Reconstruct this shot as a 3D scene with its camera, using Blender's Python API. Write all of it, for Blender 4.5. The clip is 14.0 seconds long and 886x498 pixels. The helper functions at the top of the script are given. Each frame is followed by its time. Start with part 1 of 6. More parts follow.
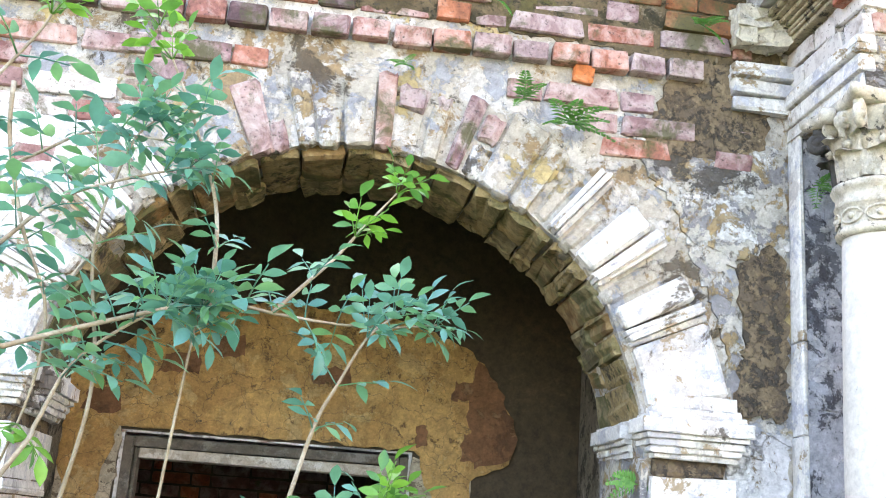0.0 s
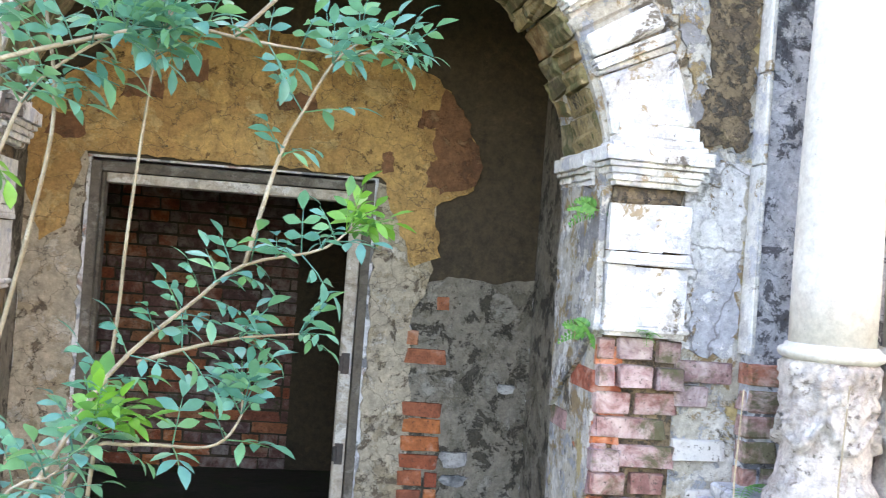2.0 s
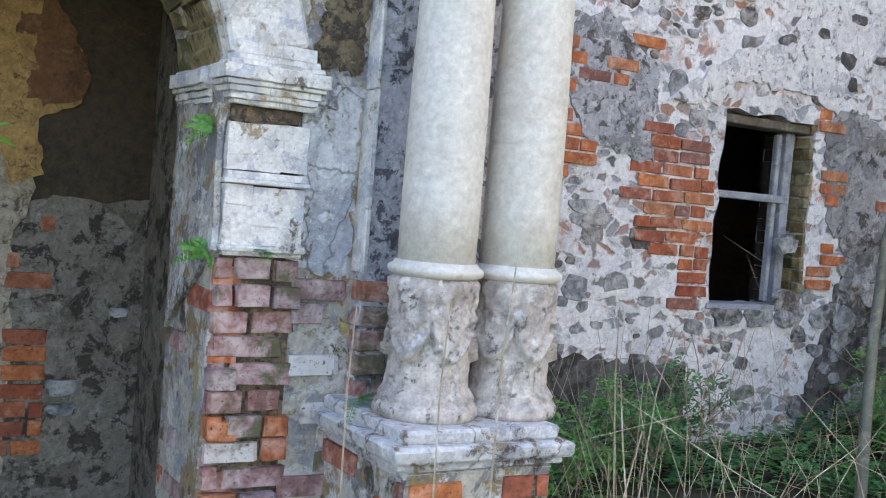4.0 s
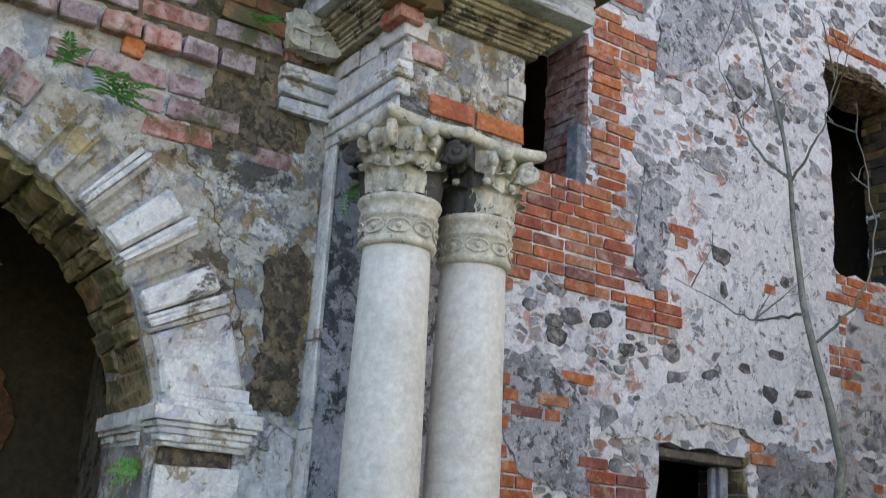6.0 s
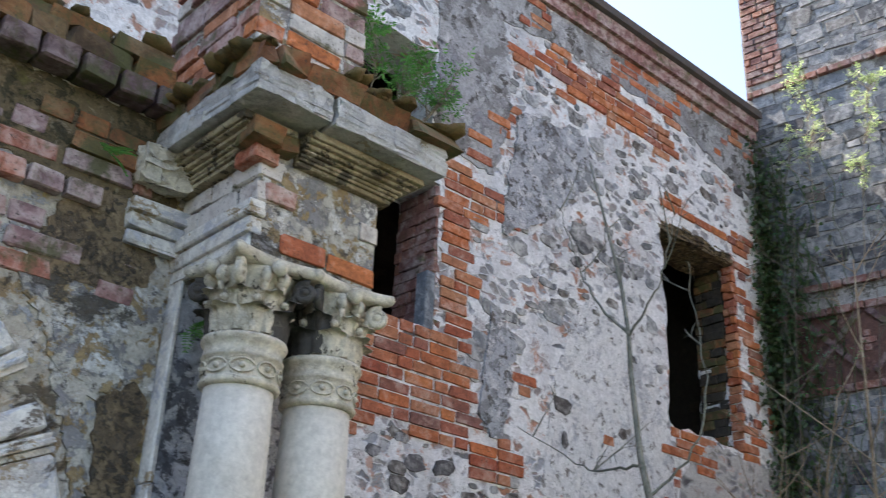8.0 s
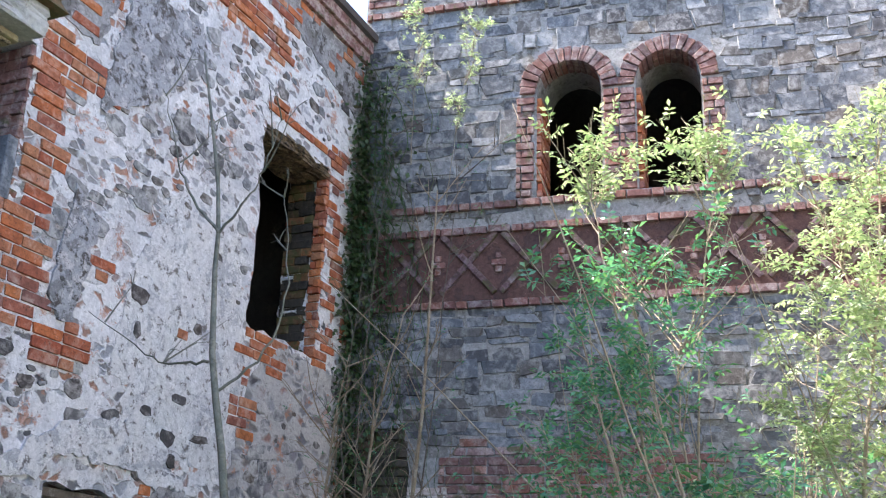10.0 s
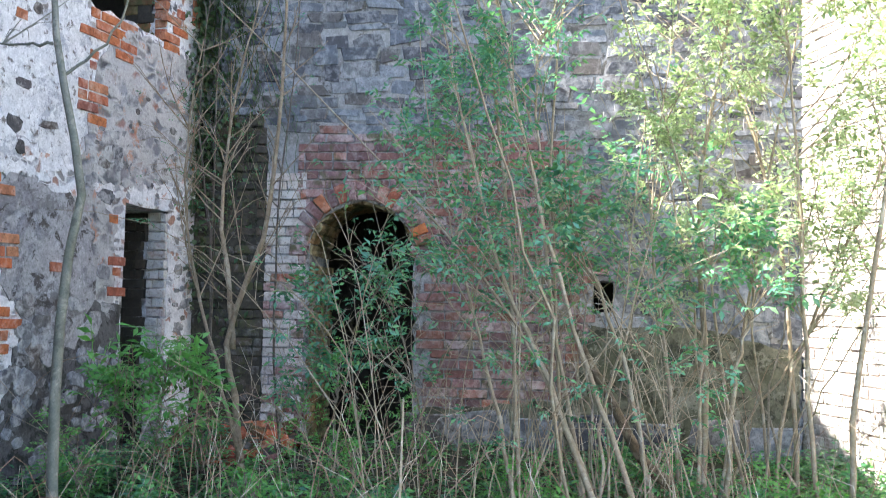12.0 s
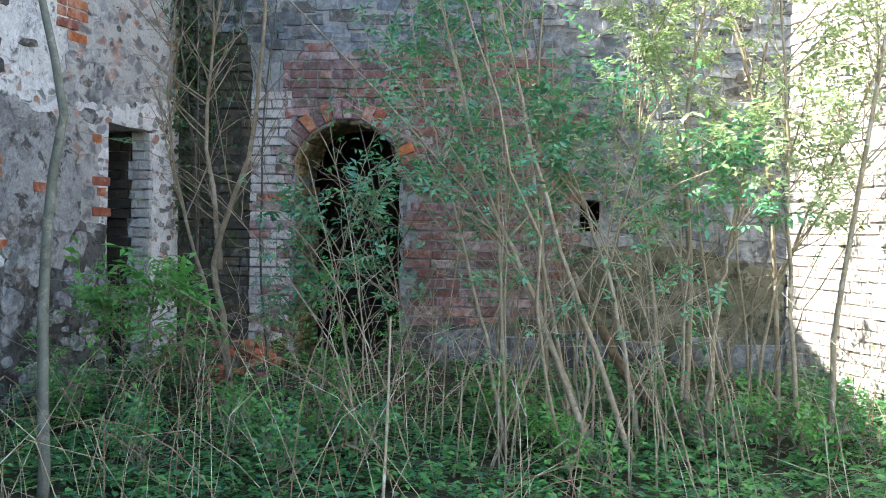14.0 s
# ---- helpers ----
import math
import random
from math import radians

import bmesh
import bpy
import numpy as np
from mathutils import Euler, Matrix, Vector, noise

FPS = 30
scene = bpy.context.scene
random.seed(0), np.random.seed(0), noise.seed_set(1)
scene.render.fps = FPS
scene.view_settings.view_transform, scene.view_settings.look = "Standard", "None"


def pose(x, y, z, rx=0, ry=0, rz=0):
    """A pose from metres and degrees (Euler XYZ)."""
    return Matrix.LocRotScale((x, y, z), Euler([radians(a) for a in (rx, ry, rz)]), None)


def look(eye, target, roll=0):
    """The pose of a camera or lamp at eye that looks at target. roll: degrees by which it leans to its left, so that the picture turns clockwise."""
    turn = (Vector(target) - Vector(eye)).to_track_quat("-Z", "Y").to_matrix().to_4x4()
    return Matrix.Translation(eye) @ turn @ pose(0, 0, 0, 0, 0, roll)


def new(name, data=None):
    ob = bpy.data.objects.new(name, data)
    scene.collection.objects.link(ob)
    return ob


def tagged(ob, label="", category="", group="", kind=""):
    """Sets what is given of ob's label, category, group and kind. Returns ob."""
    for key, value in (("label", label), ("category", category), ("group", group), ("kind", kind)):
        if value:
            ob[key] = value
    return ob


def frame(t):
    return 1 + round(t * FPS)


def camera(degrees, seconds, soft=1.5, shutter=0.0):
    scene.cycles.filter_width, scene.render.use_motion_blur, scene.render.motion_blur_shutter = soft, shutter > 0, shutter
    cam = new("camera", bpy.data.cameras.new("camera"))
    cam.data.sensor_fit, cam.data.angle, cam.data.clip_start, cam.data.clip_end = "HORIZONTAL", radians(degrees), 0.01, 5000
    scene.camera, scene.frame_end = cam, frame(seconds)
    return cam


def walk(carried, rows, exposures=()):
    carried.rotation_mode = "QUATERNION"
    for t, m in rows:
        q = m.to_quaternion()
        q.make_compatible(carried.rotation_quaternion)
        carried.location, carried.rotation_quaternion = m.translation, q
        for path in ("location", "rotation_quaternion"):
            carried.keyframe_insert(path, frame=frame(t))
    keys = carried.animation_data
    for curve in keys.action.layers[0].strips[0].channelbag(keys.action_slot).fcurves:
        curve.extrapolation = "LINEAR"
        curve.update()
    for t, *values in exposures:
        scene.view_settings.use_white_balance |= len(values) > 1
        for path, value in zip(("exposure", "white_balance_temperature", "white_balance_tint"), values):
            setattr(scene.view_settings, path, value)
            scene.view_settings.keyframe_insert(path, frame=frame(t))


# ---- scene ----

# ---------------- camera ----------------
EYE = 1.6
cam = camera(46.0, 14.0, soft=1.0, shutter=0.2)
TURN = [  # seconds, tilt, lean, heading in degrees; the camera stands and turns
    (0.0, 105.33, -4.08, -7.77), (0.5, 103.36, -4.15, -7.79), (1.0, 97.59, -4.20, -7.82), (1.5, 92.24, -4.19, -7.75),
    (2.0, 90.58, -4.26, -9.64), (2.5, 89.86, -4.36, -16.14), (3.0, 86.75, -4.13, -23.38), (3.2, 85.59, -4.10, -25.68),
    (5.3, 97.75, -3.78, -34.11), (5.5, 99.98, -3.74, -34.07), (6.0, 106.49, -3.43, -33.96), (6.5, 110.68, -3.20, -33.84),
    (7.0, 114.00, -3.07, -33.81), (7.5, 114.71, -3.02, -35.37), (8.0, 114.81, -2.61, -42.54), (8.5, 114.44, -2.28, -51.08),
    (8.7, 114.35, -2.11, -54.11), (10.8, 106.19, -1.07, -70.69), (11.0, 104.42, -1.08, -71.65), (11.5, 99.53, -0.99, -73.18),
    (12.0, 93.45, -1.01, -73.56), (12.5, 90.78, -0.96, -73.78), (13.0, 87.86, -0.97, -74.29), (13.5, 88.85, -0.85, -74.28),
    (14.0, 89.04, -0.87, -74.29),
]
walk(cam, [(t, pose(0, 0, EYE, a, b, c)) for t, a, b, c in TURN],
     exposures=[(0.0, 3.42, 7600, 18), (2.0, 3.49, 7600, 18), (2.5, 3.47, 7550, 18), (3.0, 3.18, 7100, 16), (5.3, 2.05, 7100, 15), (7.0, 1.95, 7100, 15), (8.7, 1.7, 6900, 14), (10.8, 2.48, 6450, 17), (12.5, 2.75, 6500, 10), (14.0, 2.50, 6500, 8)])

# ---------------- light ----------------
SUN_TO = Vector((-0.27, 1.0, 1.28)).normalized()
world = bpy.data.worlds.new("world")
scene.world = world
world.use_nodes = True
wt = world.node_tree
sky = wt.nodes.new("ShaderNodeTexSky")
sky.sky_type, sky.sun_disc = "NISHITA", False
sky.sun_elevation = math.asin(SUN_TO.z)
sky.sun_rotation = math.atan2(SUN_TO.x, SUN_TO.y)
wt.links.new(sky.outputs[0], wt.nodes["Background"].inputs[0])
wt.nodes["Background"].inputs[1].default_value = 0.15
sun = new("sun", bpy.data.lights.new("sun", "SUN"))
sun.data.energy, sun.data.angle, sun.data.color = 5.0, radians(0.5), (1.0, 0.95, 0.86)
sun.matrix_world = look(SUN_TO * 30, (0, 0, 0))

# ---------------- materials ----------------


def ramp(nt, src, stops):
    r = nt.nodes.new("ShaderNodeValToRGB")
    while len(r.color_ramp.elements) < len(stops):
        r.color_ramp.elements.new(0.5)
    for e, (p, c) in zip(r.color_ramp.elements, stops):
        e.position, e.color = p, (*c, 1) if len(c) == 3 else c
    nt.links.new(src, r.inputs[0])
    return r.outputs[0]


def tex(nt, vec, scale, detail=6.0, rough=0.6, dist=0.0):
    n = nt.nodes.new("ShaderNodeTexNoise")
    n.inputs["Scale"].default_value, n.inputs["Detail"].default_value = scale, detail
    n.inputs["Roughness"].default_value, n.inputs["Distortion"].default_value = rough, dist
    nt.links.new(vec, n.inputs["Vector"])
    return n.outputs[0]


def mix(nt, fac, a, b, mode="MIX"):
    m = nt.nodes.new("ShaderNodeMix")
    m.data_type, m.blend_type = "RGBA", mode
    for sock, v in ((m.inputs[0], fac), (m.inputs[6], a), (m.inputs[7], b)):
        if isinstance(v, (int, float)):
            sock.default_value = v
        elif isinstance(v, tuple):
            sock.default_value = (*v, 1)
        else:
            nt.links.new(v, sock)
    return m.outputs[2]


def grey(v):
    return (v, v, v)


def base(name):
    m = bpy.data.materials.new(name)
    m.use_nodes = True
    nt = m.node_tree
    bsdf = nt.nodes["Principled BSDF"]
    geo = nt.nodes.new("ShaderNodeNewGeometry")
    return m, nt, bsdf, geo.outputs["Position"], geo


def relief(nt, bsdf, height, strength, dist=0.01):
    b = nt.nodes.new("ShaderNodeBump")
    b.inputs["Strength"].default_value, b.inputs["Distance"].default_value = strength, dist
    nt.links.new(height, b.inputs["Height"])
    nt.links.new(b.outputs[0], bsdf.inputs["Normal"])


def plain(name, a, b, scale=12.0, rough=0.85, bump=0.4, c=None, metal=0.0, flake=0.5, pits=0.5):
    """Two tones mottled by noise, stains of a third with ragged edges, flakes, pits and grains."""
    m, nt, bsdf, pos, geo = base(name)
    fine = tex(nt, pos, scale * 7, 8, 0.75)
    mid = tex(nt, pos, scale, 9, 0.72, 0.3)
    big = tex(nt, pos, scale * 0.3, 10, 0.72, 0.6)
    col = mix(nt, ramp(nt, mid, [(0.38, grey(0)), (0.60, grey(1))]), a, b)
    if c:
        col = mix(nt, ramp(nt, big, [(0.53, grey(0)), (0.58, grey(0.85))]), col, c)
    fl = ramp(nt, tex(nt, pos, scale * 0.8, 9, 0.68, 0.2), [(0.60 - 0.08 * flake, grey(0)), (0.625 - 0.08 * flake, grey(0.75 * flake + 0.1))])
    col = mix(nt, fl, col, tuple(0.5 * q for q in b))
    col = mix(nt, 0.6, col, ramp(nt, fine, [(0.25, grey(0.4)), (0.75, grey(1.25))]), "MULTIPLY")
    col = mix(nt, ramp(nt, tex(nt, pos, scale * 4, 5, 0.8), [(0.26 + 0.12 * pits, grey(0.85)), (0.31 + 0.12 * pits, grey(0))]), col, tuple(0.22 * q for q in b))
    nt.links.new(col, bsdf.inputs["Base Color"])
    bsdf.inputs["Roughness"].default_value, bsdf.inputs["Metallic"].default_value = rough, metal
    relief(nt, bsdf, mix(nt, 0.5, mix(nt, 0.5, fine, mid), fl), bump, 0.02)
    return m


def patchy(name, tones, scale=3.0, amounts=(0.5, 0.5, 0.5), spots=0.5, cracks=0.0, rough=0.9, bump=0.8, dark=(0.06, 0.05, 0.04), grit=0.85):
    """Coats of plaster over one another, each broken away in ragged patches, with spots, grains and cracks."""
    m, nt, bsdf, pos, geo = base(name)
    fine = tex(nt, pos, 75, 9, 0.78)
    grain = tex(nt, pos, 22, 9, 0.75)
    col = tones[0]
    height = grain
    for i, c in enumerate(tones[1:]):
        shift = nt.nodes.new("ShaderNodeVectorMath")
        shift.inputs[1].default_value = (3.7 * i + 1.3, 9.1 * i, 5.3 * i + 2)
        nt.links.new(pos, shift.inputs[0])
        k = 0.66 - 0.26 * amounts[i % len(amounts)]
        mask = ramp(nt, tex(nt, shift.outputs[0], scale * (1.0, 1.9, 2.7, 0.7)[i % 4], 12, 0.74, 0.35), [(k, grey(0)), (k + 0.025, grey(0.92))])
        col = mix(nt, mask, col, c)
        height = mix(nt, 0.35, height, mask)
    col = mix(nt, grit, col, ramp(nt, grain, [(0.30, grey(0.45)), (0.66, grey(1.22))]), "MULTIPLY")
    col = mix(nt, 0.6, col, ramp(nt, fine, [(0.3, grey(0.5)), (0.7, grey(1.25))]), "MULTIPLY")
    col = mix(nt, ramp(nt, tex(nt, pos, 17, 8, 0.8, 0.3), [(0.27 + 0.12 * spots, grey(0.9)), (0.31 + 0.12 * spots, grey(0))]), col, dark)
    if cracks:
        v = nt.nodes.new("ShaderNodeTexVoronoi")
        v.feature = "DISTANCE_TO_EDGE"
        v.inputs["Scale"].default_value = cracks
        w = nt.nodes.new("ShaderNodeVectorMath")
        w.operation = "MULTIPLY_ADD"
        w.inputs[1].default_value = (0.12, 0.12, 0.12)
        n = nt.nodes.new("ShaderNodeTexNoise")
        n.inputs["Scale"].default_value, n.inputs["Detail"].default_value = 14, 5
        nt.links.new(pos, n.inputs["Vector"])
        nt.links.new(n.outputs["Color"], w.inputs[0])
        nt.links.new(pos, w.inputs[2])
        nt.links.new(w.outputs[0], v.inputs["Vector"])
        col = mix(nt, ramp(nt, v.outputs["Distance"], [(0.0, grey(0.7)), (0.018, grey(0))]), col, dark)
    nt.links.new(col, bsdf.inputs["Base Color"])
    bsdf.inputs["Roughness"].default_value = rough
    relief(nt, bsdf, mix(nt, 0.25, height, fine), bump, 0.025)
    return m


def chance(nt, geo):
    """A number by chance for each piece, joined or single."""
    info = nt.nodes.new("ShaderNodeObjectInfo")
    add, fr = nt.nodes.new("ShaderNodeMath"), nt.nodes.new("ShaderNodeMath")
    add.operation, fr.operation = "ADD", "FRACT"
    nt.links.new(info.outputs["Random"], add.inputs[0])
    nt.links.new(geo.outputs["Random Per Island"], add.inputs[1])
    nt.links.new(add.outputs[0], fr.inputs[0])
    return fr.outputs[0]


def brick_mat(name, tones, wash, wash_amount, moss=0.0):
    """Brick: a tone a piece by chance, pits, a lime wash in patches, moss."""
    m, nt, bsdf, pos, geo = base(name)
    n = len(tones)
    col = ramp(nt, chance(nt, geo), [(i / max(1, n - 1), c) for i, c in enumerate(tones)])
    fine = tex(nt, pos, 70, 8, 0.7)
    mid = tex(nt, pos, 14, 6, 0.65, 0.5)
    big = tex(nt, pos, 3.0, 6, 0.7, 0.8)
    col = mix(nt, 0.8, col, ramp(nt, mid, [(0.3, grey(0.35)), (0.7, grey(1.25))]), "MULTIPLY")
    col = mix(nt, 0.5, col, ramp(nt, fine, [(0.3, grey(0.5)), (0.7, grey(1.3))]), "MULTIPLY")
    w = mix(nt, 0.5, big, mid)
    col = mix(nt, ramp(nt, w, [(0.54 - 0.2 * wash_amount, grey(0)), (0.70 - 0.2 * wash_amount, grey(0.75))]), col, wash)
    if moss:
        col = mix(nt, ramp(nt, tex(nt, pos, 5.5, 7, 0.7, 0.4), [(0.60 - 0.2 * moss, grey(0)), (0.68 - 0.15 * moss, grey(0.85))]), col, (0.07, 0.075, 0.025))
    col = mix(nt, ramp(nt, fine, [(0.34, grey(0.9)), (0.42, grey(0))]), col, (0.05, 0.04, 0.03))
    nt.links.new(col, bsdf.inputs["Base Color"])
    bsdf.inputs["Roughness"].default_value = 0.9
    relief(nt, bsdf, mix(nt, 0.5, fine, mid), 0.6, 0.012)
    return m


def rubble_mat(name, lime, stones, scale, cover, stain, joint=0.5):
    """Rubble stones of uneven size under a thin, worn coat of lime."""
    m, nt, bsdf, pos, geo = base(name)
    warp = nt.nodes.new("ShaderNodeTexNoise")
    warp.inputs["Scale"].default_value, warp.inputs["Detail"].default_value = 5.0, 5.0
    nt.links.new(pos, warp.inputs["Vector"])
    va = nt.nodes.new("ShaderNodeVectorMath")
    va.operation = "MULTIPLY_ADD"
    va.inputs[1].default_value = (0.25, 0.25, 0.2)
    nt.links.new(warp.outputs["Color"], va.inputs[0])
    nt.links.new(pos, va.inputs[2])
    st = nt.nodes.new("ShaderNodeVectorMath")
    st.operation = "MULTIPLY"
    st.inputs[1].default_value = (1, 1, 1.7)
    nt.links.new(va.outputs[0], st.inputs[0])
    v1 = nt.nodes.new("ShaderNodeTexVoronoi")
    v2 = nt.nodes.new("ShaderNodeTexVoronoi")
    v2.feature = "DISTANCE_TO_EDGE"
    for v in (v1, v2):
        v.inputs["Scale"].default_value = scale
        v.inputs["Randomness"].default_value = 1.0
        nt.links.new(st.outputs[0], v.inputs["Vector"])
    sep = nt.nodes.new("ShaderNodeSeparateColor")
    nt.links.new(v1.outputs["Color"], sep.inputs[0])
    scol = ramp(nt, sep.outputs[0], [(i / (len(stones) - 1), c) for i, c in enumerate(stones)])
    fine = tex(nt, pos, 60, 8, 0.7)
    mid = tex(nt, pos, 9, 7, 0.7, 0.6)
    big = tex(nt, pos, 1.3, 6, 0.65, 0.8)
    scol = mix(nt, 0.6, scol, ramp(nt, mid, [(0.2, grey(0.4)), (0.8, grey(1.3))]), "MULTIPLY")
    edge = ramp(nt, v2.outputs["Distance"], [(0.02, grey(1)), (0.02 + 0.2 * joint, grey(0))])
    coat = mix(nt, 0.55, mid, big)
    coat = mix(nt, 0.35, coat, sep.outputs[1])
    cov = ramp(nt, coat, [(0.62 - 0.3 * cover, grey(0)), (0.68 - 0.3 * cover, grey(1))])
    fac = mix(nt, 1.0, cov, edge, "LIGHTEN")
    limec = mix(nt, ramp(nt, mid, [(0.3, grey(0)), (0.7, grey(1))]), lime, tuple(0.72 * q for q in lime))
    limec = mix(nt, ramp(nt, tex(nt, pos, 0.9, 7, 0.7, 1.0), [(0.5, grey(0)), (0.63, grey(0.8))]), limec, stain)
    col = mix(nt, fac, scol, limec)
    col = mix(nt, ramp(nt, tex(nt, pos, 26, 5, 0.75), [(0.33, grey(0.8)), (0.40, grey(0))]), col, (0.09, 0.075, 0.06))
    col = mix(nt, 0.5, col, ramp(nt, tex(nt, pos, 38, 9, 0.8), [(0.33, grey(0.35)), (0.62, grey(1.2))]), "MULTIPLY")
    col = mix(nt, ramp(nt, tex(nt, pos, 4.2, 12, 0.80, 0.3), [(0.57, grey(0)), (0.60, grey(0.75))]), col, (0.48, 0.21, 0.12))
    col = mix(nt, ramp(nt, tex(nt, pos, 6.5, 9, 0.75, 0.4), [(0.33, grey(0.85)), (0.365, grey(0))]), col, (0.13, 0.11, 0.10))
    nt.links.new(col, bsdf.inputs["Base Color"])
    bsdf.inputs["Roughness"].default_value = 0.92
    relief(nt, bsdf, mix(nt, 0.45, mix(nt, 0.4, fine, mid), fac), 0.8, 0.03)
    return m


def leaf_mat(name, tones, gloss=0.45):
    m, nt, bsdf, pos, geo = base(name)
    n = len(tones)
    col = ramp(nt, chance(nt, geo), [(i / (n - 1), c) for i, c in enumerate(tones)])
    col = mix(nt, 0.4, col, ramp(nt, tex(nt, pos, 40, 3), [(0.3, grey(0.6)), (0.7, grey(1.2))]), "MULTIPLY")
    nt.links.new(col, bsdf.inputs["Base Color"])
    bsdf.inputs["Roughness"].default_value = gloss
    tr = nt.nodes.new("ShaderNodeBsdfTranslucent")
    nt.links.new(mix(nt, 1.0, col, (1.2, 1.35, 0.95), "MULTIPLY"), tr.inputs[0])
    ms = nt.nodes.new("ShaderNodeMixShader")
    ms.inputs[0].default_value = 0.35
    nt.links.new(bsdf.outputs[0], ms.inputs[1])
    nt.links.new(tr.outputs[0], ms.inputs[2])
    nt.links.new(ms.outputs[0], nt.nodes["Material Output"].inputs[0])
    return m


M_LIME = rubble_mat("lime_rubble", (0.90, 0.88, 0.89), [(0.10, 0.09, 0.09), (0.42, 0.43, 0.47), (0.24, 0.21, 0.19), (0.52, 0.52, 0.55), (0.46, 0.21, 0.12), (0.36, 0.37, 0.40)], 9.5, 0.68, (0.50, 0.495, 0.52), 0.8)
M_ARCHWALL = patchy("ruined_stucco", [(0.48, 0.43, 0.36), (0.30, 0.20, 0.10), (0.62, 0.585, 0.54), (0.34, 0.35, 0.38), (0.10, 0.075, 0.05), (0.50, 0.38, 0.17)], 3.4, (0.5, 0.56, 0.45, 0.3, 0.32), 0.85, grit=0.75)
M_MORTAR = patchy("grey_mortar", [(0.36, 0.355, 0.35), (0.26, 0.255, 0.245), (0.14, 0.13, 0.115)], 3.0, (0.5, 0.4), 0.6)
M_BRICK_O = brick_mat("orange_brick", [(0.50, 0.135, 0.05), (0.58, 0.19, 0.065), (0.36, 0.085, 0.045), (0.52, 0.22, 0.11), (0.44, 0.115, 0.052), (0.26, 0.12, 0.10)], (0.48, 0.38, 0.32), 0.16)
M_BRICK_P = brick_mat("weathered_brick", [(0.33, 0.155, 0.145), (0.40, 0.235, 0.22), (0.25, 0.14, 0.15), (0.46, 0.16, 0.095), (0.38, 0.27, 0.265), (0.32, 0.185, 0.195)], (0.53, 0.46, 0.43), 0.42, 0.45)
M_BRICK_D = brick_mat("dark_brick", [(0.20, 0.085, 0.08), (0.26, 0.12, 0.10), (0.15, 0.09, 0.095), (0.30, 0.12, 0.08), (0.22, 0.13, 0.13)], (0.35, 0.33, 0.32), 0.3, 0.1)
M_BRICK_W = brick_mat("limewashed_brick", [(0.45, 0.28, 0.23), (0.50, 0.42, 0.38), (0.46, 0.34, 0.29), (0.42, 0.40, 0.38)], (0.62, 0.59, 0.56), 0.85, 0.15)
M_CAST = plain("cast_stone", (0.68, 0.64, 0.58), (0.60, 0.56, 0.50), 5.0, 0.8, 0.2, (0.56, 0.50, 0.44), flake=-0.6, pits=0.12)
M_CAP = patchy("carved_stone", [(0.66, 0.60, 0.49), (0.54, 0.48, 0.38), (0.72, 0.66, 0.56), (0.10, 0.088, 0.075)], 5.0, (0.5, 0.4, 0.22), 0.4, 0.0, 0.85, 0.6)
M_STUCCO = patchy("white_stucco", [(0.74, 0.71, 0.67), (0.54, 0.50, 0.47), (0.36, 0.26, 0.15), (0.52, 0.52, 0.56), (0.13, 0.10, 0.075)], 3.4, (0.42, 0.32, 0.45, 0.22), 0.35, grit=0.5, bump=0.6)
M_SPALL = patchy("spalled_stucco", [(0.64, 0.62, 0.62), (0.42, 0.42, 0.46), (0.74, 0.72, 0.71), (0.30, 0.21, 0.12), (0.12, 0.095, 0.07)], 3.4, (0.5, 0.5, 0.30, 0.28), 0.6, 2.5, grit=0.7)
M_OCHRE = patchy("ochre_plaster", [(0.60, 0.36, 0.135), (0.50, 0.28, 0.10), (0.66, 0.44, 0.20), (0.25, 0.14, 0.065)], 3.0, (0.55, 0.4, 0.28), 0.5, 7.0)
M_STAIN = patchy("stained_stucco", [(0.52, 0.48, 0.42), (0.24, 0.23, 0.24), (0.74, 0.72, 0.70), (0.36, 0.25, 0.12), (0.09, 0.075, 0.06)], 4.0, (0.6, 0.5, 0.5, 0.36), 0.8)
M_BEIGE = patchy("beige_plaster", [(0.54, 0.45, 0.34), (0.42, 0.33, 0.22), (0.64, 0.57, 0.48), (0.18, 0.13, 0.09)], 3.5, (0.55, 0.4, 0.35), 0.7, 6.0)
M_PIT = patchy("pitted_rubble", [(0.24, 0.17, 0.10), (0.14, 0.10, 0.065), (0.34, 0.25, 0.15), (0.08, 0.065, 0.05)], 9.0, (0.55, 0.4, 0.5), 1.0, 0.0, 0.95, 1.0)
M_FOOT = patchy("pinkish_stone", [(0.62, 0.55, 0.50), (0.50, 0.42, 0.38), (0.68, 0.63, 0.59), (0.26, 0.21, 0.18)], 6.0, (0.5, 0.4, 0.3), 0.6)
M_DAMP = patchy("damp_plaster", [(0.15, 0.14, 0.135), (0.085, 0.08, 0.07), (0.36, 0.35, 0.34), (0.05, 0.05, 0.04)], 3.4, (0.55, 0.3, 0.5), 0.85)
M_LIMED = rubble_mat("stained_lime_rubble", (0.58, 0.56, 0.55), [(0.07, 0.065, 0.065), (0.30, 0.30, 0.33), (0.20, 0.17, 0.15), (0.38, 0.38, 0.40), (0.38, 0.16, 0.10)], 6.0, 0.40, (0.34, 0.32, 0.31), 1.2)
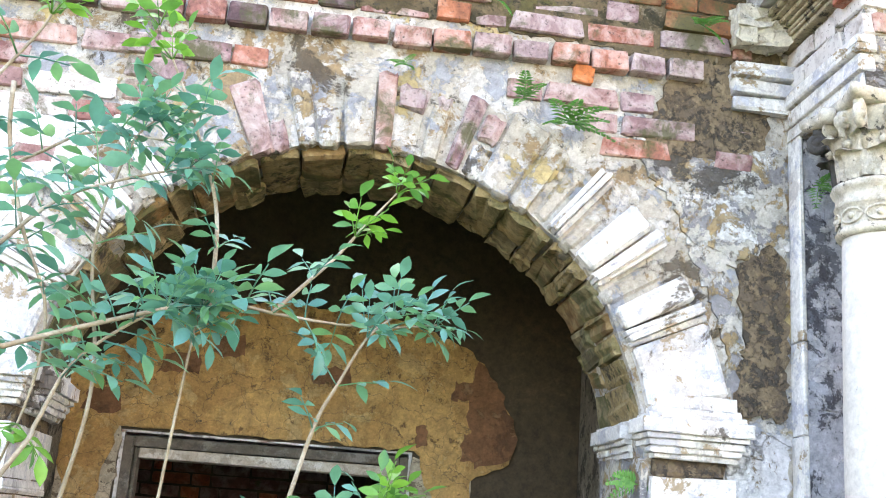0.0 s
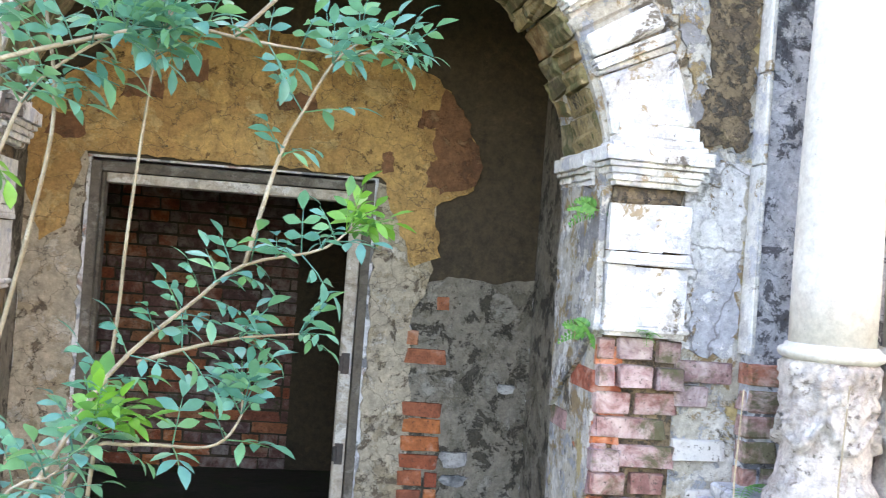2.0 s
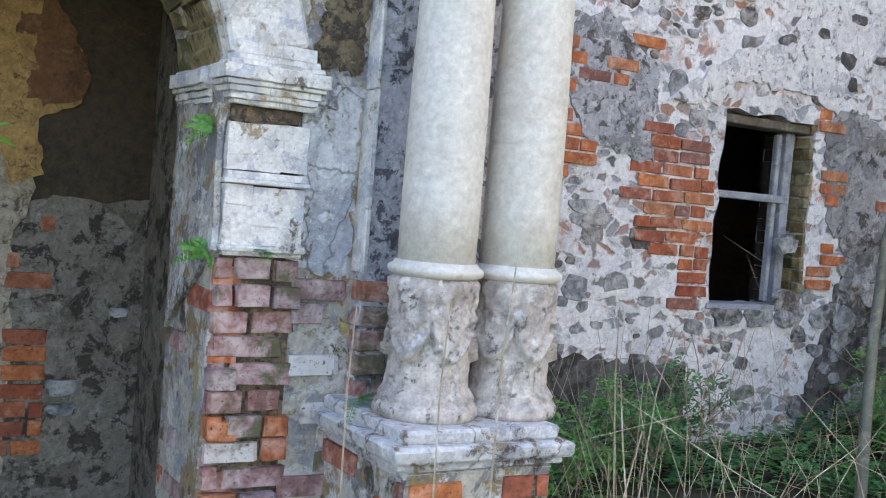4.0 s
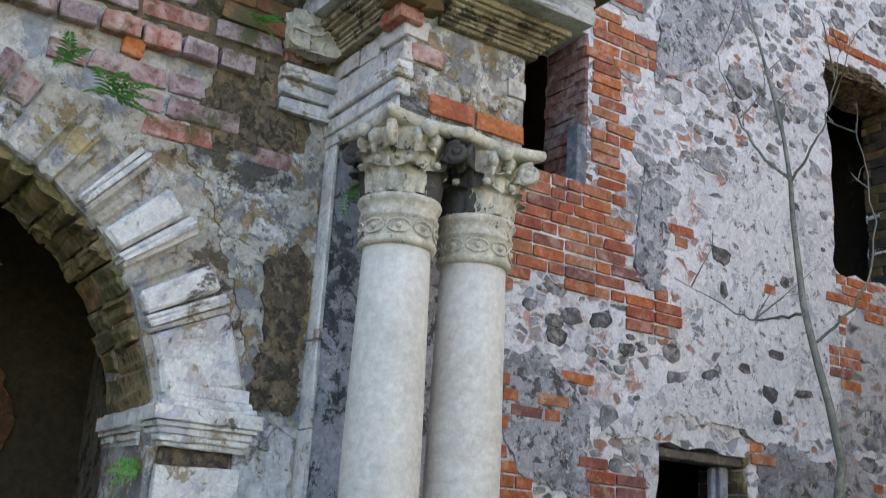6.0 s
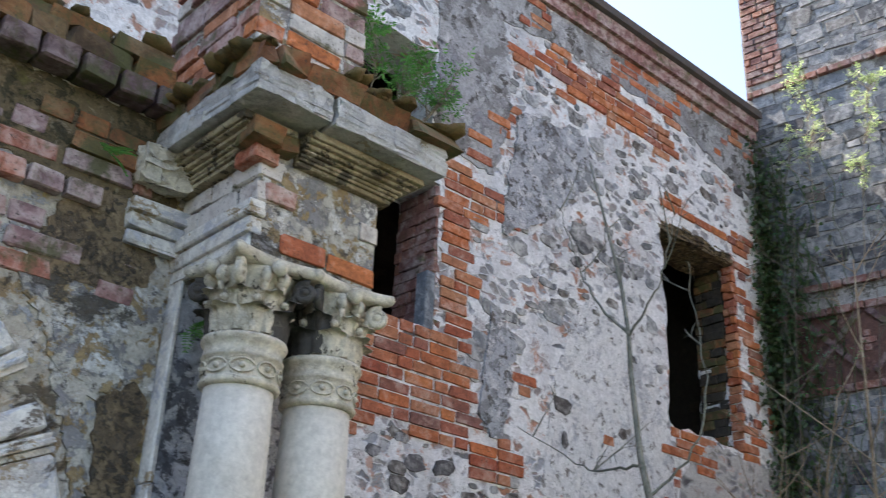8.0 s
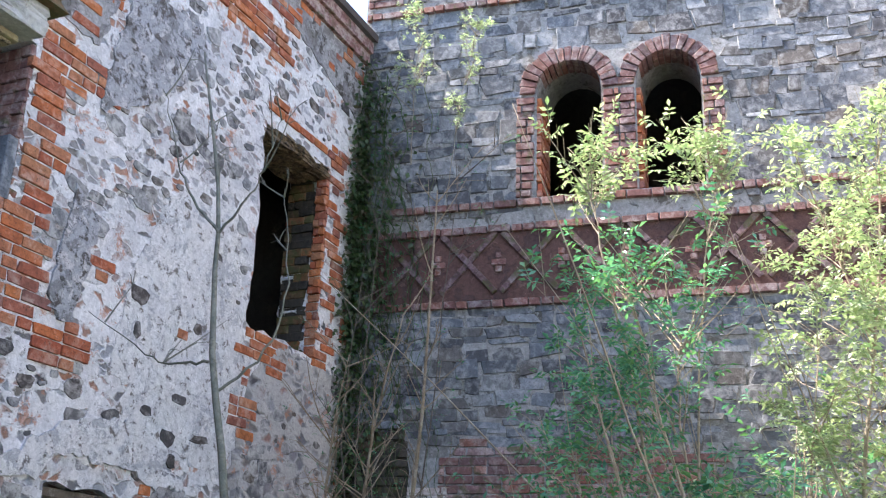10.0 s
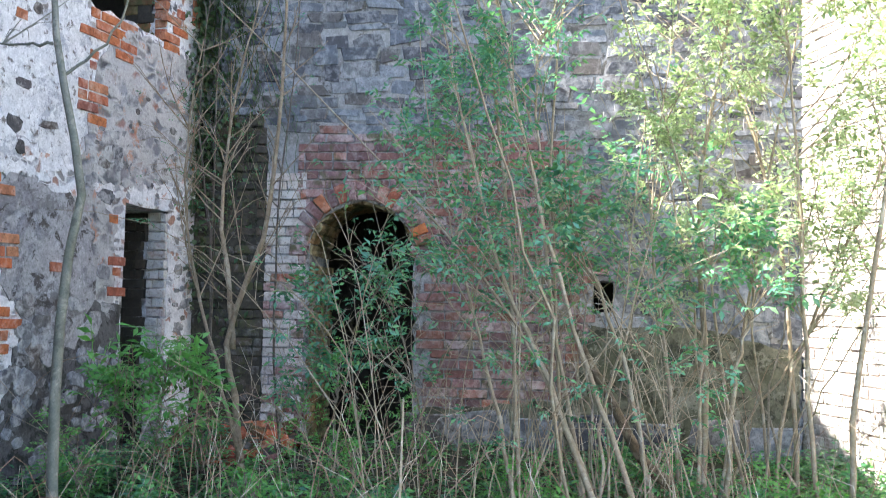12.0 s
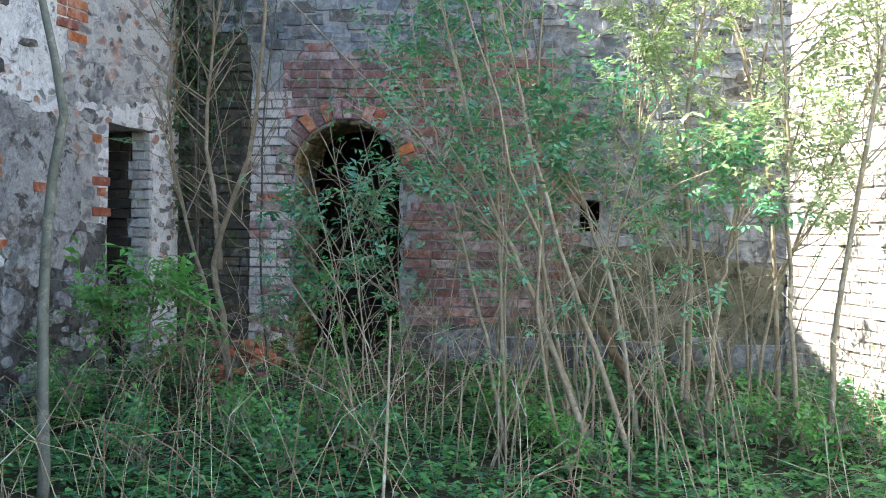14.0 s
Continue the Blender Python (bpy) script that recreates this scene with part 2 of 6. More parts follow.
M_MOSSY = patchy("mossy_mortar", [(0.16, 0.115, 0.06), (0.085, 0.062, 0.028), (0.27, 0.215, 0.14), (0.045, 0.038, 0.016), (0.13, 0.11, 0.035)], 5.0, (0.6, 0.35, 0.5, 0.4), 0.9)
M_GREYP = patchy("grey_plaster", [(0.29, 0.255, 0.205), (0.19, 0.165, 0.125), (0.38, 0.345, 0.29), (0.07, 0.06, 0.045)], 3.0, (0.52, 0.35, 0.5), 0.85)
# brown plaster, darkened further to hold the shade of porch and room
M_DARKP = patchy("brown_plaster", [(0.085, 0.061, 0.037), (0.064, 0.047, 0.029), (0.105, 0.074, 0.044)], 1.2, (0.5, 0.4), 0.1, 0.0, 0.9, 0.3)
M_WOOD = plain("grey_wood", (0.17, 0.14, 0.11), (0.11, 0.09, 0.07), 18.0, 0.8, 0.5, (0.26, 0.23, 0.20))
M_SOIL = plain("soil", (0.075, 0.06, 0.04), (0.05, 0.05, 0.025), 3.0, 0.95, 0.8, (0.05, 0.07, 0.02))
M_MOSS = plain("moss", (0.11, 0.085, 0.022), (0.17, 0.10, 0.035), 14.0, 0.95, 1.0, (0.07, 0.055, 0.02))
M_TILE = plain("dark_roof_tile", (0.07, 0.06, 0.055), (0.10, 0.07, 0.06), 8.0, 0.85, 0.4)

# ---------------- tools for building ----------------


def part(name, bm, material, parent=None, label="", smooth=False):
    me = bpy.data.meshes.new(name)
    bm.to_mesh(me)
    bm.free()
    me.materials.append(material)
    if smooth:
        me.polygons.foreach_set("use_smooth", [True] * len(me.polygons))
    ob = new(name, me)
    if parent:
        ob.parent = parent
    if label:
        ob["label"] = label
    return ob


def thing(name, label, category, group="", kind=""):
    return tagged(new(name), label, category, group, kind)


class Face:
    """A wall's face: u runs along it, v is height, d goes out of it."""

    def __init__(self, x, y, ux, uy):
        self.o, self.u = Vector((x, y, 0)), Vector((ux, uy, 0)).normalized()
        self.n = self.u.cross(Vector((0, 0, 1)))

    def at(self, u, v, d=0.0):
        return self.o + self.u * u + Vector((0, 0, v)) + self.n * d

    def matrix(self, u, v, d=0.0, roll=0.0):
        m = Matrix((self.u, -self.n, Vector((0, 0, 1)))).transposed().to_4x4()
        return Matrix.Translation(self.at(u, v, d)) @ m @ Matrix.Rotation(roll, 4, "Y")


def slab(face, outline, holes, front, back):
    """A plate with holes in a wall's face, from depth front to depth back."""
    bm = bmesh.new()
    edges = []
    for loop in (outline, *holes):
        vs = [bm.verts.new(face.at(u, v, front)) for u, v in loop]
        edges += [bm.edges.new((vs[i], vs[(i + 1) % len(vs)])) for i in range(len(vs))]
    bmesh.ops.triangle_fill(bm, use_beauty=True, use_dissolve=False, edges=edges)
    r = bmesh.ops.extrude_face_region(bm, geom=bm.faces[:])
    bmesh.ops.translate(bm, vec=face.n * (back - front), verts=[g for g in r["geom"] if isinstance(g, bmesh.types.BMVert)])
    bmesh.ops.recalc_face_normals(bm, faces=bm.faces[:])
    return bm


def rough_line(points, step, amp, rng, closed=True):
    """The line through points, broken into short steps and made uneven."""
    out = []
    n = len(points)
    for i in range(n if closed else n - 1):
        a, b = Vector(points[i]), Vector(points[(i + 1) % n])
        k = max(1, int((b - a).length / step))
        for j in range(k):
            p = a.lerp(b, j / k)
            out.append((p.x + rng.uniform(-amp, amp), p.y + rng.uniform(-amp, amp)))
    return out


def box(bm, lo, hi, m=None):
    r = bmesh.ops.create_cube(bm, size=1.0)
    lo, hi = Vector(lo), Vector(hi)
    t = Matrix.Translation((lo + hi) / 2) @ Matrix.Diagonal((*(hi - lo), 1))
    bmesh.ops.transform(bm, matrix=(m @ t) if m else t, verts=r["verts"])
    return r["verts"]


def rect(u0, v0, u1, v1):
    return [(u0, v0), (u1, v0), (u1, v1), (u0, v1)]


FRONT = Face(0, 3.30, 1, 0)      # the porch's arch wall
MAIN = Face(0, 5.06, 1, 0)       # the house wall
STONE = Face(8.78, 5.06, 0.13, -1)   # the stone tower, u runs towards the court
LIT = Face(9.50, -0.42, -0.89, -0.45)  # the sunlit wall

# ---------------- ground ----------------


def lift(x, y):
    g = 0.36 * min(1, max(0, (x - 2.5) / 5.5)) + 0.05 * noise.noise((x * 0.7, y * 0.7, 0)) + 0.02 * noise.noise((x * 3, y * 3, 1))
    if y > 3.0 and x < 2.3:
        g *= 0.3
    return g


def ground():
    bm = bmesh.new()
    ax = [math.copysign(abs(i / 45) ** 1, i) for i in range(-45, 46)]
    line = [a * 12 + math.copysign(abs(a) ** 9 * 1200, a) for a in ax]
    grid = [[bm.verts.new((x + 4, y, lift(x + 4, y) if abs(x) < 14 and abs(y) < 14 else 0.0)) for x in line] for y in line]
    for j in range(90):
        for i in range(90):
            bm.faces.new((grid[j][i], grid[j][i + 1], grid[j + 1][i + 1], grid[j + 1][i]))
    return tagged(part("ground", bm, M_SOIL, smooth=True), "dark leaf litter and soil of an overgrown courtyard", "ground", kind="structure")


ground()

# ---------------- walls ----------------
rng = random.Random(4)
AX, AZ, AR, AO = 0.11, 1.84, 0.98, 1.27   # the arch: centre, inner and outer radius


def arch_hole():
    pts = [(AX - AR, -0.2), (AX + AR, -0.2)]
    for i in range(33):
        a = math.pi * i / 32
        r = AR + rng.uniform(-0.012, 0.012)
        pts.append((AX + r * math.cos(a), AZ + 0.02 + r * math.sin(a)))
    return pts


wall_arch = tagged(part("wall_arch", slab(FRONT, rect(-4.5, -0.4, 1.62, 3.66), [arch_hole()], 0, -0.46), M_ARCHWALL),
                   "weathered porch wall of brick and crumbling stucco with a round arch", "wall", kind="structure")

WIN_LOW = (5.07, 1.10, 5.97, 2.42)
WIN_A = (3.58, 4.08, 4.40, 5.20)
WIN_C = (3.55, 5.52, 4.30, 6.30)
WIN_B = (7.06, 4.0, 8.22, 5.93)
DOOR_B = (7.63, 0.0, 8.32, 2.47)
DOOR_A = (-0.83, -0.2, 0.50, 1.96)
holes = [rough_line(rect(*WIN_LOW), 0.12, 0.02, rng), rough_line(rect(*WIN_A), 0.12, 0.01, rng), rough_line(rect(*WIN_C), 0.12, 0.015, rng),
         rough_line(rect(*WIN_B), 0.12, 0.035, rng), rough_line(rect(*DOOR_B), 0.15, 0.015, rng), rect(*DOOR_A)]
wall_main = tagged(part("wall_main", slab(MAIN, rect(-6, -0.4, 8.80, 7.69), holes, 0, -0.46), M_LIME),
                   "ruined house wall of lime-washed rubble with brick patches and empty windows", "wall", kind="structure")



def arch_loop(u0, u1, v0, spring, rise, steps=12):
    c, r = (u0 + u1) / 2, (u1 - u0) / 2
    return [(u0, v0), (u1, v0)] + [(c + r * math.cos(math.pi * i / steps), spring + rise * math.sin(math.pi * i / steps)) for i in range(steps + 1)]


TOWER_DOOR = arch_loop(1.12, 2.13, -0.2, 2.12, 0.48)
TOWER_WINS = [arch_loop(1.92, 2.58, 5.70, 6.85, 0.40), arch_loop(2.93, 3.56, 5.70, 6.85, 0.40)]
OCULUS = [(2.60 + 0.36 * math.cos(a * math.pi / 8), 8.62 + 0.36 * math.sin(a * math.pi / 8)) for a in range(16)]
TOWER_SLOT = rect(3.74, 1.62, 3.92, 1.90)
wall_tower = tagged(part("wall_tower", slab(STONE, rect(-0.02, -0.3, 5.62, 10.2), [rough_line(TOWER_DOOR, 0.1, 0.02, rng), *TOWER_WINS, OCULUS, TOWER_SLOT], 0, -0.7), M_MORTAR),
                    "tall tower wall of grey slate rubble with brick arches and a brick frieze", "wall", kind="structure")
wall_lit = tagged(part("wall_lit", slab(LIT, rect(0, -0.3, 6.0, 7.5), [], 0, -0.5), M_BRICK_W),
                  "pale lime-washed brick wall standing in full sun", "wall", kind="structure")

# dark rooms behind the openings: closed in and coloured near-black to look unlit
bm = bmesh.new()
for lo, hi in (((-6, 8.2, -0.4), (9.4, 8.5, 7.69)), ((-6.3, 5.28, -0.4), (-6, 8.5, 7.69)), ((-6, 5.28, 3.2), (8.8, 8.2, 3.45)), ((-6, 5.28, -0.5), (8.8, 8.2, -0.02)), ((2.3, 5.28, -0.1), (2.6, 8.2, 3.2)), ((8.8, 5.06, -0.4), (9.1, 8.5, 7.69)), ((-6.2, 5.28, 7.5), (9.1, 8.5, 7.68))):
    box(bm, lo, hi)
M_ROOM = patchy("unlit_dark_plaster", [(0.055, 0.045, 0.035), (0.035, 0.028, 0.022), (0.08, 0.06, 0.045)], 1.5, (0.5, 0.35), 0.4)
tagged(part("wall_rooms", bm, M_ROOM), "near-black inner walls and floors added to keep the gutted house dark", "wall", kind="structure")
# tower inside: the same near-black stands in for darkness behind its openings
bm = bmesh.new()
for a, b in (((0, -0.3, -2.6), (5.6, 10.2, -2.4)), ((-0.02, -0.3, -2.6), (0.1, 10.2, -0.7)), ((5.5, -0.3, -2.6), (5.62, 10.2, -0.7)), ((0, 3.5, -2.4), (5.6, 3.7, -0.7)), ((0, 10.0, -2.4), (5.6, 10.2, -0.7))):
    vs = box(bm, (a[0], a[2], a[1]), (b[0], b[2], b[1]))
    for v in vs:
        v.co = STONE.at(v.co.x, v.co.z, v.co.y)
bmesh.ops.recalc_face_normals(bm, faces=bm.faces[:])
tagged(part("wall_tower_inside", bm, M_ROOM), "near-black inner walls added to keep the stone tower's openings dark", "wall", kind="structure")

# porch: side walls and flat roof
bm = bmesh.new()
box(bm, (1.33, 3.30 + 0.46, -0.4), (2.2, 5.06, 3.66))
box(bm, (-1.5, 3.30 + 0.46, -0.4), (-1.11, 5.06, 3.66))
tagged(part("wall_porch_side", bm, M_GREYP), "flaking grey plaster on the inner porch walls", "wall", kind="structure")
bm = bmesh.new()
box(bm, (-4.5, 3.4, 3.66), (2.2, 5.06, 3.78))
tagged(part("ceiling", bm, M_DARKP), "brown porch ceiling, darkened for the shade inside the porch", "ceiling", kind="structure")

# roof edge of the house
bm = bmesh.new()
for k in range(2):
    box(bm, (-6, 5.01 - 0.04 * k, 7.44 + 0.13 * k), (8.78, 5.2, 7.57 + 0.13 * k))
tagged(part("trim", bm, M_BRICK_P), "stepped brick cornice under the eaves", "cornice", kind="structure")
bm = bmesh.new()
vs = box(bm, (-6, 4.92, 7.705), (8.80, 8.7, 7.79))
for v in vs:
    v.co.z += 0.30 * max(0, v.co.y - 4.92)
tagged(part("roof", bm, M_TILE), "dark tiled roof over the house wall", "roof", kind="structure")


# ---------------- masonry pieces ----------------
M_SLATE = brick_mat("slate_pieces", [(0.10, 0.11, 0.13), (0.20, 0.225, 0.26), (0.06, 0.06, 0.07), (0.28, 0.30, 0.33), (0.13, 0.11, 0.095), (0.16, 0.185, 0.215)], (0.38, 0.38, 0.38), 0.30)
M_FIELD = brick_mat("field_stones", [(0.07, 0.06, 0.06), (0.25, 0.26, 0.28), (0.14, 0.11, 0.09), (0.33, 0.33, 0.34), (0.20, 0.20, 0.22)], (0.60, 0.58, 0.56), 0.35)
M_SOFFIT = brick_mat("mossy_soffit", [(0.20, 0.14, 0.06), (0.30, 0.15, 0.05), (0.12, 0.095, 0.055), (0.28, 0.22, 0.12), (0.34, 0.24, 0.10)], (0.36, 0.30, 0.17), 0.4, 0.6)
M_MOSSROCK = patchy("ochre_mossy_rock", [(0.34, 0.25, 0.12), (0.20, 0.15, 0.075), (0.42, 0.33, 0.19), (0.10, 0.10, 0.035), (0.07, 0.055, 0.035)], 6.0, (0.5, 0.4, 0.42, 0.36), 0.8)
M_BRICK_M = brick_mat("mossy_brick", [(0.14, 0.074, 0.034), (0.32, 0.105, 0.038), (0.095, 0.06, 0.036), (0.19, 0.105, 0.044), (0.38, 0.135, 0.05)], (0.18, 0.145, 0.085), 0.3, 0.72)
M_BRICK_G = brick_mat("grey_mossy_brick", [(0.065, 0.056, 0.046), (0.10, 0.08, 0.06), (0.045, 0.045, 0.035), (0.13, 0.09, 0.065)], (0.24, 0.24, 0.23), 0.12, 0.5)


def block_meshes(mat, kinds, seed, jitter=0.035):
    """Worn unit blocks with blunt edges."""
    r = random.Random(seed)
    out = []
    for k in range(kinds):
        bm = bmesh.new()
        bmesh.ops.create_cube(bm, size=1.0)
        bmesh.ops.bevel(bm, geom=bm.edges[:], offset=0.06, segments=1, affect="EDGES")
        for v in bm.verts:
            v.co += Vector([r.uniform(-jitter, jitter) for _ in range(3)])
        me = bpy.data.meshes.new("brick")
        bm.to_mesh(me)
        bm.free()
        me.materials.append(mat)
        out.append(me)
    return out


def stone_meshes(mat, kinds, seed):
    """Uneven many-cornered stones, unit size."""
    r = random.Random(seed)
    out = []
    for k in range(kinds):
        n = r.choice((9, 10, 11))
        rings = []
        bm = bmesh.new()
        shape = []
        e, t0 = r.uniform(0.6, 0.95), r.uniform(0, 6.28)
        for i in range(n):
            a = 2 * math.pi * (i + r.uniform(-0.3, 0.3)) / n
            q = 0.5 / max(abs(math.cos(a)), abs(math.sin(a))) ** e * r.uniform(0.80, 1.02) * (1 + 0.12 * math.sin(a + t0) + 0.08 * math.sin(3 * a + t0))
            shape.append((q * math.cos(a), q * math.sin(a)))
        for y, f in ((0.5, 1.02), (-0.42, 1.0), (-0.5, 0.94)):
            rings.append([bm.verts.new((x * f, y + (r.uniform(-0.05, 0.05) if y < -0.4 else 0), z * f)) for x, z in shape])
        for p, q in zip(rings, rings[1:]):
            for i in range(n):
                bm.faces.new((p[i], p[(i + 1) % n], q[(i + 1) % n], q[i]))
        bm.faces.new(rings[-1])
        bmesh.ops.recalc_face_normals(bm, faces=bm.faces[:])
        me = bpy.data.meshes.new("stone")
        bm.to_mesh(me)
        bm.free()
        me.materials.append(mat)
        out.append(me)
    return out


def slate_meshes(mat, kinds, seed):
    """Split slates: four-cornered, flat, with broken edges, unit size."""
    r = random.Random(seed)
    out = []
    for k in range(kinds):
        bm = bmesh.new()
        c = [Vector((x + r.uniform(-0.10, 0.10), z + r.uniform(-0.10, 0.10))) for x, z in ((-0.5, -0.5), (0.5, -0.5), (0.5, 0.5), (-0.5, 0.5))]
        if r.random() < 0.4:
            c[r.randrange(4)] *= 0.72
        shape = []
        for i in range(4):
            p, q = c[i], c[(i + 1) % 4]
            shape += [p * 0.97, p.lerp(q, r.uniform(0.3, 0.7)) * r.uniform(0.92, 1.04)]
        tilt = (r.uniform(-0.12, 0.12), r.uniform(-0.12, 0.12))
        rings = [[bm.verts.new((x * f, y + (x * tilt[0] + z * tilt[1] if y < 0 else 0), z * f)) for x, z in shape] for y, f in ((0.5, 1.0), (-0.36, 1.0), (-0.5, 0.93))]
        for p, q in zip(rings, rings[1:]):
            for i in range(8):
                bm.faces.new((p[i], p[(i + 1) % 8], q[(i + 1) % 8], q[i]))
        bm.faces.new(rings[-1])
        bmesh.ops.recalc_face_normals(bm, faces=bm.faces[:])
        me = bpy.data.meshes.new("stone")
        bm.to_mesh(me)
        bm.free()
        me.materials.append(mat)
        out.append(me)
    return out


def set_pieces(name, parent, pieces, near=None, most=300):
    """Sets pieces (mesh, matrix): the nearest as parts, the rest joined."""
    if near:
        pieces = sorted(pieces, key=lambda p: (p[1].translation - Vector(near)).length)
    for me, m in pieces[:most]:
        ob = new(name, me)
        ob.parent = parent
        ob.matrix_basis = m
    rest = pieces[most:]
    if rest:
        vs, fs = [], []
        for me, m in rest:
            k = len(vs)
            vs += [m @ v.co for v in me.vertices]
            fs += [[k + i for i in p.vertices] for p in me.polygons]
        me = bpy.data.meshes.new(name + "work")
        me.from_pydata(vs, [], fs)
        me.materials.append(rest[0][0].materials[0])
        ob = new(name + "work", me)
        ob.parent = parent
        tagged(ob, kind="stuff")


def piece(meshes, face, u, v, w, h, front, depth, r, roll=0.0):
    m = face.matrix(u, v, front - depth / 2, roll) @ Matrix.Diagonal((w, depth, h, 1))
    return (r.choice(meshes), m)


def courses(meshes, face, u0, u1, v0, v1, inside, seed, pitch=0.086, long=0.27, front=0.0, depth=0.10, gap=0.013, uneven=0.006, headers=0.35):
    """Bricks in courses, stretchers and headers by chance, wherever inside(u, v) holds."""
    r = random.Random(seed)
    out = []
    rows = int((v1 - v0) / pitch)
    for j in range(rows):
        v = v0 + (j + 0.5) * pitch
        u = u0 - r.choice((0.0, 0.25, 0.5, 0.75)) * long
        while u < u1:
            w = long if r.random() > headers else long / 2
            a, b = max(u, u0), min(u + w, u1)
            c = (a + b) / 2
            if b - a > 0.045 and inside(c, v):
                out.append(piece(meshes, face, c, v + r.uniform(-0.004, 0.004), b - a - gap * r.uniform(0.7, 1.4), pitch - gap * r.uniform(0.8, 1.3),
                                 front + r.uniform(-uneven, uneven), depth, r, radians(r.uniform(-1, 1))))
            u += w
    return out


def blot(u, v, f, seed):
    return noise.noise((u * f, v * f, seed * 7.3))


B_ORANGE = block_meshes(M_BRICK_O, 6, 1)
B_RAW = block_meshes(brick_mat("freshly_broken_brick", [(0.66, 0.20, 0.06), (0.60, 0.16, 0.05)], (0.5, 0.3, 0.2), 0.0), 3, 23, 0.09)
B_PINK = block_meshes(M_BRICK_P, 6, 2)
B_DARK = block_meshes(M_BRICK_D, 6, 3)
B_WHITE = block_meshes(M_BRICK_W, 6, 4)
M_DENTIL = brick_mat("dark_purple_brick", [(0.12, 0.065, 0.07), (0.17, 0.095, 0.105), (0.09, 0.052, 0.05), (0.20, 0.11, 0.11)], (0.27, 0.215, 0.22), 0.3, 0.6)
B_DENT = block_meshes(M_DENTIL, 6, 10)
B_MOSS = block_meshes(M_BRICK_M, 8, 5, 0.07)
B_SOFF = block_meshes(M_SOFFIT, 6, 6, 0.06)
# near-black bricks that carry the shade deep inside the reveals
B_SHADE = block_meshes(M_ROOM, 4, 20)
B_GREY = block_meshes(M_BRICK_G, 6, 7)
S_SLATE = slate_meshes(M_SLATE, 16, 8)
S_FIELD = stone_meshes(M_FIELD, 12, 9)
S_DARKST = stone_meshes(brick_mat("dark_field_stones", [(0.05, 0.042, 0.038), (0.12, 0.115, 0.12), (0.085, 0.065, 0.055), (0.17, 0.17, 0.19)], (0.55, 0.52, 0.50), 0.25), 10, 19)


def wedge(bm, a0, a1, r0, r1, front, back, c=(AX, AZ), face=FRONT):
    """One block of a ring between two angles, in degrees."""
    vs = []
    for d in (front, back):
        for r, a in ((r0, a0), (r1, a0), (r1, (a0 + a1) / 2), (r1, a1), (r0, a1), (r0, (a0 + a1) / 2)):
            vs.append(bm.verts.new(face.at(c[0] + r * math.cos(radians(a)), c[1] + r * math.sin(radians(a)), d)))
    f, b = vs[:6], vs[6:]
    bm.faces.new(f)
    bm.faces.new(b[::-1])
    for i in range(6):
        bm.faces.new((f[i], b[i], b[(i + 1) % 6], f[(i + 1) % 6]))


def wedge_part(name, mat, parent, a0, a1, r0, r1, front, back, c=(AX, AZ), face=FRONT, worn=0.006, shake=0.003):
    bm = bmesh.new()
    wedge(bm, a0, a1, r0, r1, front, back, c, face)
    bmesh.ops.recalc_face_normals(bm, faces=bm.faces[:])
    bmesh.ops.bevel(bm, geom=bm.edges[:], offset=worn, segments=1, affect="EDGES")
    for v in bm.verts:
        v.co += Vector([rng.uniform(-shake, shake) for _ in range(3)])
    return part(name, bm, mat, parent)


# the arch ring: moulded stucco blocks at both haunches, bricks on end over the crown
for side in (0, 1):
    def turn(a):
        return 180 - a if side else a
    for a0, a1, what in ((11.5, 23.5, "block"), (23.5, 26.6, "mould"), (26.6, 31.5, "block"), (31.5, 36.2, "bare"), (36.2, 39.2, "mould"),
                         (39.2, 44.5, "block"), (44.5, 48.5, "bare"), (48.5, 51.8, "mould"), (51.8, 56.0, "bare")):
        lo, hi = sorted((turn(a0), turn(a1)))
        if what == "block":
            wedge_part("voussoir", M_STUCCO, wall_arch, lo + 0.3, hi - 0.3, AR + 0.02, AO, 0.045, -0.05, worn=0.012)
        elif what == "bare":
            wedge_part("voussoir", M_ARCHWALL, wall_arch, lo + 0.2, hi - 0.2, AR + 0.01, AO - 0.03, 0.012, -0.05, worn=0.02)
        else:
            for k in range(3):
                q = (hi - lo) / 3
                wedge_part("moulding", M_STUCCO, wall_arch, lo + k * q, lo + (k + 1) * q - 0.12, AR + 0.015, AO + 0.01, (0.03, 0.055, 0.04)[k], -0.05, worn=0.004)
a = 56.5
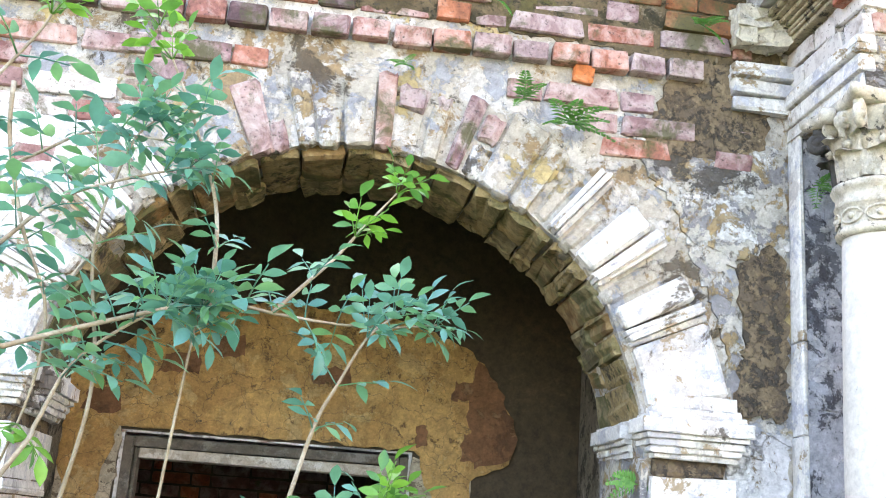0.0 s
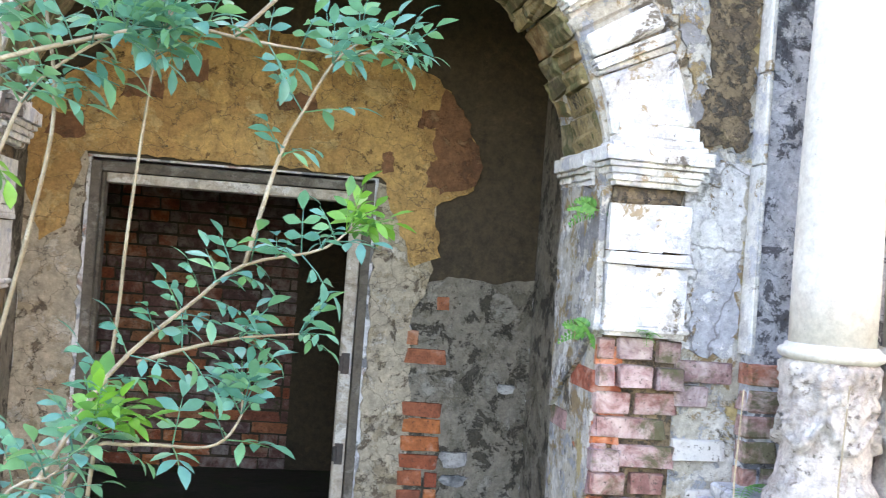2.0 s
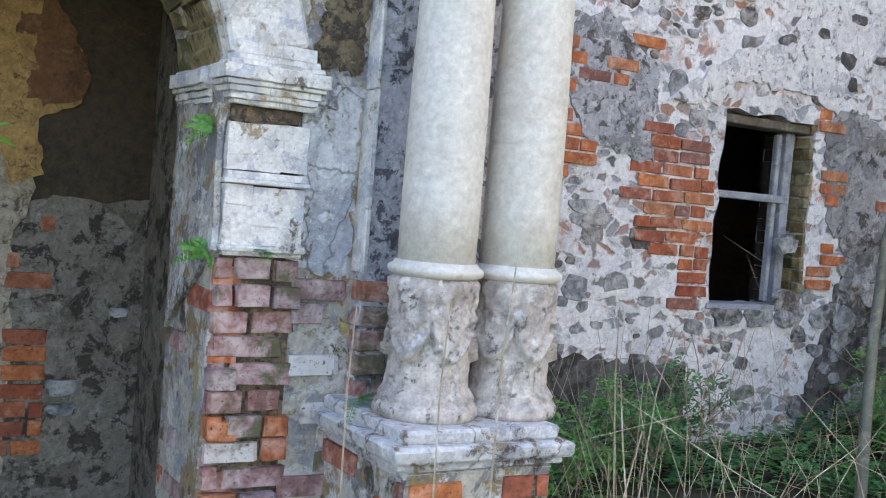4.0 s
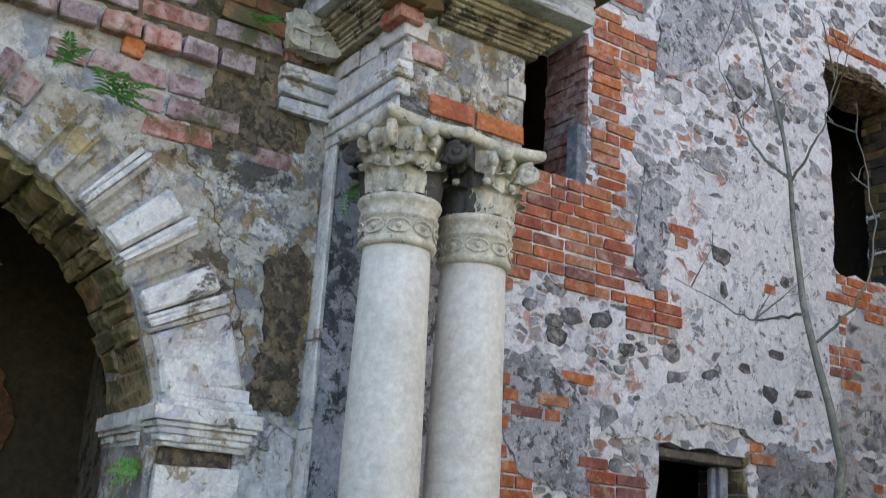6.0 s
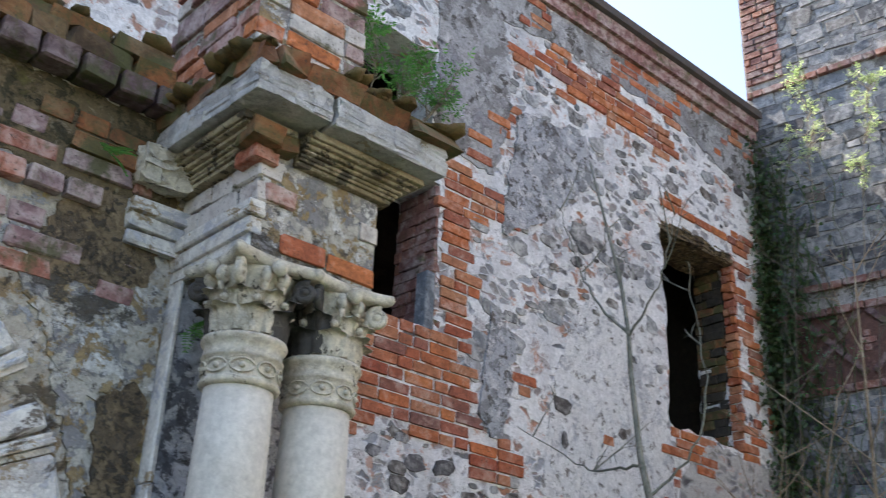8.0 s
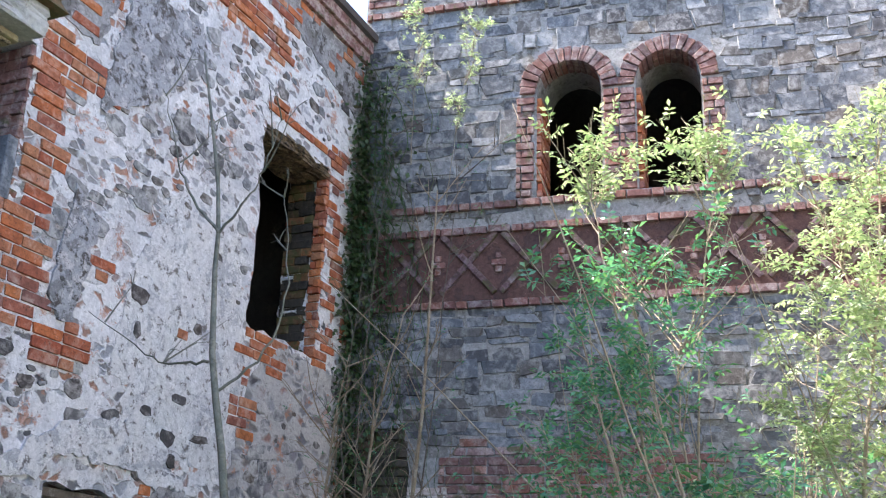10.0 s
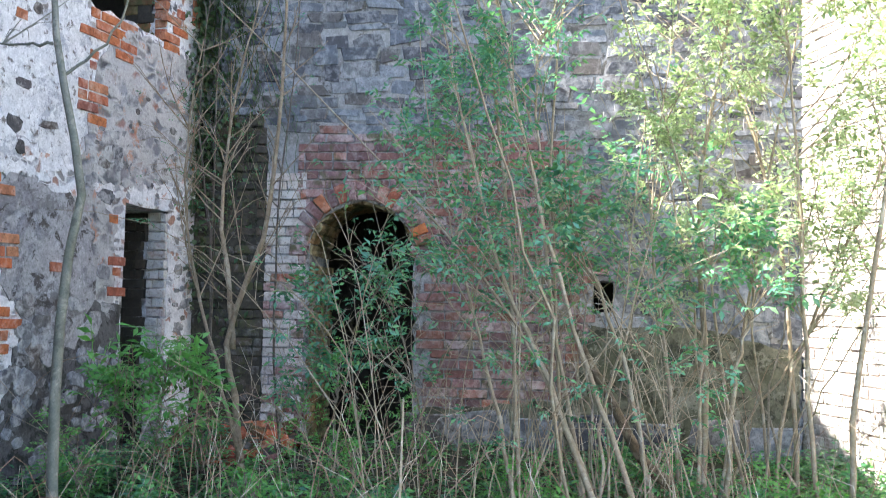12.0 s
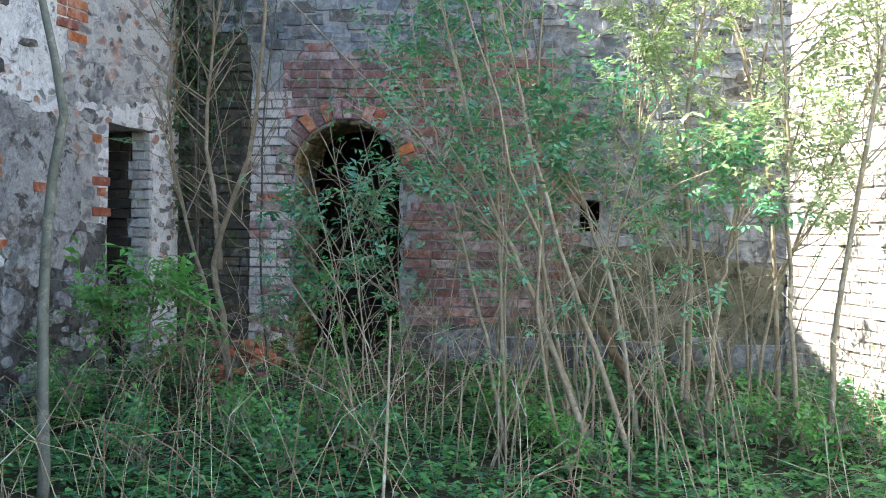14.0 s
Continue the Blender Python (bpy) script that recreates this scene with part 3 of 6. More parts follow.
while a < 123:
    step = rng.choice((3.4, 3.9, 4.3, 5.2, 6.8))
    if rng.random() < 0.25:
        a += rng.uniform(0.5, 1.6)
    tone = rng.choice((M_STAIN, M_ARCHWALL)) if step > 5 else rng.choice((M_BRICK_P, M_BRICK_P, M_ARCHWALL, M_STAIN))
    skew = rng.uniform(-0.7, 0.7)
    if rng.random() < 0.35:
        cut = rng.uniform(0.4, 0.68)
        wedge_part("brick", tone, wall_arch, a + skew, a + step - 0.4, AR + 0.01, AR + cut * (AO - AR), rng.uniform(0.0, 0.03), -0.10, worn=0.010, shake=0.006)
        wedge_part("brick", M_BRICK_P, wall_arch, a, a + step - 0.4 + skew, AR + (cut + 0.06) * (AO - AR), AO + rng.uniform(-0.05, 0.0), rng.uniform(-0.02, 0.03), -0.10, worn=0.010, shake=0.006)
    else:
        wedge_part("brick", tone, wall_arch, a, a + step - 0.4 + skew, AR + rng.uniform(0, 0.015), AO + rng.uniform(-0.07, 0.02), rng.uniform(0.0, 0.04), -0.10, worn=0.010, shake=0.006)
    a += step
# the ring's worn underside
a0 = 9.0
while a0 < 170:
    span = rng.uniform(4.0, 9.0)
    d = -0.03
    while d > -0.44:
        k = rng.uniform(0.14, 0.30)
        wedge_part("soffit_stone", rng.choice((M_SOFFIT, M_SOFFIT, M_MOSSROCK)), wall_arch, a0 + rng.uniform(-0.3, 0.2), a0 + span - 0.25, AR - rng.uniform(-0.006, 0.020), AR + 0.05, d, max(-0.455, d - k + 0.003), worn=0.010, shake=0.009)
        d -= k
    a0 += span

# brick courses of the arch wall


def over_ring(u, v):
    return math.hypot(u - AX, v - AZ) > AO + 0.055


B_MIX = B_PINK * 3 + B_DENT[:3] + B_ORANGE[:1]
pieces = courses(B_MIX, FRONT, -0.72, 1.46, 2.72, 3.60, lambda u, v: over_ring(u, v) and not (u > 1.05 and v < 2.88) and not (3.19 < v < 3.30) and not (v > 3.42 and blot(u, v, 3.1, 21) > -0.16) and blot(u, v, 2.2, 1) < 0.55, 11, front=0.014, uneven=0.013)
pieces += courses(B_MIX, FRONT, -1.6, 1.30, 3.205, 3.30, lambda u, v: True, 12, front=0.045, long=0.28, headers=1.0, uneven=0.008)
pieces += courses(B_WHITE + B_PINK, FRONT, -2.6, -0.70, 2.2, 3.19, lambda u, v: over_ring(u, v), 13, front=0.012, long=0.3, uneven=0.016)
pieces += courses(B_PINK + B_DENT, FRONT, -2.6, -0.70, 3.31, 3.6, lambda u, v: True, 14, front=0.012, long=0.3, uneven=0.012)
pieces += courses(B_MOSS, FRONT, -0.7, 1.5, 3.40, 3.62, lambda u, v: blot(u, v, 3.1, 21) > -0.16 and blot(u, v, 7, 2) > -0.3, 15, front=0.016, uneven=0.02)
for u, v, w in ((0.83, 3.19, 0.07),):
    pieces.append(piece(B_RAW, FRONT, u, v, w, 0.055, 0.03, 0.1, rng, radians(8)))
set_pieces("brick", wall_arch, pieces, (0.4, 3.3, 3.0))
# dentil course and its mossy cover
pieces = []
u = -4.4
while u < 1.42:
    pieces.append(piece(B_DENT, FRONT, u + 0.065, 3.70 + rng.uniform(-0.004, 0.004), 0.132, 0.088, 0.115 + rng.uniform(-0.008, 0.008), 0.22, rng, radians(rng.uniform(-0.6, 0.6))))
    u += 0.148
pieces += courses(B_MOSS, FRONT, -4.4, 1.44, 3.745, 3.84, lambda u, v: True, 16, front=0.10, depth=0.26, uneven=0.015, pitch=0.085, gap=0.004)
pieces += courses(B_MOSS, FRONT, -4.4, 1.44, 3.832, 3.93, lambda u, v: blot(u, v, 2.5, 31) > -0.35, 18, front=0.055, depth=0.2, uneven=0.025, pitch=0.085, long=0.24, gap=0.004)
set_pieces("dentil", wall_arch, pieces, (0.6, 3.3, 3.7))
bm = bmesh.new()
for i in range(150):
    u = rng.uniform(-2.2, 1.45)
    r = bmesh.ops.create_icosphere(bm, subdivisions=1, radius=1.0, matrix=Matrix.Translation(FRONT.at(u, 3.925 + rng.uniform(-0.01, 0.02), rng.uniform(-0.4, 0.05))) @ Matrix.Diagonal((rng.uniform(0.03, 0.08), rng.uniform(0.03, 0.08), rng.uniform(0.012, 0.03), 1)))
    for v in r["verts"]:
        v.co += Vector([rng.uniform(-0.012, 0.012) for _ in range(3)])
for i in range(90):
    p = Vector((rng.uniform(1.44, 2.32), rng.uniform(2.56, 3.0), 3.70)) if i % 3 else Vector((1.44 + rng.uniform(-0.02, 0.1), rng.uniform(2.6, 3.25), 3.70))
    bmesh.ops.create_icosphere(bm, subdivisions=1, radius=1.0, matrix=Matrix.Translation(p) @ Matrix.Diagonal((rng.uniform(0.03, 0.08), rng.uniform(0.03, 0.07), rng.uniform(0.012, 0.035), 1)))
for v in bm.verts:
    v.co += Vector([rng.uniform(-0.008, 0.008) for _ in range(3)])
tagged(part("moss", bm, M_MOSS, smooth=True), "cushions of brown-green moss along the porch cornice", "moss", kind="stuff")

# stucco left on the spandrel and beside the pier
for outline, d, mat in (
        ([(1.30, 2.06), (1.40, 2.05), (1.41, 2.30), (1.36, 2.55), (1.58, 2.62), (1.58, 2.98), (1.30, 3.05), (0.98, 3.06), (1.06, 2.88), (1.18, 2.72), (1.27, 2.5), (1.36, 2.25)], 0.009, M_STAIN),
        ([(1.22, 2.62), (1.34, 2.60), (1.44, 2.74), (1.42, 2.86), (1.28, 2.90), (1.20, 2.80)], 0.014, M_STAIN),
        ([(-2.6, 3.36), (0.3, 3.34), (1.0, 3.30), (1.3, 3.2), (1.56, 3.22), (1.57, 3.655), (-2.6, 3.655)], 0.006, M_MOSSY),
        ([(1.38, 2.06), (1.57, 2.03), (1.575, 2.58), (1.50, 2.64), (1.40, 2.55), (1.42, 2.3)], 0.012, M_PIT),
        ([(1.05, 2.95), (1.3, 2.92), (1.5, 3.0), (1.55, 3.3), (1.2, 3.3), (1.1, 3.1)], 0.0105, M_PIT),
        ([(1.345, 1.36), (1.565, 1.34), (1.572, 1.98), (1.36, 2.02), (1.35, 1.6)], 0.012, M_SPALL),
        ([(-1.45, 2.05), (-1.05, 2.05), (-1.04, 2.3), (-0.9, 2.6), (-0.75, 2.8), (-1.2, 2.85), (-1.6, 2.6)], 0.018, M_STUCCO)):
    part("stucco", slab(FRONT, rough_line(outline, 0.02, 0.014, rng), [], d, -0.01), mat, wall_arch)


def strips(bm, x0, x1, y0, y1, layers):
    """Stacked layers z0, z1, overhang round a block."""
    for z0, z1, o in layers:
        box(bm, (x0 - o, y0 - o, z0), (x1 + o, y1, z1))


def worn(bm, width=0.006, shake=0.003):
    bmesh.ops.bevel(bm, geom=bm.edges[:], offset=width, segments=1, affect="EDGES")
    for v in bm.verts:
        v.co += Vector([rng.uniform(-shake, shake) for _ in range(3)])
    return bm


def pier(x0, x1, name, hand):
    p = thing(name, "arch pier of broken brick under a moulded white stucco impost", "pier", "arch piers")
    bm = bmesh.new()
    box(bm, (x0 + 0.004, 3.292, -0.3), (x1 - 0.004, 3.758, 1.40))
    part("core", bm, M_PIT, p)
    for z0, z1 in ((1.43, 1.625), (1.675, 1.83)):
        bm = bmesh.new()
        box(bm, (x0 - 0.012, 3.245, z0), (x1, 3.77, z1))
        bmesh.ops.subdivide_edges(bm, edges=bm.edges[:], cuts=2, use_grid_fill=True)
        part("block", worn(bm, 0.0015, 0.004), M_STUCCO, p)
    for z0, z1, o in ((1.395, 1.412, 0.005), (1.41, 1.428, 0.02), (1.628, 1.645, 0.02), (1.645, 1.672, 0.008)):
        bm = bmesh.new()
        box(bm, (x0 - o, 3.25 - o, z0), (x1 + o * 0.5, 3.77, z1))
        part("moulding", worn(bm, 0.004), M_STUCCO, p)
    bm = bmesh.new()
    box(bm, (x0 + 0.005, 3.27, 1.83), (x1 - 0.02, 3.77, 1.90))
    part("bed", worn(bm, 0.01, 0.012), M_PIT, p)
    for z0, z1, o in ((1.885, 1.902, 0.006), (1.902, 1.922, 0.022), (1.922, 1.945, 0.030), (1.945, 1.962, 0.044), (1.962, 2.008, 0.058), (2.008, 2.024, 0.036), (2.024, 2.046, 0.020), (2.046, 2.09, 0.008)):
        bm = bmesh.new()
        box(bm, (x0 - o, 3.25 - o, z0), (x1 + o * 0.75, 3.36, z1))
        bmesh.ops.subdivide_edges(bm, edges=[e for e in bm.edges if e.calc_length() > 0.1], cuts=6)
        part("impost_band", worn(bm, 0.003, 0.0022), M_STUCCO, p)
        bm = bmesh.new()
        lo, hi = (x0 - 0.012 - o, x0 + 0.1) if hand > 0 else (x1 - 0.1, x1 + 0.012 + o)
        box(bm, (lo, 3.405, z0 - 0.012), (hi, 3.78, z1 - 0.012))
        bmesh.ops.subdivide_edges(bm, edges=[e for e in bm.edges if e.calc_length() > 0.1], cuts=5)
        part("inner_impost_band", worn(bm, 0.003, 0.003), M_STUCCO, p)
    bm = bmesh.new()
    box(bm, (x0 + 0.012, 3.30, 1.40), (x1 - 0.01, 3.76, 2.09))
    part("upper_core", worn(bm, 0.004, 0.004), M_PIT, p)
    inner = Face(x0, 3.77, 0, -1)
    r = courses(B_PINK, FRONT, x0 - 0.02, x1 + 0.02, 1.22, 1.395, lambda u, v: True, 21, front=0.035, depth=0.2, uneven=0.018, headers=0.5)
    r += courses(B_PINK + B_WHITE + B_ORANGE, FRONT, x0 - 0.02, x1 + 0.02, 0.96, 1.22, lambda u, v: True, 24, front=0.03, depth=0.2, uneven=0.02, headers=0.5)
    r += courses(B_ORANGE * 2 + B_PINK + B_WHITE[:3], FRONT, x0 - 0.02, x1 + 0.02, 0.01, 0.96, lambda u, v: True, 22, front=0.04, depth=0.2, uneven=0.016, headers=0.5)
    r += courses(B_PINK + B_ORANGE, inner, 0.02, 0.52, 0.08, 1.395, lambda u, v: True, 23, front=0.012, depth=0.1, uneven=0.014)
    set_pieces("brick", p, r, None, 200)


pier(1.105, 1.37, "arch_pier", 1)
pier(-1.13, -0.86, "arch_pier", -1)
set_pieces("brick", wall_arch, courses(B_PINK + B_WHITE + B_ORANGE[:2], FRONT, 1.36, 1.575, 0.3, 1.40, lambda u, v: blot(u, v, 5, 61) > -0.22, 62, front=0.016, depth=0.08, uneven=0.012, headers=0.6))
# old stucco on the pier's inner face
part("stucco", slab(Face(1.078, 3.77, 0, -1), rough_line([(0.05, 1.1), (0.5, 1.42), (0.5, 1.88), (0.02, 1.9)], 0.05, 0.012, rng), [], 0.012, -0.01), M_STAIN, wall_arch)

# ---------------- porch: backing, pedestal, columns, entablature ----------------
# blotched stucco; its dark blue-grey tones stand in for the columns' shade
M_BACK = patchy("shaded_stucco", [(0.48, 0.49, 0.54), (0.13, 0.135, 0.16), (0.66, 0.66, 0.68), (0.09, 0.09, 0.105)], 4.5, (0.5, 0.48, 0.5), 0.8)
backing = thing("pilaster", "blotched stucco pilaster with bare brick, darkened for the shade behind the columns", "pilaster")
bm = bmesh.new()
box(bm, (1.60, 3.228, 0.80), (2.18, 3.80, 3.04))
bmesh.ops.subdivide_edges(bm, edges=bm.edges[:], cuts=6, use_grid_fill=True)
part("body", worn(bm, 0.001, 0.004), M_BACK, backing)
for z0, z1 in ((1.36, 1.99), (1.993, 2.30), (2.303, 3.04)):
    bm = bmesh.new()
    box(bm, (1.588, 3.215, z0), (1.606, 3.32, z1))
    part("edge_strip", worn(bm, 0.004, 0.003), M_STUCCO, backing)
set_pieces("brick", backing, courses(B_PINK, Face(0, 3.228, 1, 0), 1.585, 2.1, 0.82, 1.36, lambda u, v: True, 31, front=0.012, depth=0.08, headers=0.7))

pedestal = thing("pedestal", "broken brick pedestal with a worn stone plinth slab", "pedestal")
bm = bmesh.new()
box(bm, (1.54, 2.70, -0.2), (2.07, 3.3, 0.80))
part("core", bm, M_STAIN, pedestal)
for z0, z1, o in ((0.78, 0.805, 0.01), (0.805, 0.835, 0.035), (0.835, 0.885, 0.06), (0.885, 0.93, 0.02)):
    bm = bmesh.new()
    box(bm, (1.53 - o, 2.71 - o, z0), (2.07 + o, 3.28, z1))
    part("plinth_slab", worn(bm, 0.009, 0.004), M_SPALL, pedestal, "chipped stone slab")
set_pieces("brick", pedestal, courses(B_ORANGE, Face(0, 2.70, 1, 0), 1.54, 2.07, 0.0, 0.78, lambda u, v: blot(u, v, 4, 3) > -0.15, 32, front=0.014, depth=0.08)
           + courses(B_ORANGE, Face(1.54, 3.3, 0, -1), 0.0, 0.59, 0.0, 0.78, lambda u, v: blot(u, v, 4, 4) > -0.05, 33, front=0.012, depth=0.08))

# ---------------- column pair ----------------
COLS = [(1.707, 2.92), (2.024, 2.92)]


def lathe(bm, profile, seg=40):
    rings = [[bm.verts.new((r * math.cos(2 * math.pi * i / seg), r * math.sin(2 * math.pi * i / seg), z)) for i in range(seg)] for r, z in profile]
    for a, b in zip(rings, rings[1:]):
        for i in range(seg):
            bm.faces.new((a[i], a[(i + 1) % seg], b[(i + 1) % seg], b[i]))
    bm.faces.new(rings[0][::-1])
    bm.faces.new(rings[-1])


def tube(bm, pts, r0, r1, seg=6):
    pts = [Vector(p) for p in pts]
    rings = []
    for i, p in enumerate(pts):
        t = (pts[min(i + 1, len(pts) - 1)] - pts[max(i - 1, 0)]).normalized()
        s = t.orthogonal().normalized() if not rings else (side - t * side.dot(t)).normalized()
        side = s
        w = t.cross(s)
        r = r0 + (r1 - r0) * i / max(1, len(pts) - 1)
        rings.append([bm.verts.new(p + (s * math.cos(2 * math.pi * k / seg) + w * math.sin(2 * math.pi * k / seg)) * r) for k in range(seg)])
    for a, b in zip(rings, rings[1:]):
        for k in range(seg):
            bm.faces.new((a[k], a[(k + 1) % seg], b[(k + 1) % seg], b[k]))
    bm.faces.new(rings[0][::-1])
    bm.faces.new(rings[-1])


def acanthus(bm, ang, z0, h, r0, width, curl):
    """A lobed leaf that climbs the bell and curls out at its tip."""
    rows = 9
    grid = []
    for j in range(rows):
        t = j / (rows - 1)
        out = r0 + 0.010 + 0.012 * t + curl * max(0, t - 0.55) ** 1.5 * 4
        z = z0 + h * (t - 0.55 * max(0, t - 0.78) * 2.2)
        w = width * (0.62 + 0.55 * math.sin(t * 2.6)) * (1 - 0.5 * max(0, t - 0.7)) * (0.86 if j % 2 else 1.08)
        row = []
        for k in range(7):
            q = (k - 3) / 3
            rib = 0.014 * (1 - abs(q)) - 0.010 * (k % 2)
            a = ang + q * w / (2 * out)
            row.append(bm.verts.new(((out + rib) * math.cos(a), (out + rib) * math.sin(a), z - 0.012 * abs(q) * t)))
        grid.append(row)
    for a, b in zip(grid, grid[1:]):
        for k in range(6):
            bm.faces.new((a[k], a[k + 1], b[k + 1], b[k]))
    return bm


def volute(bm, ang, z, r, size):
    pts = []
    for i in range(26):
        t = i / 25 * 2.1 * 2 * math.pi
        q = size * (1 - i / 32)
        rad, up = r + q * math.cos(t + 1.2), q * math.sin(t + 1.2)
        pts.append((rad * math.cos(ang), rad * math.sin(ang), z + up))
    tube(bm, pts, 0.017, 0.010, 6)
    m = Matrix.Translation((r * math.cos(ang), r * math.sin(ang), z)) @ Matrix.Diagonal((0.02, 0.02, 0.016, 1))
    bmesh.ops.create_icosphere(bm, subdivisions=2, radius=1.0, matrix=m)


M_SOOT = patchy("blackened_stone", [(0.075, 0.068, 0.062), (0.045, 0.042, 0.04), (0.15, 0.135, 0.115)], 6.0, (0.5, 0.3), 0.4, 0.0, 0.8, 0.6)


def column(sooty):
    col = thing("column", "smooth pale stone column with carved capital and leafy foot", "column", "paired porch columns")
    bm = bmesh.new()
    lathe(bm, [(0.127, 1.42), (0.129, 1.6), (0.127, 1.95), (0.121, 2.3), (0.115, 2.58), (0.11, 2.585)], 48)
    part("shaft", bm, M_CAST, col, smooth=True)
    bm = bmesh.new()
    lathe(bm, [(0.134, 1.380), (0.150, 1.388), (0.157, 1.398), (0.157, 1.408), (0.150, 1.416), (0.140, 1.42), (0.136, 1.43), (0.12, 1.432)], 48)
    part("ring", bm, M_CAST, col, "rounded stone ring", smooth=True)
    bm = bmesh.new()
    profile = [(0.166, 0.93), (0.173, 0.945), (0.173, 0.965), (0.162, 0.978), (0.156, 0.985), (0.160, 0.996), (0.150, 1.012)]
    profile += [(0.138 - 0.010 * math.sin(math.pi * i / 26), 1.03 + 0.35 * i / 26) for i in range(27)]
    lathe(bm, profile + [(0.12, 1.386)], 120)
    for v in bm.verts:
        if 1.02 < v.co.z < 1.37:
            a = math.atan2(v.co.y, v.co.x)
            hem = 1.235 - 0.115 * abs(math.sin(3 * a)) ** 0.6
            out = 0.006 * noise.noise(v.co * 30) + 0.006 * noise.noise(v.co * 12)
            if v.co.z > hem:
                out += 0.030 if v.co.z < hem + 0.030 else 0.012 + 0.016 * noise.noise(v.co * 42)
            v.co += Vector((v.co.x, v.co.y, 0)).normalized() * out
    part("foot", bm, M_FOOT, col, "weathered foot carved with hanging leaves", smooth=True)
    bm = bmesh.new()
    lathe(bm, [(0.12, 2.575), (0.130, 2.58), (0.135, 2.59), (0.130, 2.60), (0.127, 2.603), (0.128, 2.665), (0.134, 2.670), (0.137, 2.678), (0.131, 2.686), (0.131, 2.712), (0.140, 2.722), (0.145, 2.733), (0.141, 2.745), (0.12, 2.748)], 48)
    neck = part("neck", bm, M_CAP, col, "carved neck band", smooth=True)
    for k in range(9):
        bm = bmesh.new()
        a0 = 2 * math.pi * k / 9
        loop = []
        for i in range(15):
            t = 2 * math.pi * i / 14
            a = a0 + 0.30 * math.cos(t)
            loop.append((0.131 * math.cos(a), 0.131 * math.sin(a), 2.634 + 0.023 * math.sin(t)))
        tube(bm, loop, 0.004, 0.004, 5)
        bmesh.ops.create_icosphere(bm, subdivisions=1, radius=0.012, matrix=Matrix.Translation((0.129 * math.cos(a0), 0.129 * math.sin(a0), 2.634)))
        part("rosette", bm, M_CAP, neck, smooth=True)
    bm = bmesh.new()
    lathe(bm, [(0.10, 2.745), (0.108, 2.75), (0.106, 2.85), (0.112, 2.92), (0.135, 2.965), (0.14, 2.98)], 40)
    cap = part("capital", bm, M_CAP, col, "leaf-carved capital, partly blackened", smooth=True)

    def crust(a):
        return M_SOOT if any(abs((math.degrees(a) - b + 180) % 360 - 180) < 24 for b in sooty) else M_CAP

    for k in range(8):
        bm = bmesh.new()
        acanthus(bm, (k + 0.5) * math.pi / 4, 2.75, 0.12, 0.118, 0.090, 0.030)
        part("leaf", bm, crust((k + 0.5) * math.pi / 4), cap, smooth=True)
    for k in range(8):
        bm = bmesh.new()
        acanthus(bm, k * math.pi / 4, 2.755, 0.19, 0.116, 0.082, 0.030)
        part("leaf", bm, crust(k * math.pi / 4), cap, smooth=True)
    for k in range(4):
        bm = bmesh.new()
        volute(bm, math.pi / 4 + k * math.pi / 2, 2.935, 0.185, 0.036)
        a = math.pi / 4 + k * math.pi / 2
        tube(bm, [(0.125 * math.cos(a), 0.125 * math.sin(a), 2.84), (0.145 * math.cos(a), 0.145 * math.sin(a), 2.90), (0.175 * math.cos(a), 0.175 * math.sin(a), 2.965)], 0.016, 0.014, 6)
        part("volute", bm, crust(a), cap, smooth=True)
    for k in range(8):
        bm = bmesh.new()
        a = (k // 2) * math.pi / 2 + (0.24 if k % 2 else -0.24)
        volute(bm, a, 2.945, 0.142, 0.020)
        tube(bm, [(0.125 * math.cos(a), 0.125 * math.sin(a), 2.86), (0.14 * math.cos(a), 0.14 * math.sin(a), 2.90), (0.15 * math.cos(a), 0.15 * math.sin(a), 2.95)], 0.012, 0.010, 6)
        part("tendril", bm, crust(a), cap, smooth=True)
        bm = bmesh.new()
        b = (k + 0.5) * math.pi / 4
        bmesh.ops.create_icosphere(bm, subdivisions=1, radius=0.017, matrix=Matrix.Translation((0.142 * math.cos(b), 0.142 * math.sin(b), 2.862)))
        part("leaf_tip", bm, M_CAP, cap, smooth=True)
    for k in range(4):
        bm = bmesh.new()
        a = k * math.pi / 2
        bmesh.ops.create_icosphere(bm, subdivisions=2, radius=0.030, matrix=Matrix.Translation((0.165 * math.cos(a), 0.165 * math.sin(a), 2.975)))
        for v in bm.verts:
            v.co += Vector([rng.uniform(-0.004, 0.004) for _ in range(3)])
        part("flower", bm, M_CAP, cap, smooth=True)
    bm = bmesh.new()
    outline = []
    for k in range(4):
        for i in range(9):
            t = i / 8 * 2 - 1
            a = k * math.pi / 2
            x, y = 0.142 + 0.034 * t * t, t * 0.176
            if abs(t) == 1:
                x, y = 0.176, t * 0.166
            outline.append((x * math.cos(a) - y * math.sin(a), x * math.sin(a) + y * math.cos(a)))
    rows = [[bm.verts.new((x * f, y * f, z)) for x, y in outline] for f, z in ((0.93, 2.982), (1.0, 2.992), (1.02, 3.006), (1.0, 3.02), (0.9, 3.024))]
    for a, b in zip(rows, rows[1:]):
        for i in range(len(outline)):
            bm.faces.new((a[i], a[(i + 1) % len(outline)], b[(i + 1) % len(outline)], b[i]))
    bm.faces.new(rows[0][::-1])
    bm.faces.new(rows[-1])
    part("abacus", bm, M_CAP, col, "curved abacus slab", smooth=True)
    return col


for spot, sooty in zip(COLS, ((135, 315), (135, 165, 190, 220))):
    column(sooty).matrix_world = pose(*spot, 0)

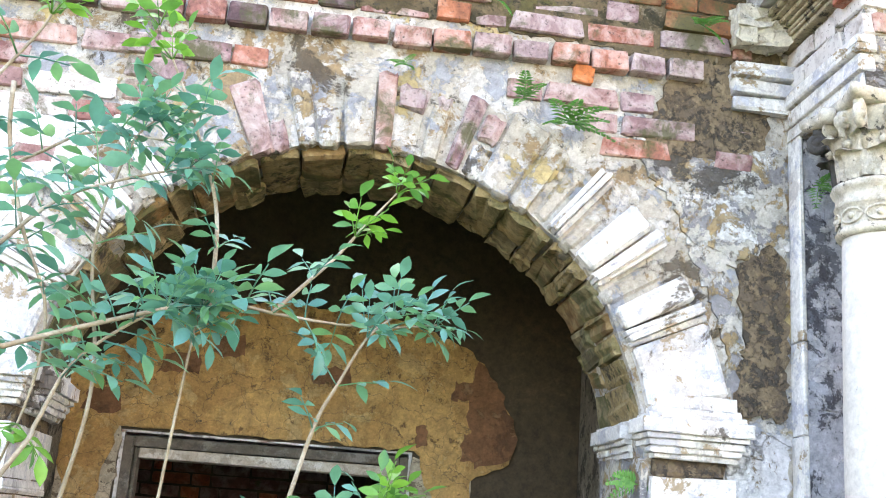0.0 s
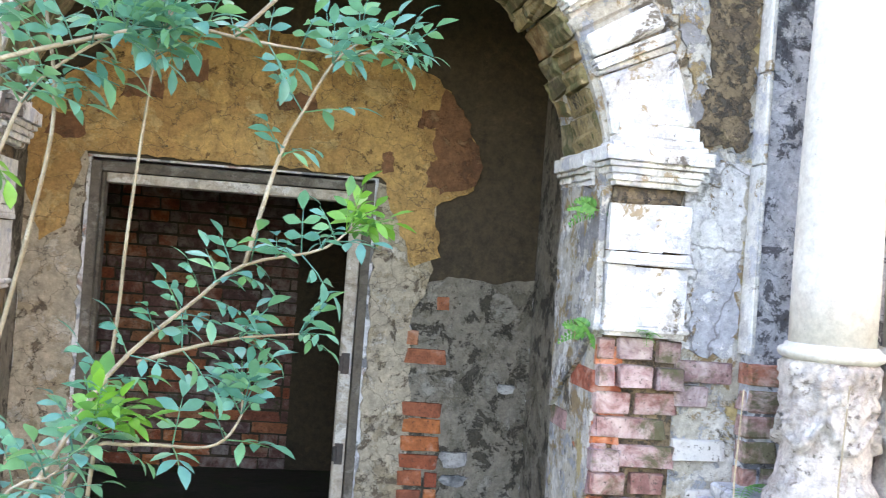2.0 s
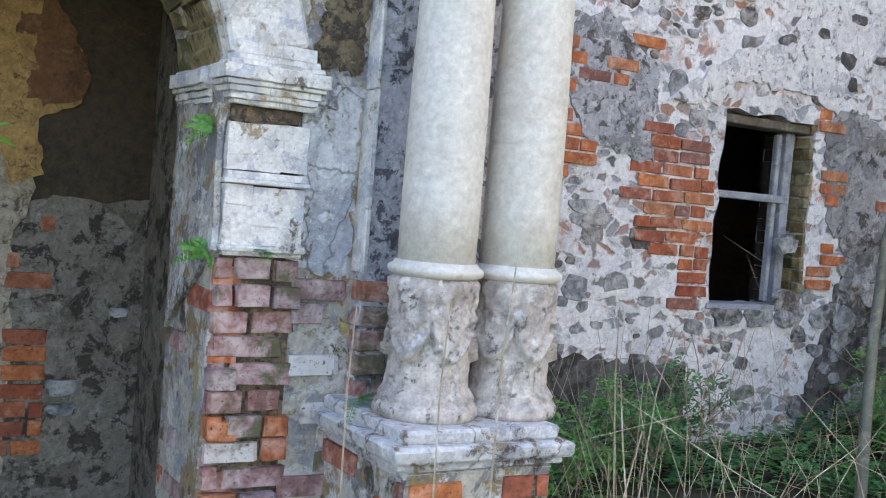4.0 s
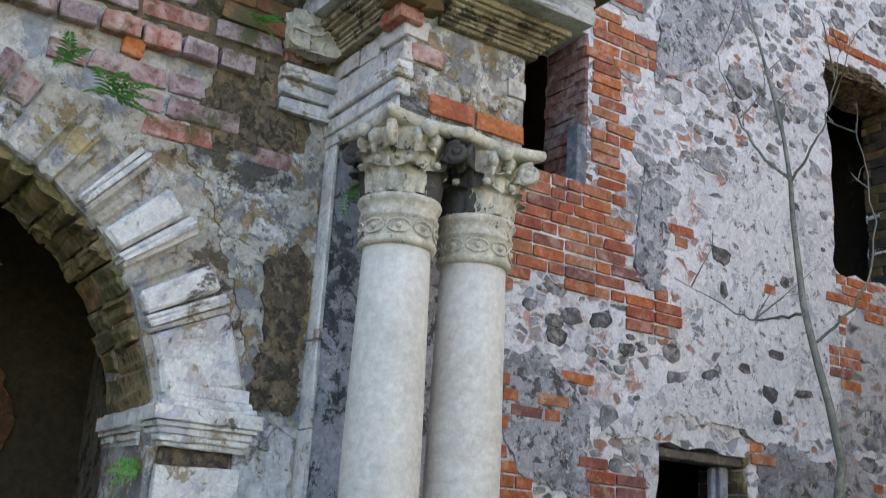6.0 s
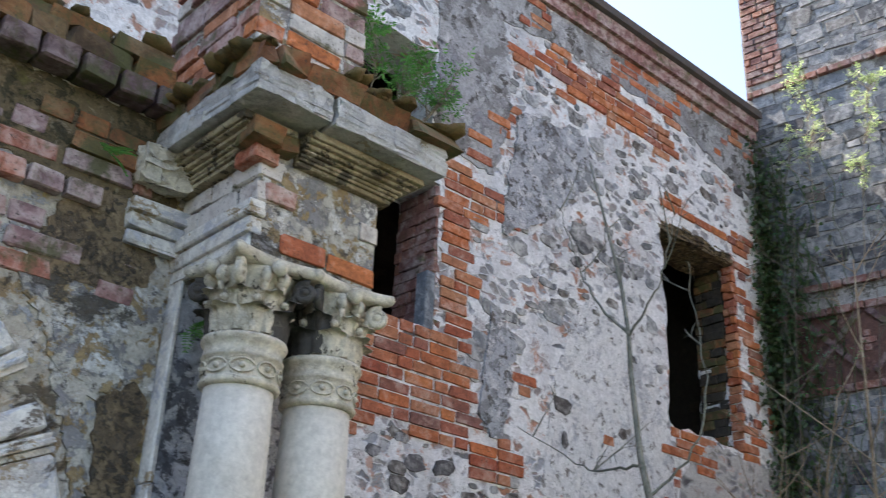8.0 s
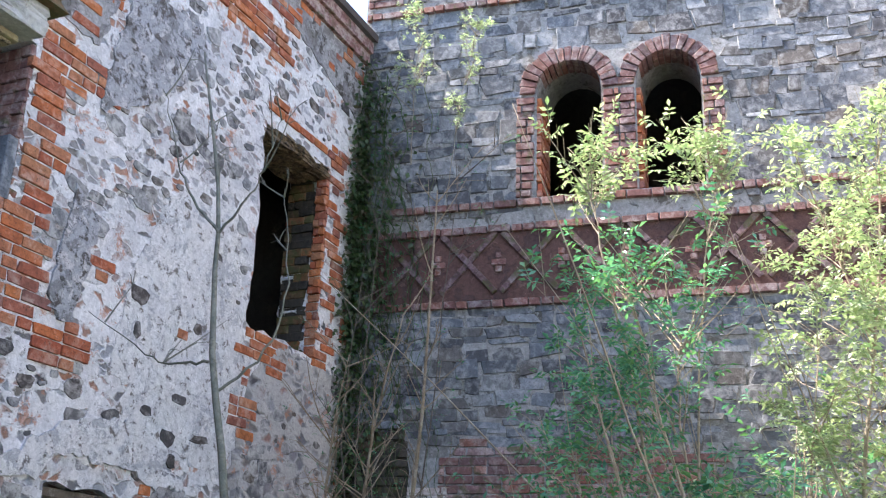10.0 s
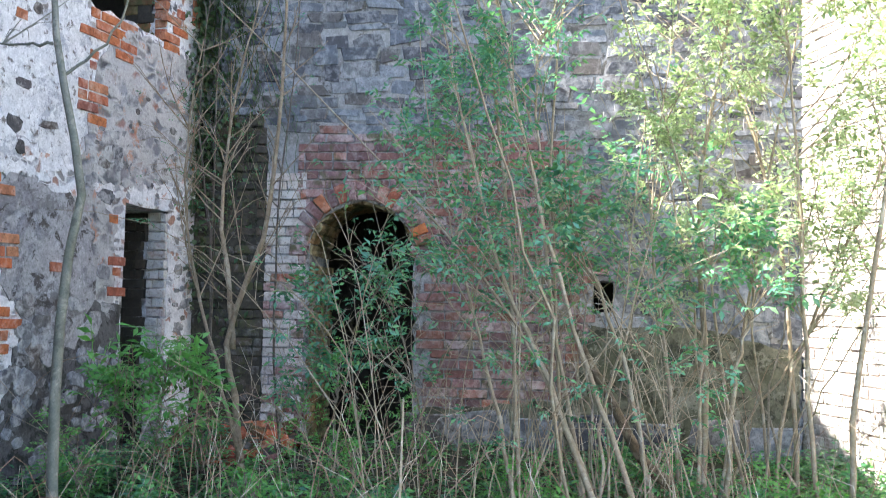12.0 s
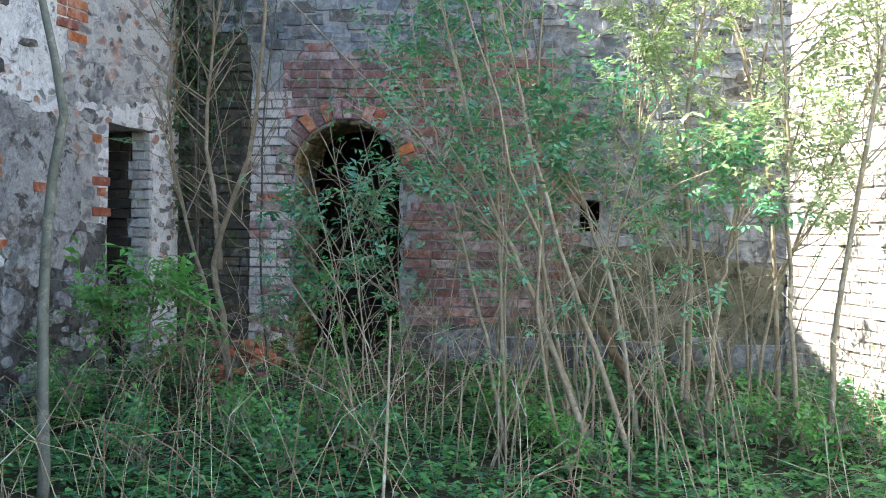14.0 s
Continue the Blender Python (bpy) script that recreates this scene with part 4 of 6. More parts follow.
# entablature block over the columns
ent = thing("entablature", "crumbling entablature block of brick and moulded stone over the columns", "entablature")
bm = bmesh.new()
box(bm, (1.60, 2.78, 3.02), (2.11, 3.8, 3.48))
part("core", bm, M_STAIN, ent)
for z0, z1, o in ((3.024, 3.075, 0.012), (3.078, 3.135, 0.024), (3.138, 3.165, 0.038), (3.165, 3.195, 0.034)):
    bm = bmesh.new()
    box(bm, (1.60 - o, 2.80 - o, z0), (1.63, 3.31, z1))
    part("fascia", worn(bm, 0.005), M_STUCCO, ent, "moulded white stone band")
    bm = bmesh.new()
    box(bm, (1.38 - o * 0.4, 3.27 - o, z0 + 0.10), (1.60, 3.31, z1 + 0.10))
    part("fascia", worn(bm, 0.006, 0.006), M_STUCCO, ent)
bm = bmesh.new()
box(bm, (1.37, 3.20, 3.36), (1.56, 3.32, 3.50))
bmesh.ops.subdivide_edges(bm, edges=bm.edges[:], cuts=2, use_grid_fill=True)
part("loose_stone", worn(bm, 0.004, 0.012), M_CAP, ent, "pale rounded stone block")
set_pieces("brick", ent, courses(B_ORANGE, Face(0, 2.78, 1, 0), 1.70, 2.12, 3.03, 3.20, lambda u, v: blot(u, v, 6, 71) > -0.5, 41, front=0.016, depth=0.1)
           + courses(B_PINK + B_ORANGE[:3] + B_DENT[:2] + B_WHITE[:2], Face(0, 2.78, 1, 0), 1.62, 2.12, 3.20, 3.38, lambda u, v: blot(u, v, 5, 72) > -0.28, 42, front=0.008, depth=0.1, uneven=0.016)
           + courses(B_WHITE, Face(1.60, 3.3, 0, -1), 0.0, 0.53, 3.20, 3.38, lambda u, v: True, 43, front=0.014, depth=0.1))
M_CORN = patchy("weathered_cornice_stone", [(0.46, 0.38, 0.25), (0.26, 0.20, 0.11), (0.58, 0.50, 0.37), (0.085, 0.07, 0.05)], 4.5, (0.5, 0.35, 0.5), 0.7)
SNAP = [piece(B_ORANGE + B_MOSS, Face(0, 2.72, 1, 0), u, v, w, 0.07, q, 0.14, rng, radians(a)) for u, v, w, q, a in ((1.57, 3.43, 0.12, 0.02, 4), (1.66, 3.42, 0.08, 0.0, -8), (1.60, 3.375, 0.10, -0.03, 3))]
cornice = thing("cornice", "projecting moulded stone cornice with moss and a brick cover", "cornice")
for z0, z1, o in ((3.375, 3.395, 0.018), (3.395, 3.407, 0.030), (3.407, 3.420, 0.037), (3.420, 3.434, 0.050), (3.434, 3.448, 0.068), (3.448, 3.460, 0.090), (3.460, 3.487, 0.104)):
    for x0, x1 in ((1.58, 1.70), (1.72, 2.13)):
        bm = bmesh.new()
        a = 0.0 if x0 > 1.6 else o
        box(bm, (x0 - a, 2.77 - o + (0.0 if x0 > 1.6 else 0.06), z0), (x1 + (o if x1 > 2 else 0), 3.32, z1))
        part("moulding", worn(bm, 0.004, 0.0015), M_CORN, cornice)
set_pieces("brick", cornice, SNAP)
M_CORONA = patchy("grey_drip_stone", [(0.58, 0.57, 0.56), (0.44, 0.43, 0.43), (0.34, 0.27, 0.18), (0.66, 0.64, 0.62)], 4.0, (0.5, 0.25, 0.4), 0.4, grit=0.55)
for lo, hi, m in (((1.76, 2.585, 3.487), (2.27, 3.3, 3.595), M_CORONA), ((1.44, 2.60, 3.50), (1.745, 3.3, 3.61), M_CORONA)):
    bm = bmesh.new()
    box(bm, lo, hi)
    bmesh.ops.subdivide_edges(bm, edges=bm.edges[:], cuts=3, use_grid_fill=True)
    part("corona", worn(bm, 0.002, 0.006), m, cornice, "grey stone drip slab")
set_pieces("brick", cornice, courses(B_MOSS, Face(0, 2.60, 1, 0), 1.44, 2.33, 3.60, 3.70, lambda u, v: True, 44, front=0.015, depth=0.5, uneven=0.022, pitch=0.085, long=0.24, gap=0.003)
           + courses(B_MOSS, Face(1.44, 3.3, 0, -1), 0.0, 0.7, 3.60, 3.70, lambda u, v: True, 45, front=0.015, depth=0.3, uneven=0.022, pitch=0.09, gap=0.003))
attic = thing("attic_block", "stump of lime-washed brick pier above the cornice", "brick pier")
bm = bmesh.new()
box(bm, (1.57, 2.90, 3.69), (2.06, 3.6, 4.75))
part("core", bm, M_STAIN, attic)
set_pieces("brick", attic, courses(B_PINK * 2 + B_ORANGE + B_WHITE[:4], Face(0, 2.90, 1, 0), 1.56, 2.07, 3.70, 4.75, lambda u, v: True, 46, front=0.010, depth=0.1, uneven=0.014, pitch=0.08, gap=0.010)
           + courses(B_PINK * 2 + B_ORANGE + B_WHITE[:4], Face(1.57, 3.6, 0, -1), 0.0, 0.7, 3.70, 4.75, lambda u, v: True, 47, front=0.010, depth=0.1, uneven=0.014, pitch=0.08, gap=0.010))

# ---------------- porch back wall: plaster coats, bare brick, door ----------------
porch = wall_main
for outline, holes_, d, mat in (
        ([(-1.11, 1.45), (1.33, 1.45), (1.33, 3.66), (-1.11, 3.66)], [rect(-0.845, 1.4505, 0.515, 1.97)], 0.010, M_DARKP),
        ([(0.72, -0.2), (1.33, -0.2), (1.33, 1.54), (1.15, 1.50), (0.90, 1.52), (0.72, 1.46), (0.72, 1.0)], [], 0.022, M_GREYP),
        ([(-1.11, -0.2), (-0.845, -0.2), (-0.845, 2.0), (-0.95, 2.05), (-1.11, 2.0)], [], 0.026, M_BEIGE),
        ([(0.515, -0.2), (0.74, -0.2), (0.74, 0.9), (0.72, 1.3), (0.80, 1.5), (0.80, 1.9), (0.515, 1.95)], [], 0.026, M_BEIGE),
        ([(-1.11, 1.80), (-1.02, 1.55), (-0.93, 1.62), (-0.86, 1.98), (0.53, 1.98), (0.62, 1.75), (0.70, 1.55), (0.83, 1.60), (0.80, 1.85), (0.98, 1.95), (1.00, 2.1),
          (0.88, 2.35), (0.74, 2.50), (0.4, 2.60), (-0.2, 2.64), (-0.7, 2.52), (-1.11, 2.2)], [], 0.036, M_OCHRE)):
    edge = rough_line(outline, 0.04, 0.012, rng) if mat not in (M_DARKP,) else outline
    edge = [(max(-1.108, min(1.328, u)), v) for u, v in edge]
    part("plaster", slab(MAIN, edge, holes_, d, d - 0.03), mat, porch)
M_RED = patchy("reddish_plaster", [(0.27, 0.125, 0.06), (0.18, 0.085, 0.045), (0.34, 0.19, 0.10)], 4.0, (0.5, 0.4), 0.5)
part("plaster", slab(MAIN, rough_line([(0.80, 1.92), (0.99, 1.97), (1.01, 2.08), (0.90, 2.34), (0.80, 2.42), (0.76, 2.2)], 0.04, 0.014, rng), [], 0.041, 0.01), M_RED, porch)
for cx, cz, sx, sz in ((0.79, 2.02, 0.05, 0.07), (0.74, 2.28, 0.06, 0.05), (0.1, 2.30, 0.10, 0.04), (-0.4, 2.40, 0.08, 0.05), (-0.95, 2.1, 0.09, 0.06), (-0.62, 2.3, 0.10, 0.05), (0.55, 2.05, 0.03, 0.05)):
    part("plaster_scar", slab(MAIN, rough_line([(cx - sx, cz - sz), (cx + sx, cz - sz), (cx + sx * 0.8, cz + sz), (cx - sx * 0.7, cz + sz * 0.8)], 0.02, 0.012, rng), [], 0.044, 0.02), M_RED, porch)
set_pieces("brick", porch, courses(B_ORANGE, MAIN, 0.70, 0.91, 0.05, 1.46, lambda u, v: blot(u, v, 4.5, 6) > -0.12 and v > 0.35, 51, front=0.030, depth=0.06, headers=0.4)
           + [piece(S_FIELD, MAIN, 0.98, 0.62, 0.15, 0.09, 0.034, 0.06, rng), piece(S_FIELD, MAIN, 0.99, 0.52, 0.14, 0.07, 0.034, 0.06, rng), piece(S_FIELD, MAIN, 1.22, 0.98, 0.10, 0.05, 0.034, 0.06, rng)])

door = thing("door_frame", "weathered grey wooden door frame without a door", "door frame")
M_WOODL = plain("bleached_wood", (0.62, 0.55, 0.47), (0.44, 0.36, 0.28), 20.0, 0.8, 0.5, (0.72, 0.68, 0.63))
for name, lo, hi, m in (("jamb", (-0.835, 5.07, -0.1), (-0.785, 5.22, 1.945), M_WOOD), ("jamb", (0.455, 5.07, -0.1), (0.505, 5.22, 1.945), M_WOOD), ("head", (-0.785, 5.07, 1.90), (0.455, 5.22, 1.945), M_WOOD),
                        ("stop", (-0.76, 5.09, 1.845), (0.43, 5.19, 1.897), M_WOODL), ("stop", (0.395, 5.09, -0.1), (0.452, 5.19, 1.843), M_WOODL), ("stop", (-0.783, 5.09, -0.1), (-0.762, 5.19, 1.897), M_WOOD), ("threshold", (-0.785, 5.05, -0.1), (0.39, 5.28, 0.02), M_WOOD)):
    bm = bmesh.new()
    box(bm, lo, hi)
    part(name, worn(bm, 0.006, 0.003), m, door)
for z in (1.06, 0.62):
    bm = bmesh.new()
    tube(bm, [(0.40, 5.08, z - 0.035), (0.40, 5.08, z + 0.035)], 0.012, 0.012, 8)
    box(bm, (0.40, 5.078, z - 0.05), (0.44, 5.10, z + 0.05))
    part("hinge", bm, M_TILE, door, "rusted iron hinge")
# brick partition in the dark room
room = Face(0, 7.6, 1, 0)
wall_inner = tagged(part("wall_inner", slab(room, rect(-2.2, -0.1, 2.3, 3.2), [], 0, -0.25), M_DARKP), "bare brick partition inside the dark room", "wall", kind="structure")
set_pieces("brick", wall_inner, courses(B_DARK * 2 + B_ORANGE, room, -1.7, 0.25, 0.0, 2.3, lambda u, v: True, 52, front=0.012, depth=0.06), (-0.3, 7.6, 1.0))

# ---------------- house wall: bricks, stones, windows ----------------


def house_brick(u, v):
    n = 0.18 * blot(u, v, 2.3, 8) + 0.10 * blot(u, v, 6, 9)
    for u0, v0, u1, v1 in (WIN_LOW, WIN_A, WIN_B, WIN_C, DOOR_B):
        if u0 - 0.04 < u < u1 + 0.04 and v0 - 0.03 < v < v1 + 0.03:
            return False
    for u0, v0, u1, v1 in ((4.40, 3.9, 4.80, 5.5), (3.2, 3.24, 4.84, 4.06), (4.42, 1.55, 5.06, 2.32), (4.72, 1.10, 5.06, 1.6), (5.98, 1.25, 6.30, 1.62), (6.14, 1.9, 6.28, 2.2), (4.79, 3.10, 5.18, 3.42),
                           (2.2, 4.2, 3.0, 5.6), (6.97, 3.12, 7.28, 3.44), (7.08, 3.74, 7.62, 3.97), (8.24, 3.95, 8.48, 5.9), (7.1, 6.0, 8.4, 6.2), (3.75, 2.48, 4.25, 2.62), (3.55, 1.9, 3.95, 2.2),
                           (7.48, 1.5, 7.62, 2.4), (5.2, 6.70, 7.2, 7.02)):
        k = 0.45 if (u1 - u0) < 0.5 else 1.0
        if u0 - n * k < u < u1 + n * k and v0 - n * k < v < v1 + n * k:
            return True
    if 4.7 < u < 5.15 and 4.6 < v < 6.3:
        return blot(u, v, 5, 18) > 0.12
    if 5.1 < u < 5.75 and 3.80 < v < 4.0 or 6.2 < u < 6.6 and 3.6 < v < 3.75:
        return blot(u, v, 6, 19) > 0.05
    return (v > 7.0 and blot(u, v, 2.4, 17) > 0.12) or (v < 6.2 and blot(u, v, 1.9, 10) > 0.56)


pieces = courses(B_ORANGE, MAIN, 2.2, 8.76, 0.9, 7.44, house_brick, 61, front=0.014, depth=0.06, uneven=0.009)
set_pieces("brick", wall_main, pieces, (4.3, 5.06, 3.6))
r = random.Random(62)
pieces = []
while len(pieces) < 560:
    u, v = r.uniform(2.25, 8.7), r.uniform(0.3, 7.3)
    if house_brick(u, v) or any(u0 - 0.1 < u < u1 + 0.1 and v0 - 0.1 < v < v1 + 0.1 for u0, v0, u1, v1 in (WIN_LOW, WIN_A, WIN_B, WIN_C, DOOR_B)):
        continue
    if blot(u, v, 1.1, 12) < -0.12:
        continue
    w = r.uniform(0.05, 0.11) if r.random() < 0.6 else r.uniform(0.11, 0.25)
    pieces.append(piece(S_FIELD, MAIN, u, v, w, w * r.uniform(0.4, 0.85), r.uniform(0.003, 0.012), 0.06, r, radians(r.uniform(-14, 14))))
for k in range(70):
    u, v = r.uniform(5.75, 7.6), r.triangular(0.3, 1.9, 0.9)
    w = r.uniform(0.10, 0.24)
    pieces.append(piece(S_FIELD, MAIN, u, v, w, w * r.uniform(0.5, 0.9), r.uniform(0.014, 0.022), 0.06, r, radians(r.uniform(-20, 20))))
# the large dark stones that stand out of the lime
for u, v, w, h in ((6.23, 2.89, 0.2, 0.15), (6.29, 2.74, 0.12, 0.14), (5.21, 3.05, 0.2, 0.17), (5.13, 4.22, 0.13, 0.17), (6.31, 3.2, 0.24, 0.09), (7.37, 2.49, 0.26, 0.15), (5.74, 3.6, 0.1, 0.17), (6.43, 3.79, 0.14, 0.12), (5.95, 2.60, 0.16, 0.13),
                   (4.47, 1.53, 0.26, 0.2), (3.96, 2.72, 0.1, 0.14), (4.07, 2.68, 0.1, 0.16), (4.19, 2.99, 0.2, 0.14), (4.55, 3.17, 0.24, 0.14), (5.95, 3.05, 0.16, 0.1), (6.9, 2.35, 0.13, 0.2), (6.6, 2.95, 0.28, 0.08), (5.6, 2.95, 0.22, 0.1),
                   (3.95, 3.16, 0.16, 0.1), (4.3, 3.15, 0.24, 0.15), (4.8, 3.0, 0.18, 0.12), (5.73, 3.85, 0.24, 0.16), (5.02, 5.3, 0.2, 0.2), (5.9, 5.1, 0.18, 0.12)):
    pieces.append(piece(S_DARKST, MAIN, u, v, w * 0.85, h * 0.85, 0.009, 0.06, r, radians(r.uniform(-12, 12))))
set_pieces("stone", wall_main, pieces, (4.8, 5.06, 2.8))
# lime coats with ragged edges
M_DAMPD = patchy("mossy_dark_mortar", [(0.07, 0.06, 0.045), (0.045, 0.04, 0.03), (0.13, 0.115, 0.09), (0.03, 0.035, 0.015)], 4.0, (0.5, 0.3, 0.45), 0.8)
M_COAT = patchy("old_lime_coat", [(0.78, 0.76, 0.76), (0.50, 0.50, 0.53), (0.86, 0.84, 0.84), (0.22, 0.19, 0.17)], 4.0, (0.5, 0.55, 0.34), 0.75, grit=0.5)
M_COATG = patchy("grey_lime_coat", [(0.44, 0.44, 0.47), (0.25, 0.25, 0.26), (0.66, 0.64, 0.65), (0.12, 0.10, 0.09)], 4.5, (0.55, 0.5, 0.42), 0.9, grit=0.6)
M_COATD = patchy("grey_tan_plaster", [(0.40, 0.385, 0.39), (0.22, 0.205, 0.20), (0.54, 0.52, 0.53), (0.085, 0.07, 0.06), (0.30, 0.285, 0.30)], 2.4, (0.55, 0.4, 0.4, 0.45), 0.85)
for outline, d, mat in (([(4.55, 2.42), (5.0, 2.45), (5.1, 2.62), (5.9, 2.60), (6.15, 2.5), (6.25, 2.8), (5.9, 2.95), (5.2, 2.85)], 0.020, M_COAT),
                        ([(6.05, 2.45), (6.15, 1.75), (6.5, 1.35), (7.0, 1.25), (7.25, 1.7), (7.2, 2.2), (6.9, 2.45), (6.45, 2.5), (6.2, 2.55)], 0.009, M_COATD),
                        ([(4.85, 3.5), (5.1, 3.45), (5.2, 4.2), (4.95, 4.4)], 0.018, M_COATG),
                        ([(5.5, 3.2), (6.9, 3.1), (6.95, 4.6), (6.6, 5.2), (5.9, 4.7), (5.6, 4.0)], 0.004, M_COAT),
                        ([(3.9, 2.1), (4.5, 2.0), (4.45, 2.6), (4.0, 2.9), (3.6, 2.7)], 0.014, M_COATG),
                        ([(5.0, 5.0), (5.5, 5.3), (6.2, 6.0), (6.0, 6.3), (5.2, 6.2)], 0.016, M_COATG),
                        ([(6.75, 1.5), (7.5, 1.4), (7.5, 2.3), (7.1, 2.6), (6.75, 2.2)], 0.007, M_LIMED),
                        ([(7.0, 2.6), (7.6, 2.6), (8.7, 2.8), (8.7, 3.9), (7.6, 3.95), (7.2, 3.6)], 0.006, M_LIMED),
                        ([(5.6, 2.9), (6.9, 2.7), (7.3, 3.4), (6.9, 4.2), (6.0, 3.9)], 0.003, M_COAT),
                        ([(4.3, 5.55), (4.95, 5.5), (5.1, 6.2), (5.0, 7.0), (5.6, 7.1), (7.4, 7.1), (8.7, 6.7), (8.7, 7.43), (4.3, 7.43)], 0.010, M_COATD), ([(6.0, 0.2), (7.6, 0.2), (7.6, 1.6), (7.2, 1.65), (6.9, 1.35), (6.4, 1.5)], 0.008, M_DAMP), ([(2.3, 0.0), (5.0, 0.1), (4.9, 0.7), (3.6, 0.8), (2.4, 0.6)], 0.014, M_DAMP)):
    part("lime_coat", slab(MAIN, rough_line(outline, 0.06, 0.03, rng), [], d, -0.01), mat, wall_main)
# brick reveals of the openings; deep parts near-black, shade put into their colour
for x, v0, v1, meshes, seed, y0, y1 in ((4.40, 4.08, 5.2, B_DARK, 63, 5.06, 5.50), (8.22, 4.03, 5.95, B_ORANGE, 64, 5.06, 5.20), (8.22, 4.0, 5.92, B_MOSS + B_SHADE * 2, 67, 5.20, 5.51), (8.32, 0.3, 2.45, B_WHITE, 65, 5.06, 5.26),
                                        (8.32, 0.3, 2.45, B_SHADE, 68, 5.26, 5.51), (5.97, 1.12, 2.42, B_SOFF, 66, 5.06, 5.28), (5.97, 1.12, 2.42, B_SHADE, 69, 5.28, 5.51)):
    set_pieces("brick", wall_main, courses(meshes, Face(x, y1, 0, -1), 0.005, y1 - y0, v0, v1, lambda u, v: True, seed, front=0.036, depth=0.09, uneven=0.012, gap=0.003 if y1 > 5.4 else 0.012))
bm = bmesh.new()
box(bm, (4.30, 5.045, 4.07), (4.385, 5.16, 4.50))
part("sill_stone", worn(bm, 0.008), M_SLATE, wall_main, "upright grey stone beside the opening")


bm = bmesh.new()
box(bm, (7.02, 5.068, 5.84), (8.26, 5.50, 5.95))
bmesh.ops.subdivide_edges(bm, edges=bm.edges[:], cuts=6, use_grid_fill=True)
part("lintel", worn(bm, 0.002, 0.02), M_PIT, wall_main, "ragged dark underside of the opening")


def window_low():
    w = thing("window_1", "half-empty grey wooden window frame in a broken opening", "window", kind="structure")
    M_BLUE = plain("blue_grey_paint", (0.34, 0.37, 0.42), (0.26, 0.27, 0.30), 16.0, 0.7, 0.4, (0.42, 0.42, 0.42))
    for name, lo, hi in (("window_frame", (5.80, 5.17, 1.12), (5.88, 5.27, 2.34)), ("mullion", (5.735, 5.19, 1.14), (5.775, 5.235, 2.32)), ("transom", (5.03, 5.16, 1.84), (5.86, 5.24, 1.89)),
                         ("window_head", (5.05, 5.10, 2.34), (5.95, 5.27, 2.40)), ("window_sill", (5.05, 5.05, 1.085), (5.95, 5.27, 1.125))):
        bm = bmesh.new()
        box(bm, lo, hi)
        part(name, worn(bm, 0.006, 0.003), M_BLUE if "head" not in name else M_WOOD, w)


window_low()
set_pieces("stone", wall_main, [piece(S_FIELD, MAIN, 5.25 + 0.3 * i, 1.03, 0.3, 0.14, 0.03, 0.4, rng) for i in range(3)])

# ---------------- tower wall ----------------
r = random.Random(71)


def in_loop(u, v, loop, pad=0.0):
    us, vs = [p[0] for p in loop], [p[1] for p in loop]
    return min(us) - pad < u < max(us) + pad and min(vs) - pad < v < max(vs) + pad


def tower_brick(u, v):
    n = 0.16 * blot(u, v, 2.5, 14)
    if in_loop(u, v, TOWER_DOOR, 0.02) or in_loop(u, v, TOWER_SLOT, 0.02):
        return False
    return v < 3.25 + n and 0.98 < u < 3.70 + 2 * n


def tower_stone(u, v):
    if in_loop(u, v, TOWER_DOOR, 0.1) or in_loop(u, v, TOWER_SLOT, 0.05) or tower_brick(u, v):
        return False
    if v < 3.3 and u < 1.0 or 4.55 < v < 5.5 or 7.98 < v < 8.16:
        return False
    return not any(in_loop(u, v, w, 0.22) for w in TOWER_WINS) and math.hypot(u - 2.60, v - 8.62) > 0.55


pieces = []
v = 0.3
while v < 10.0:
    h = r.choice((0.06, 0.08, 0.11, 0.15, 0.19))
    u = -0.02 + r.uniform(0, 0.1)
    while u < 5.5:
        w = r.uniform(0.12, 0.42)
        if tower_stone(u + w / 2, v + h / 2):
            pieces.append(piece(S_SLATE, STONE, u + w / 2, v + h / 2 + r.uniform(-0.03, 0.03), w * r.uniform(0.9, 1.02), h * r.choice((0.8, 0.9, 1.0, 1.25, 1.5)), r.uniform(0.002, 0.022), 0.09, r, radians(r.uniform(-5, 5))))
        u += w
    v += h
set_pieces("stone", wall_tower, pieces, (8.9, 3.0, 4.6))
set_pieces("brick", wall_tower, courses(B_DARK * 5 + B_PINK * 2, STONE, 1.0, 3.9, 0.4, 3.35, tower_brick, 72, front=0.016, depth=0.07), (8.9, 3.0, 2.0))
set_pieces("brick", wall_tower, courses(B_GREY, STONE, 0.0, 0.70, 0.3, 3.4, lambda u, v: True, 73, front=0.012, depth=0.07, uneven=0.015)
           + courses(B_WHITE * 3 + B_PINK, STONE, 0.70, 1.10, 0.3, 2.9, lambda u, v: not in_loop(u, v, TOWER_DOOR, 0.02), 74, front=0.02, depth=0.07, uneven=0.012), (8.9, 4.2, 1.8))
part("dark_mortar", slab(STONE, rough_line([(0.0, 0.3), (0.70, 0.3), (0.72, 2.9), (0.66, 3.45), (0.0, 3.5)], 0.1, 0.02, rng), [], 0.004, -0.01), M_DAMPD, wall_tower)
M_MOSSBAND = patchy("green_damp_render", [(0.17, 0.165, 0.115), (0.095, 0.10, 0.06), (0.27, 0.26, 0.20), (0.05, 0.05, 0.03)], 2.6, (0.55, 0.4, 0.42), 0.8)
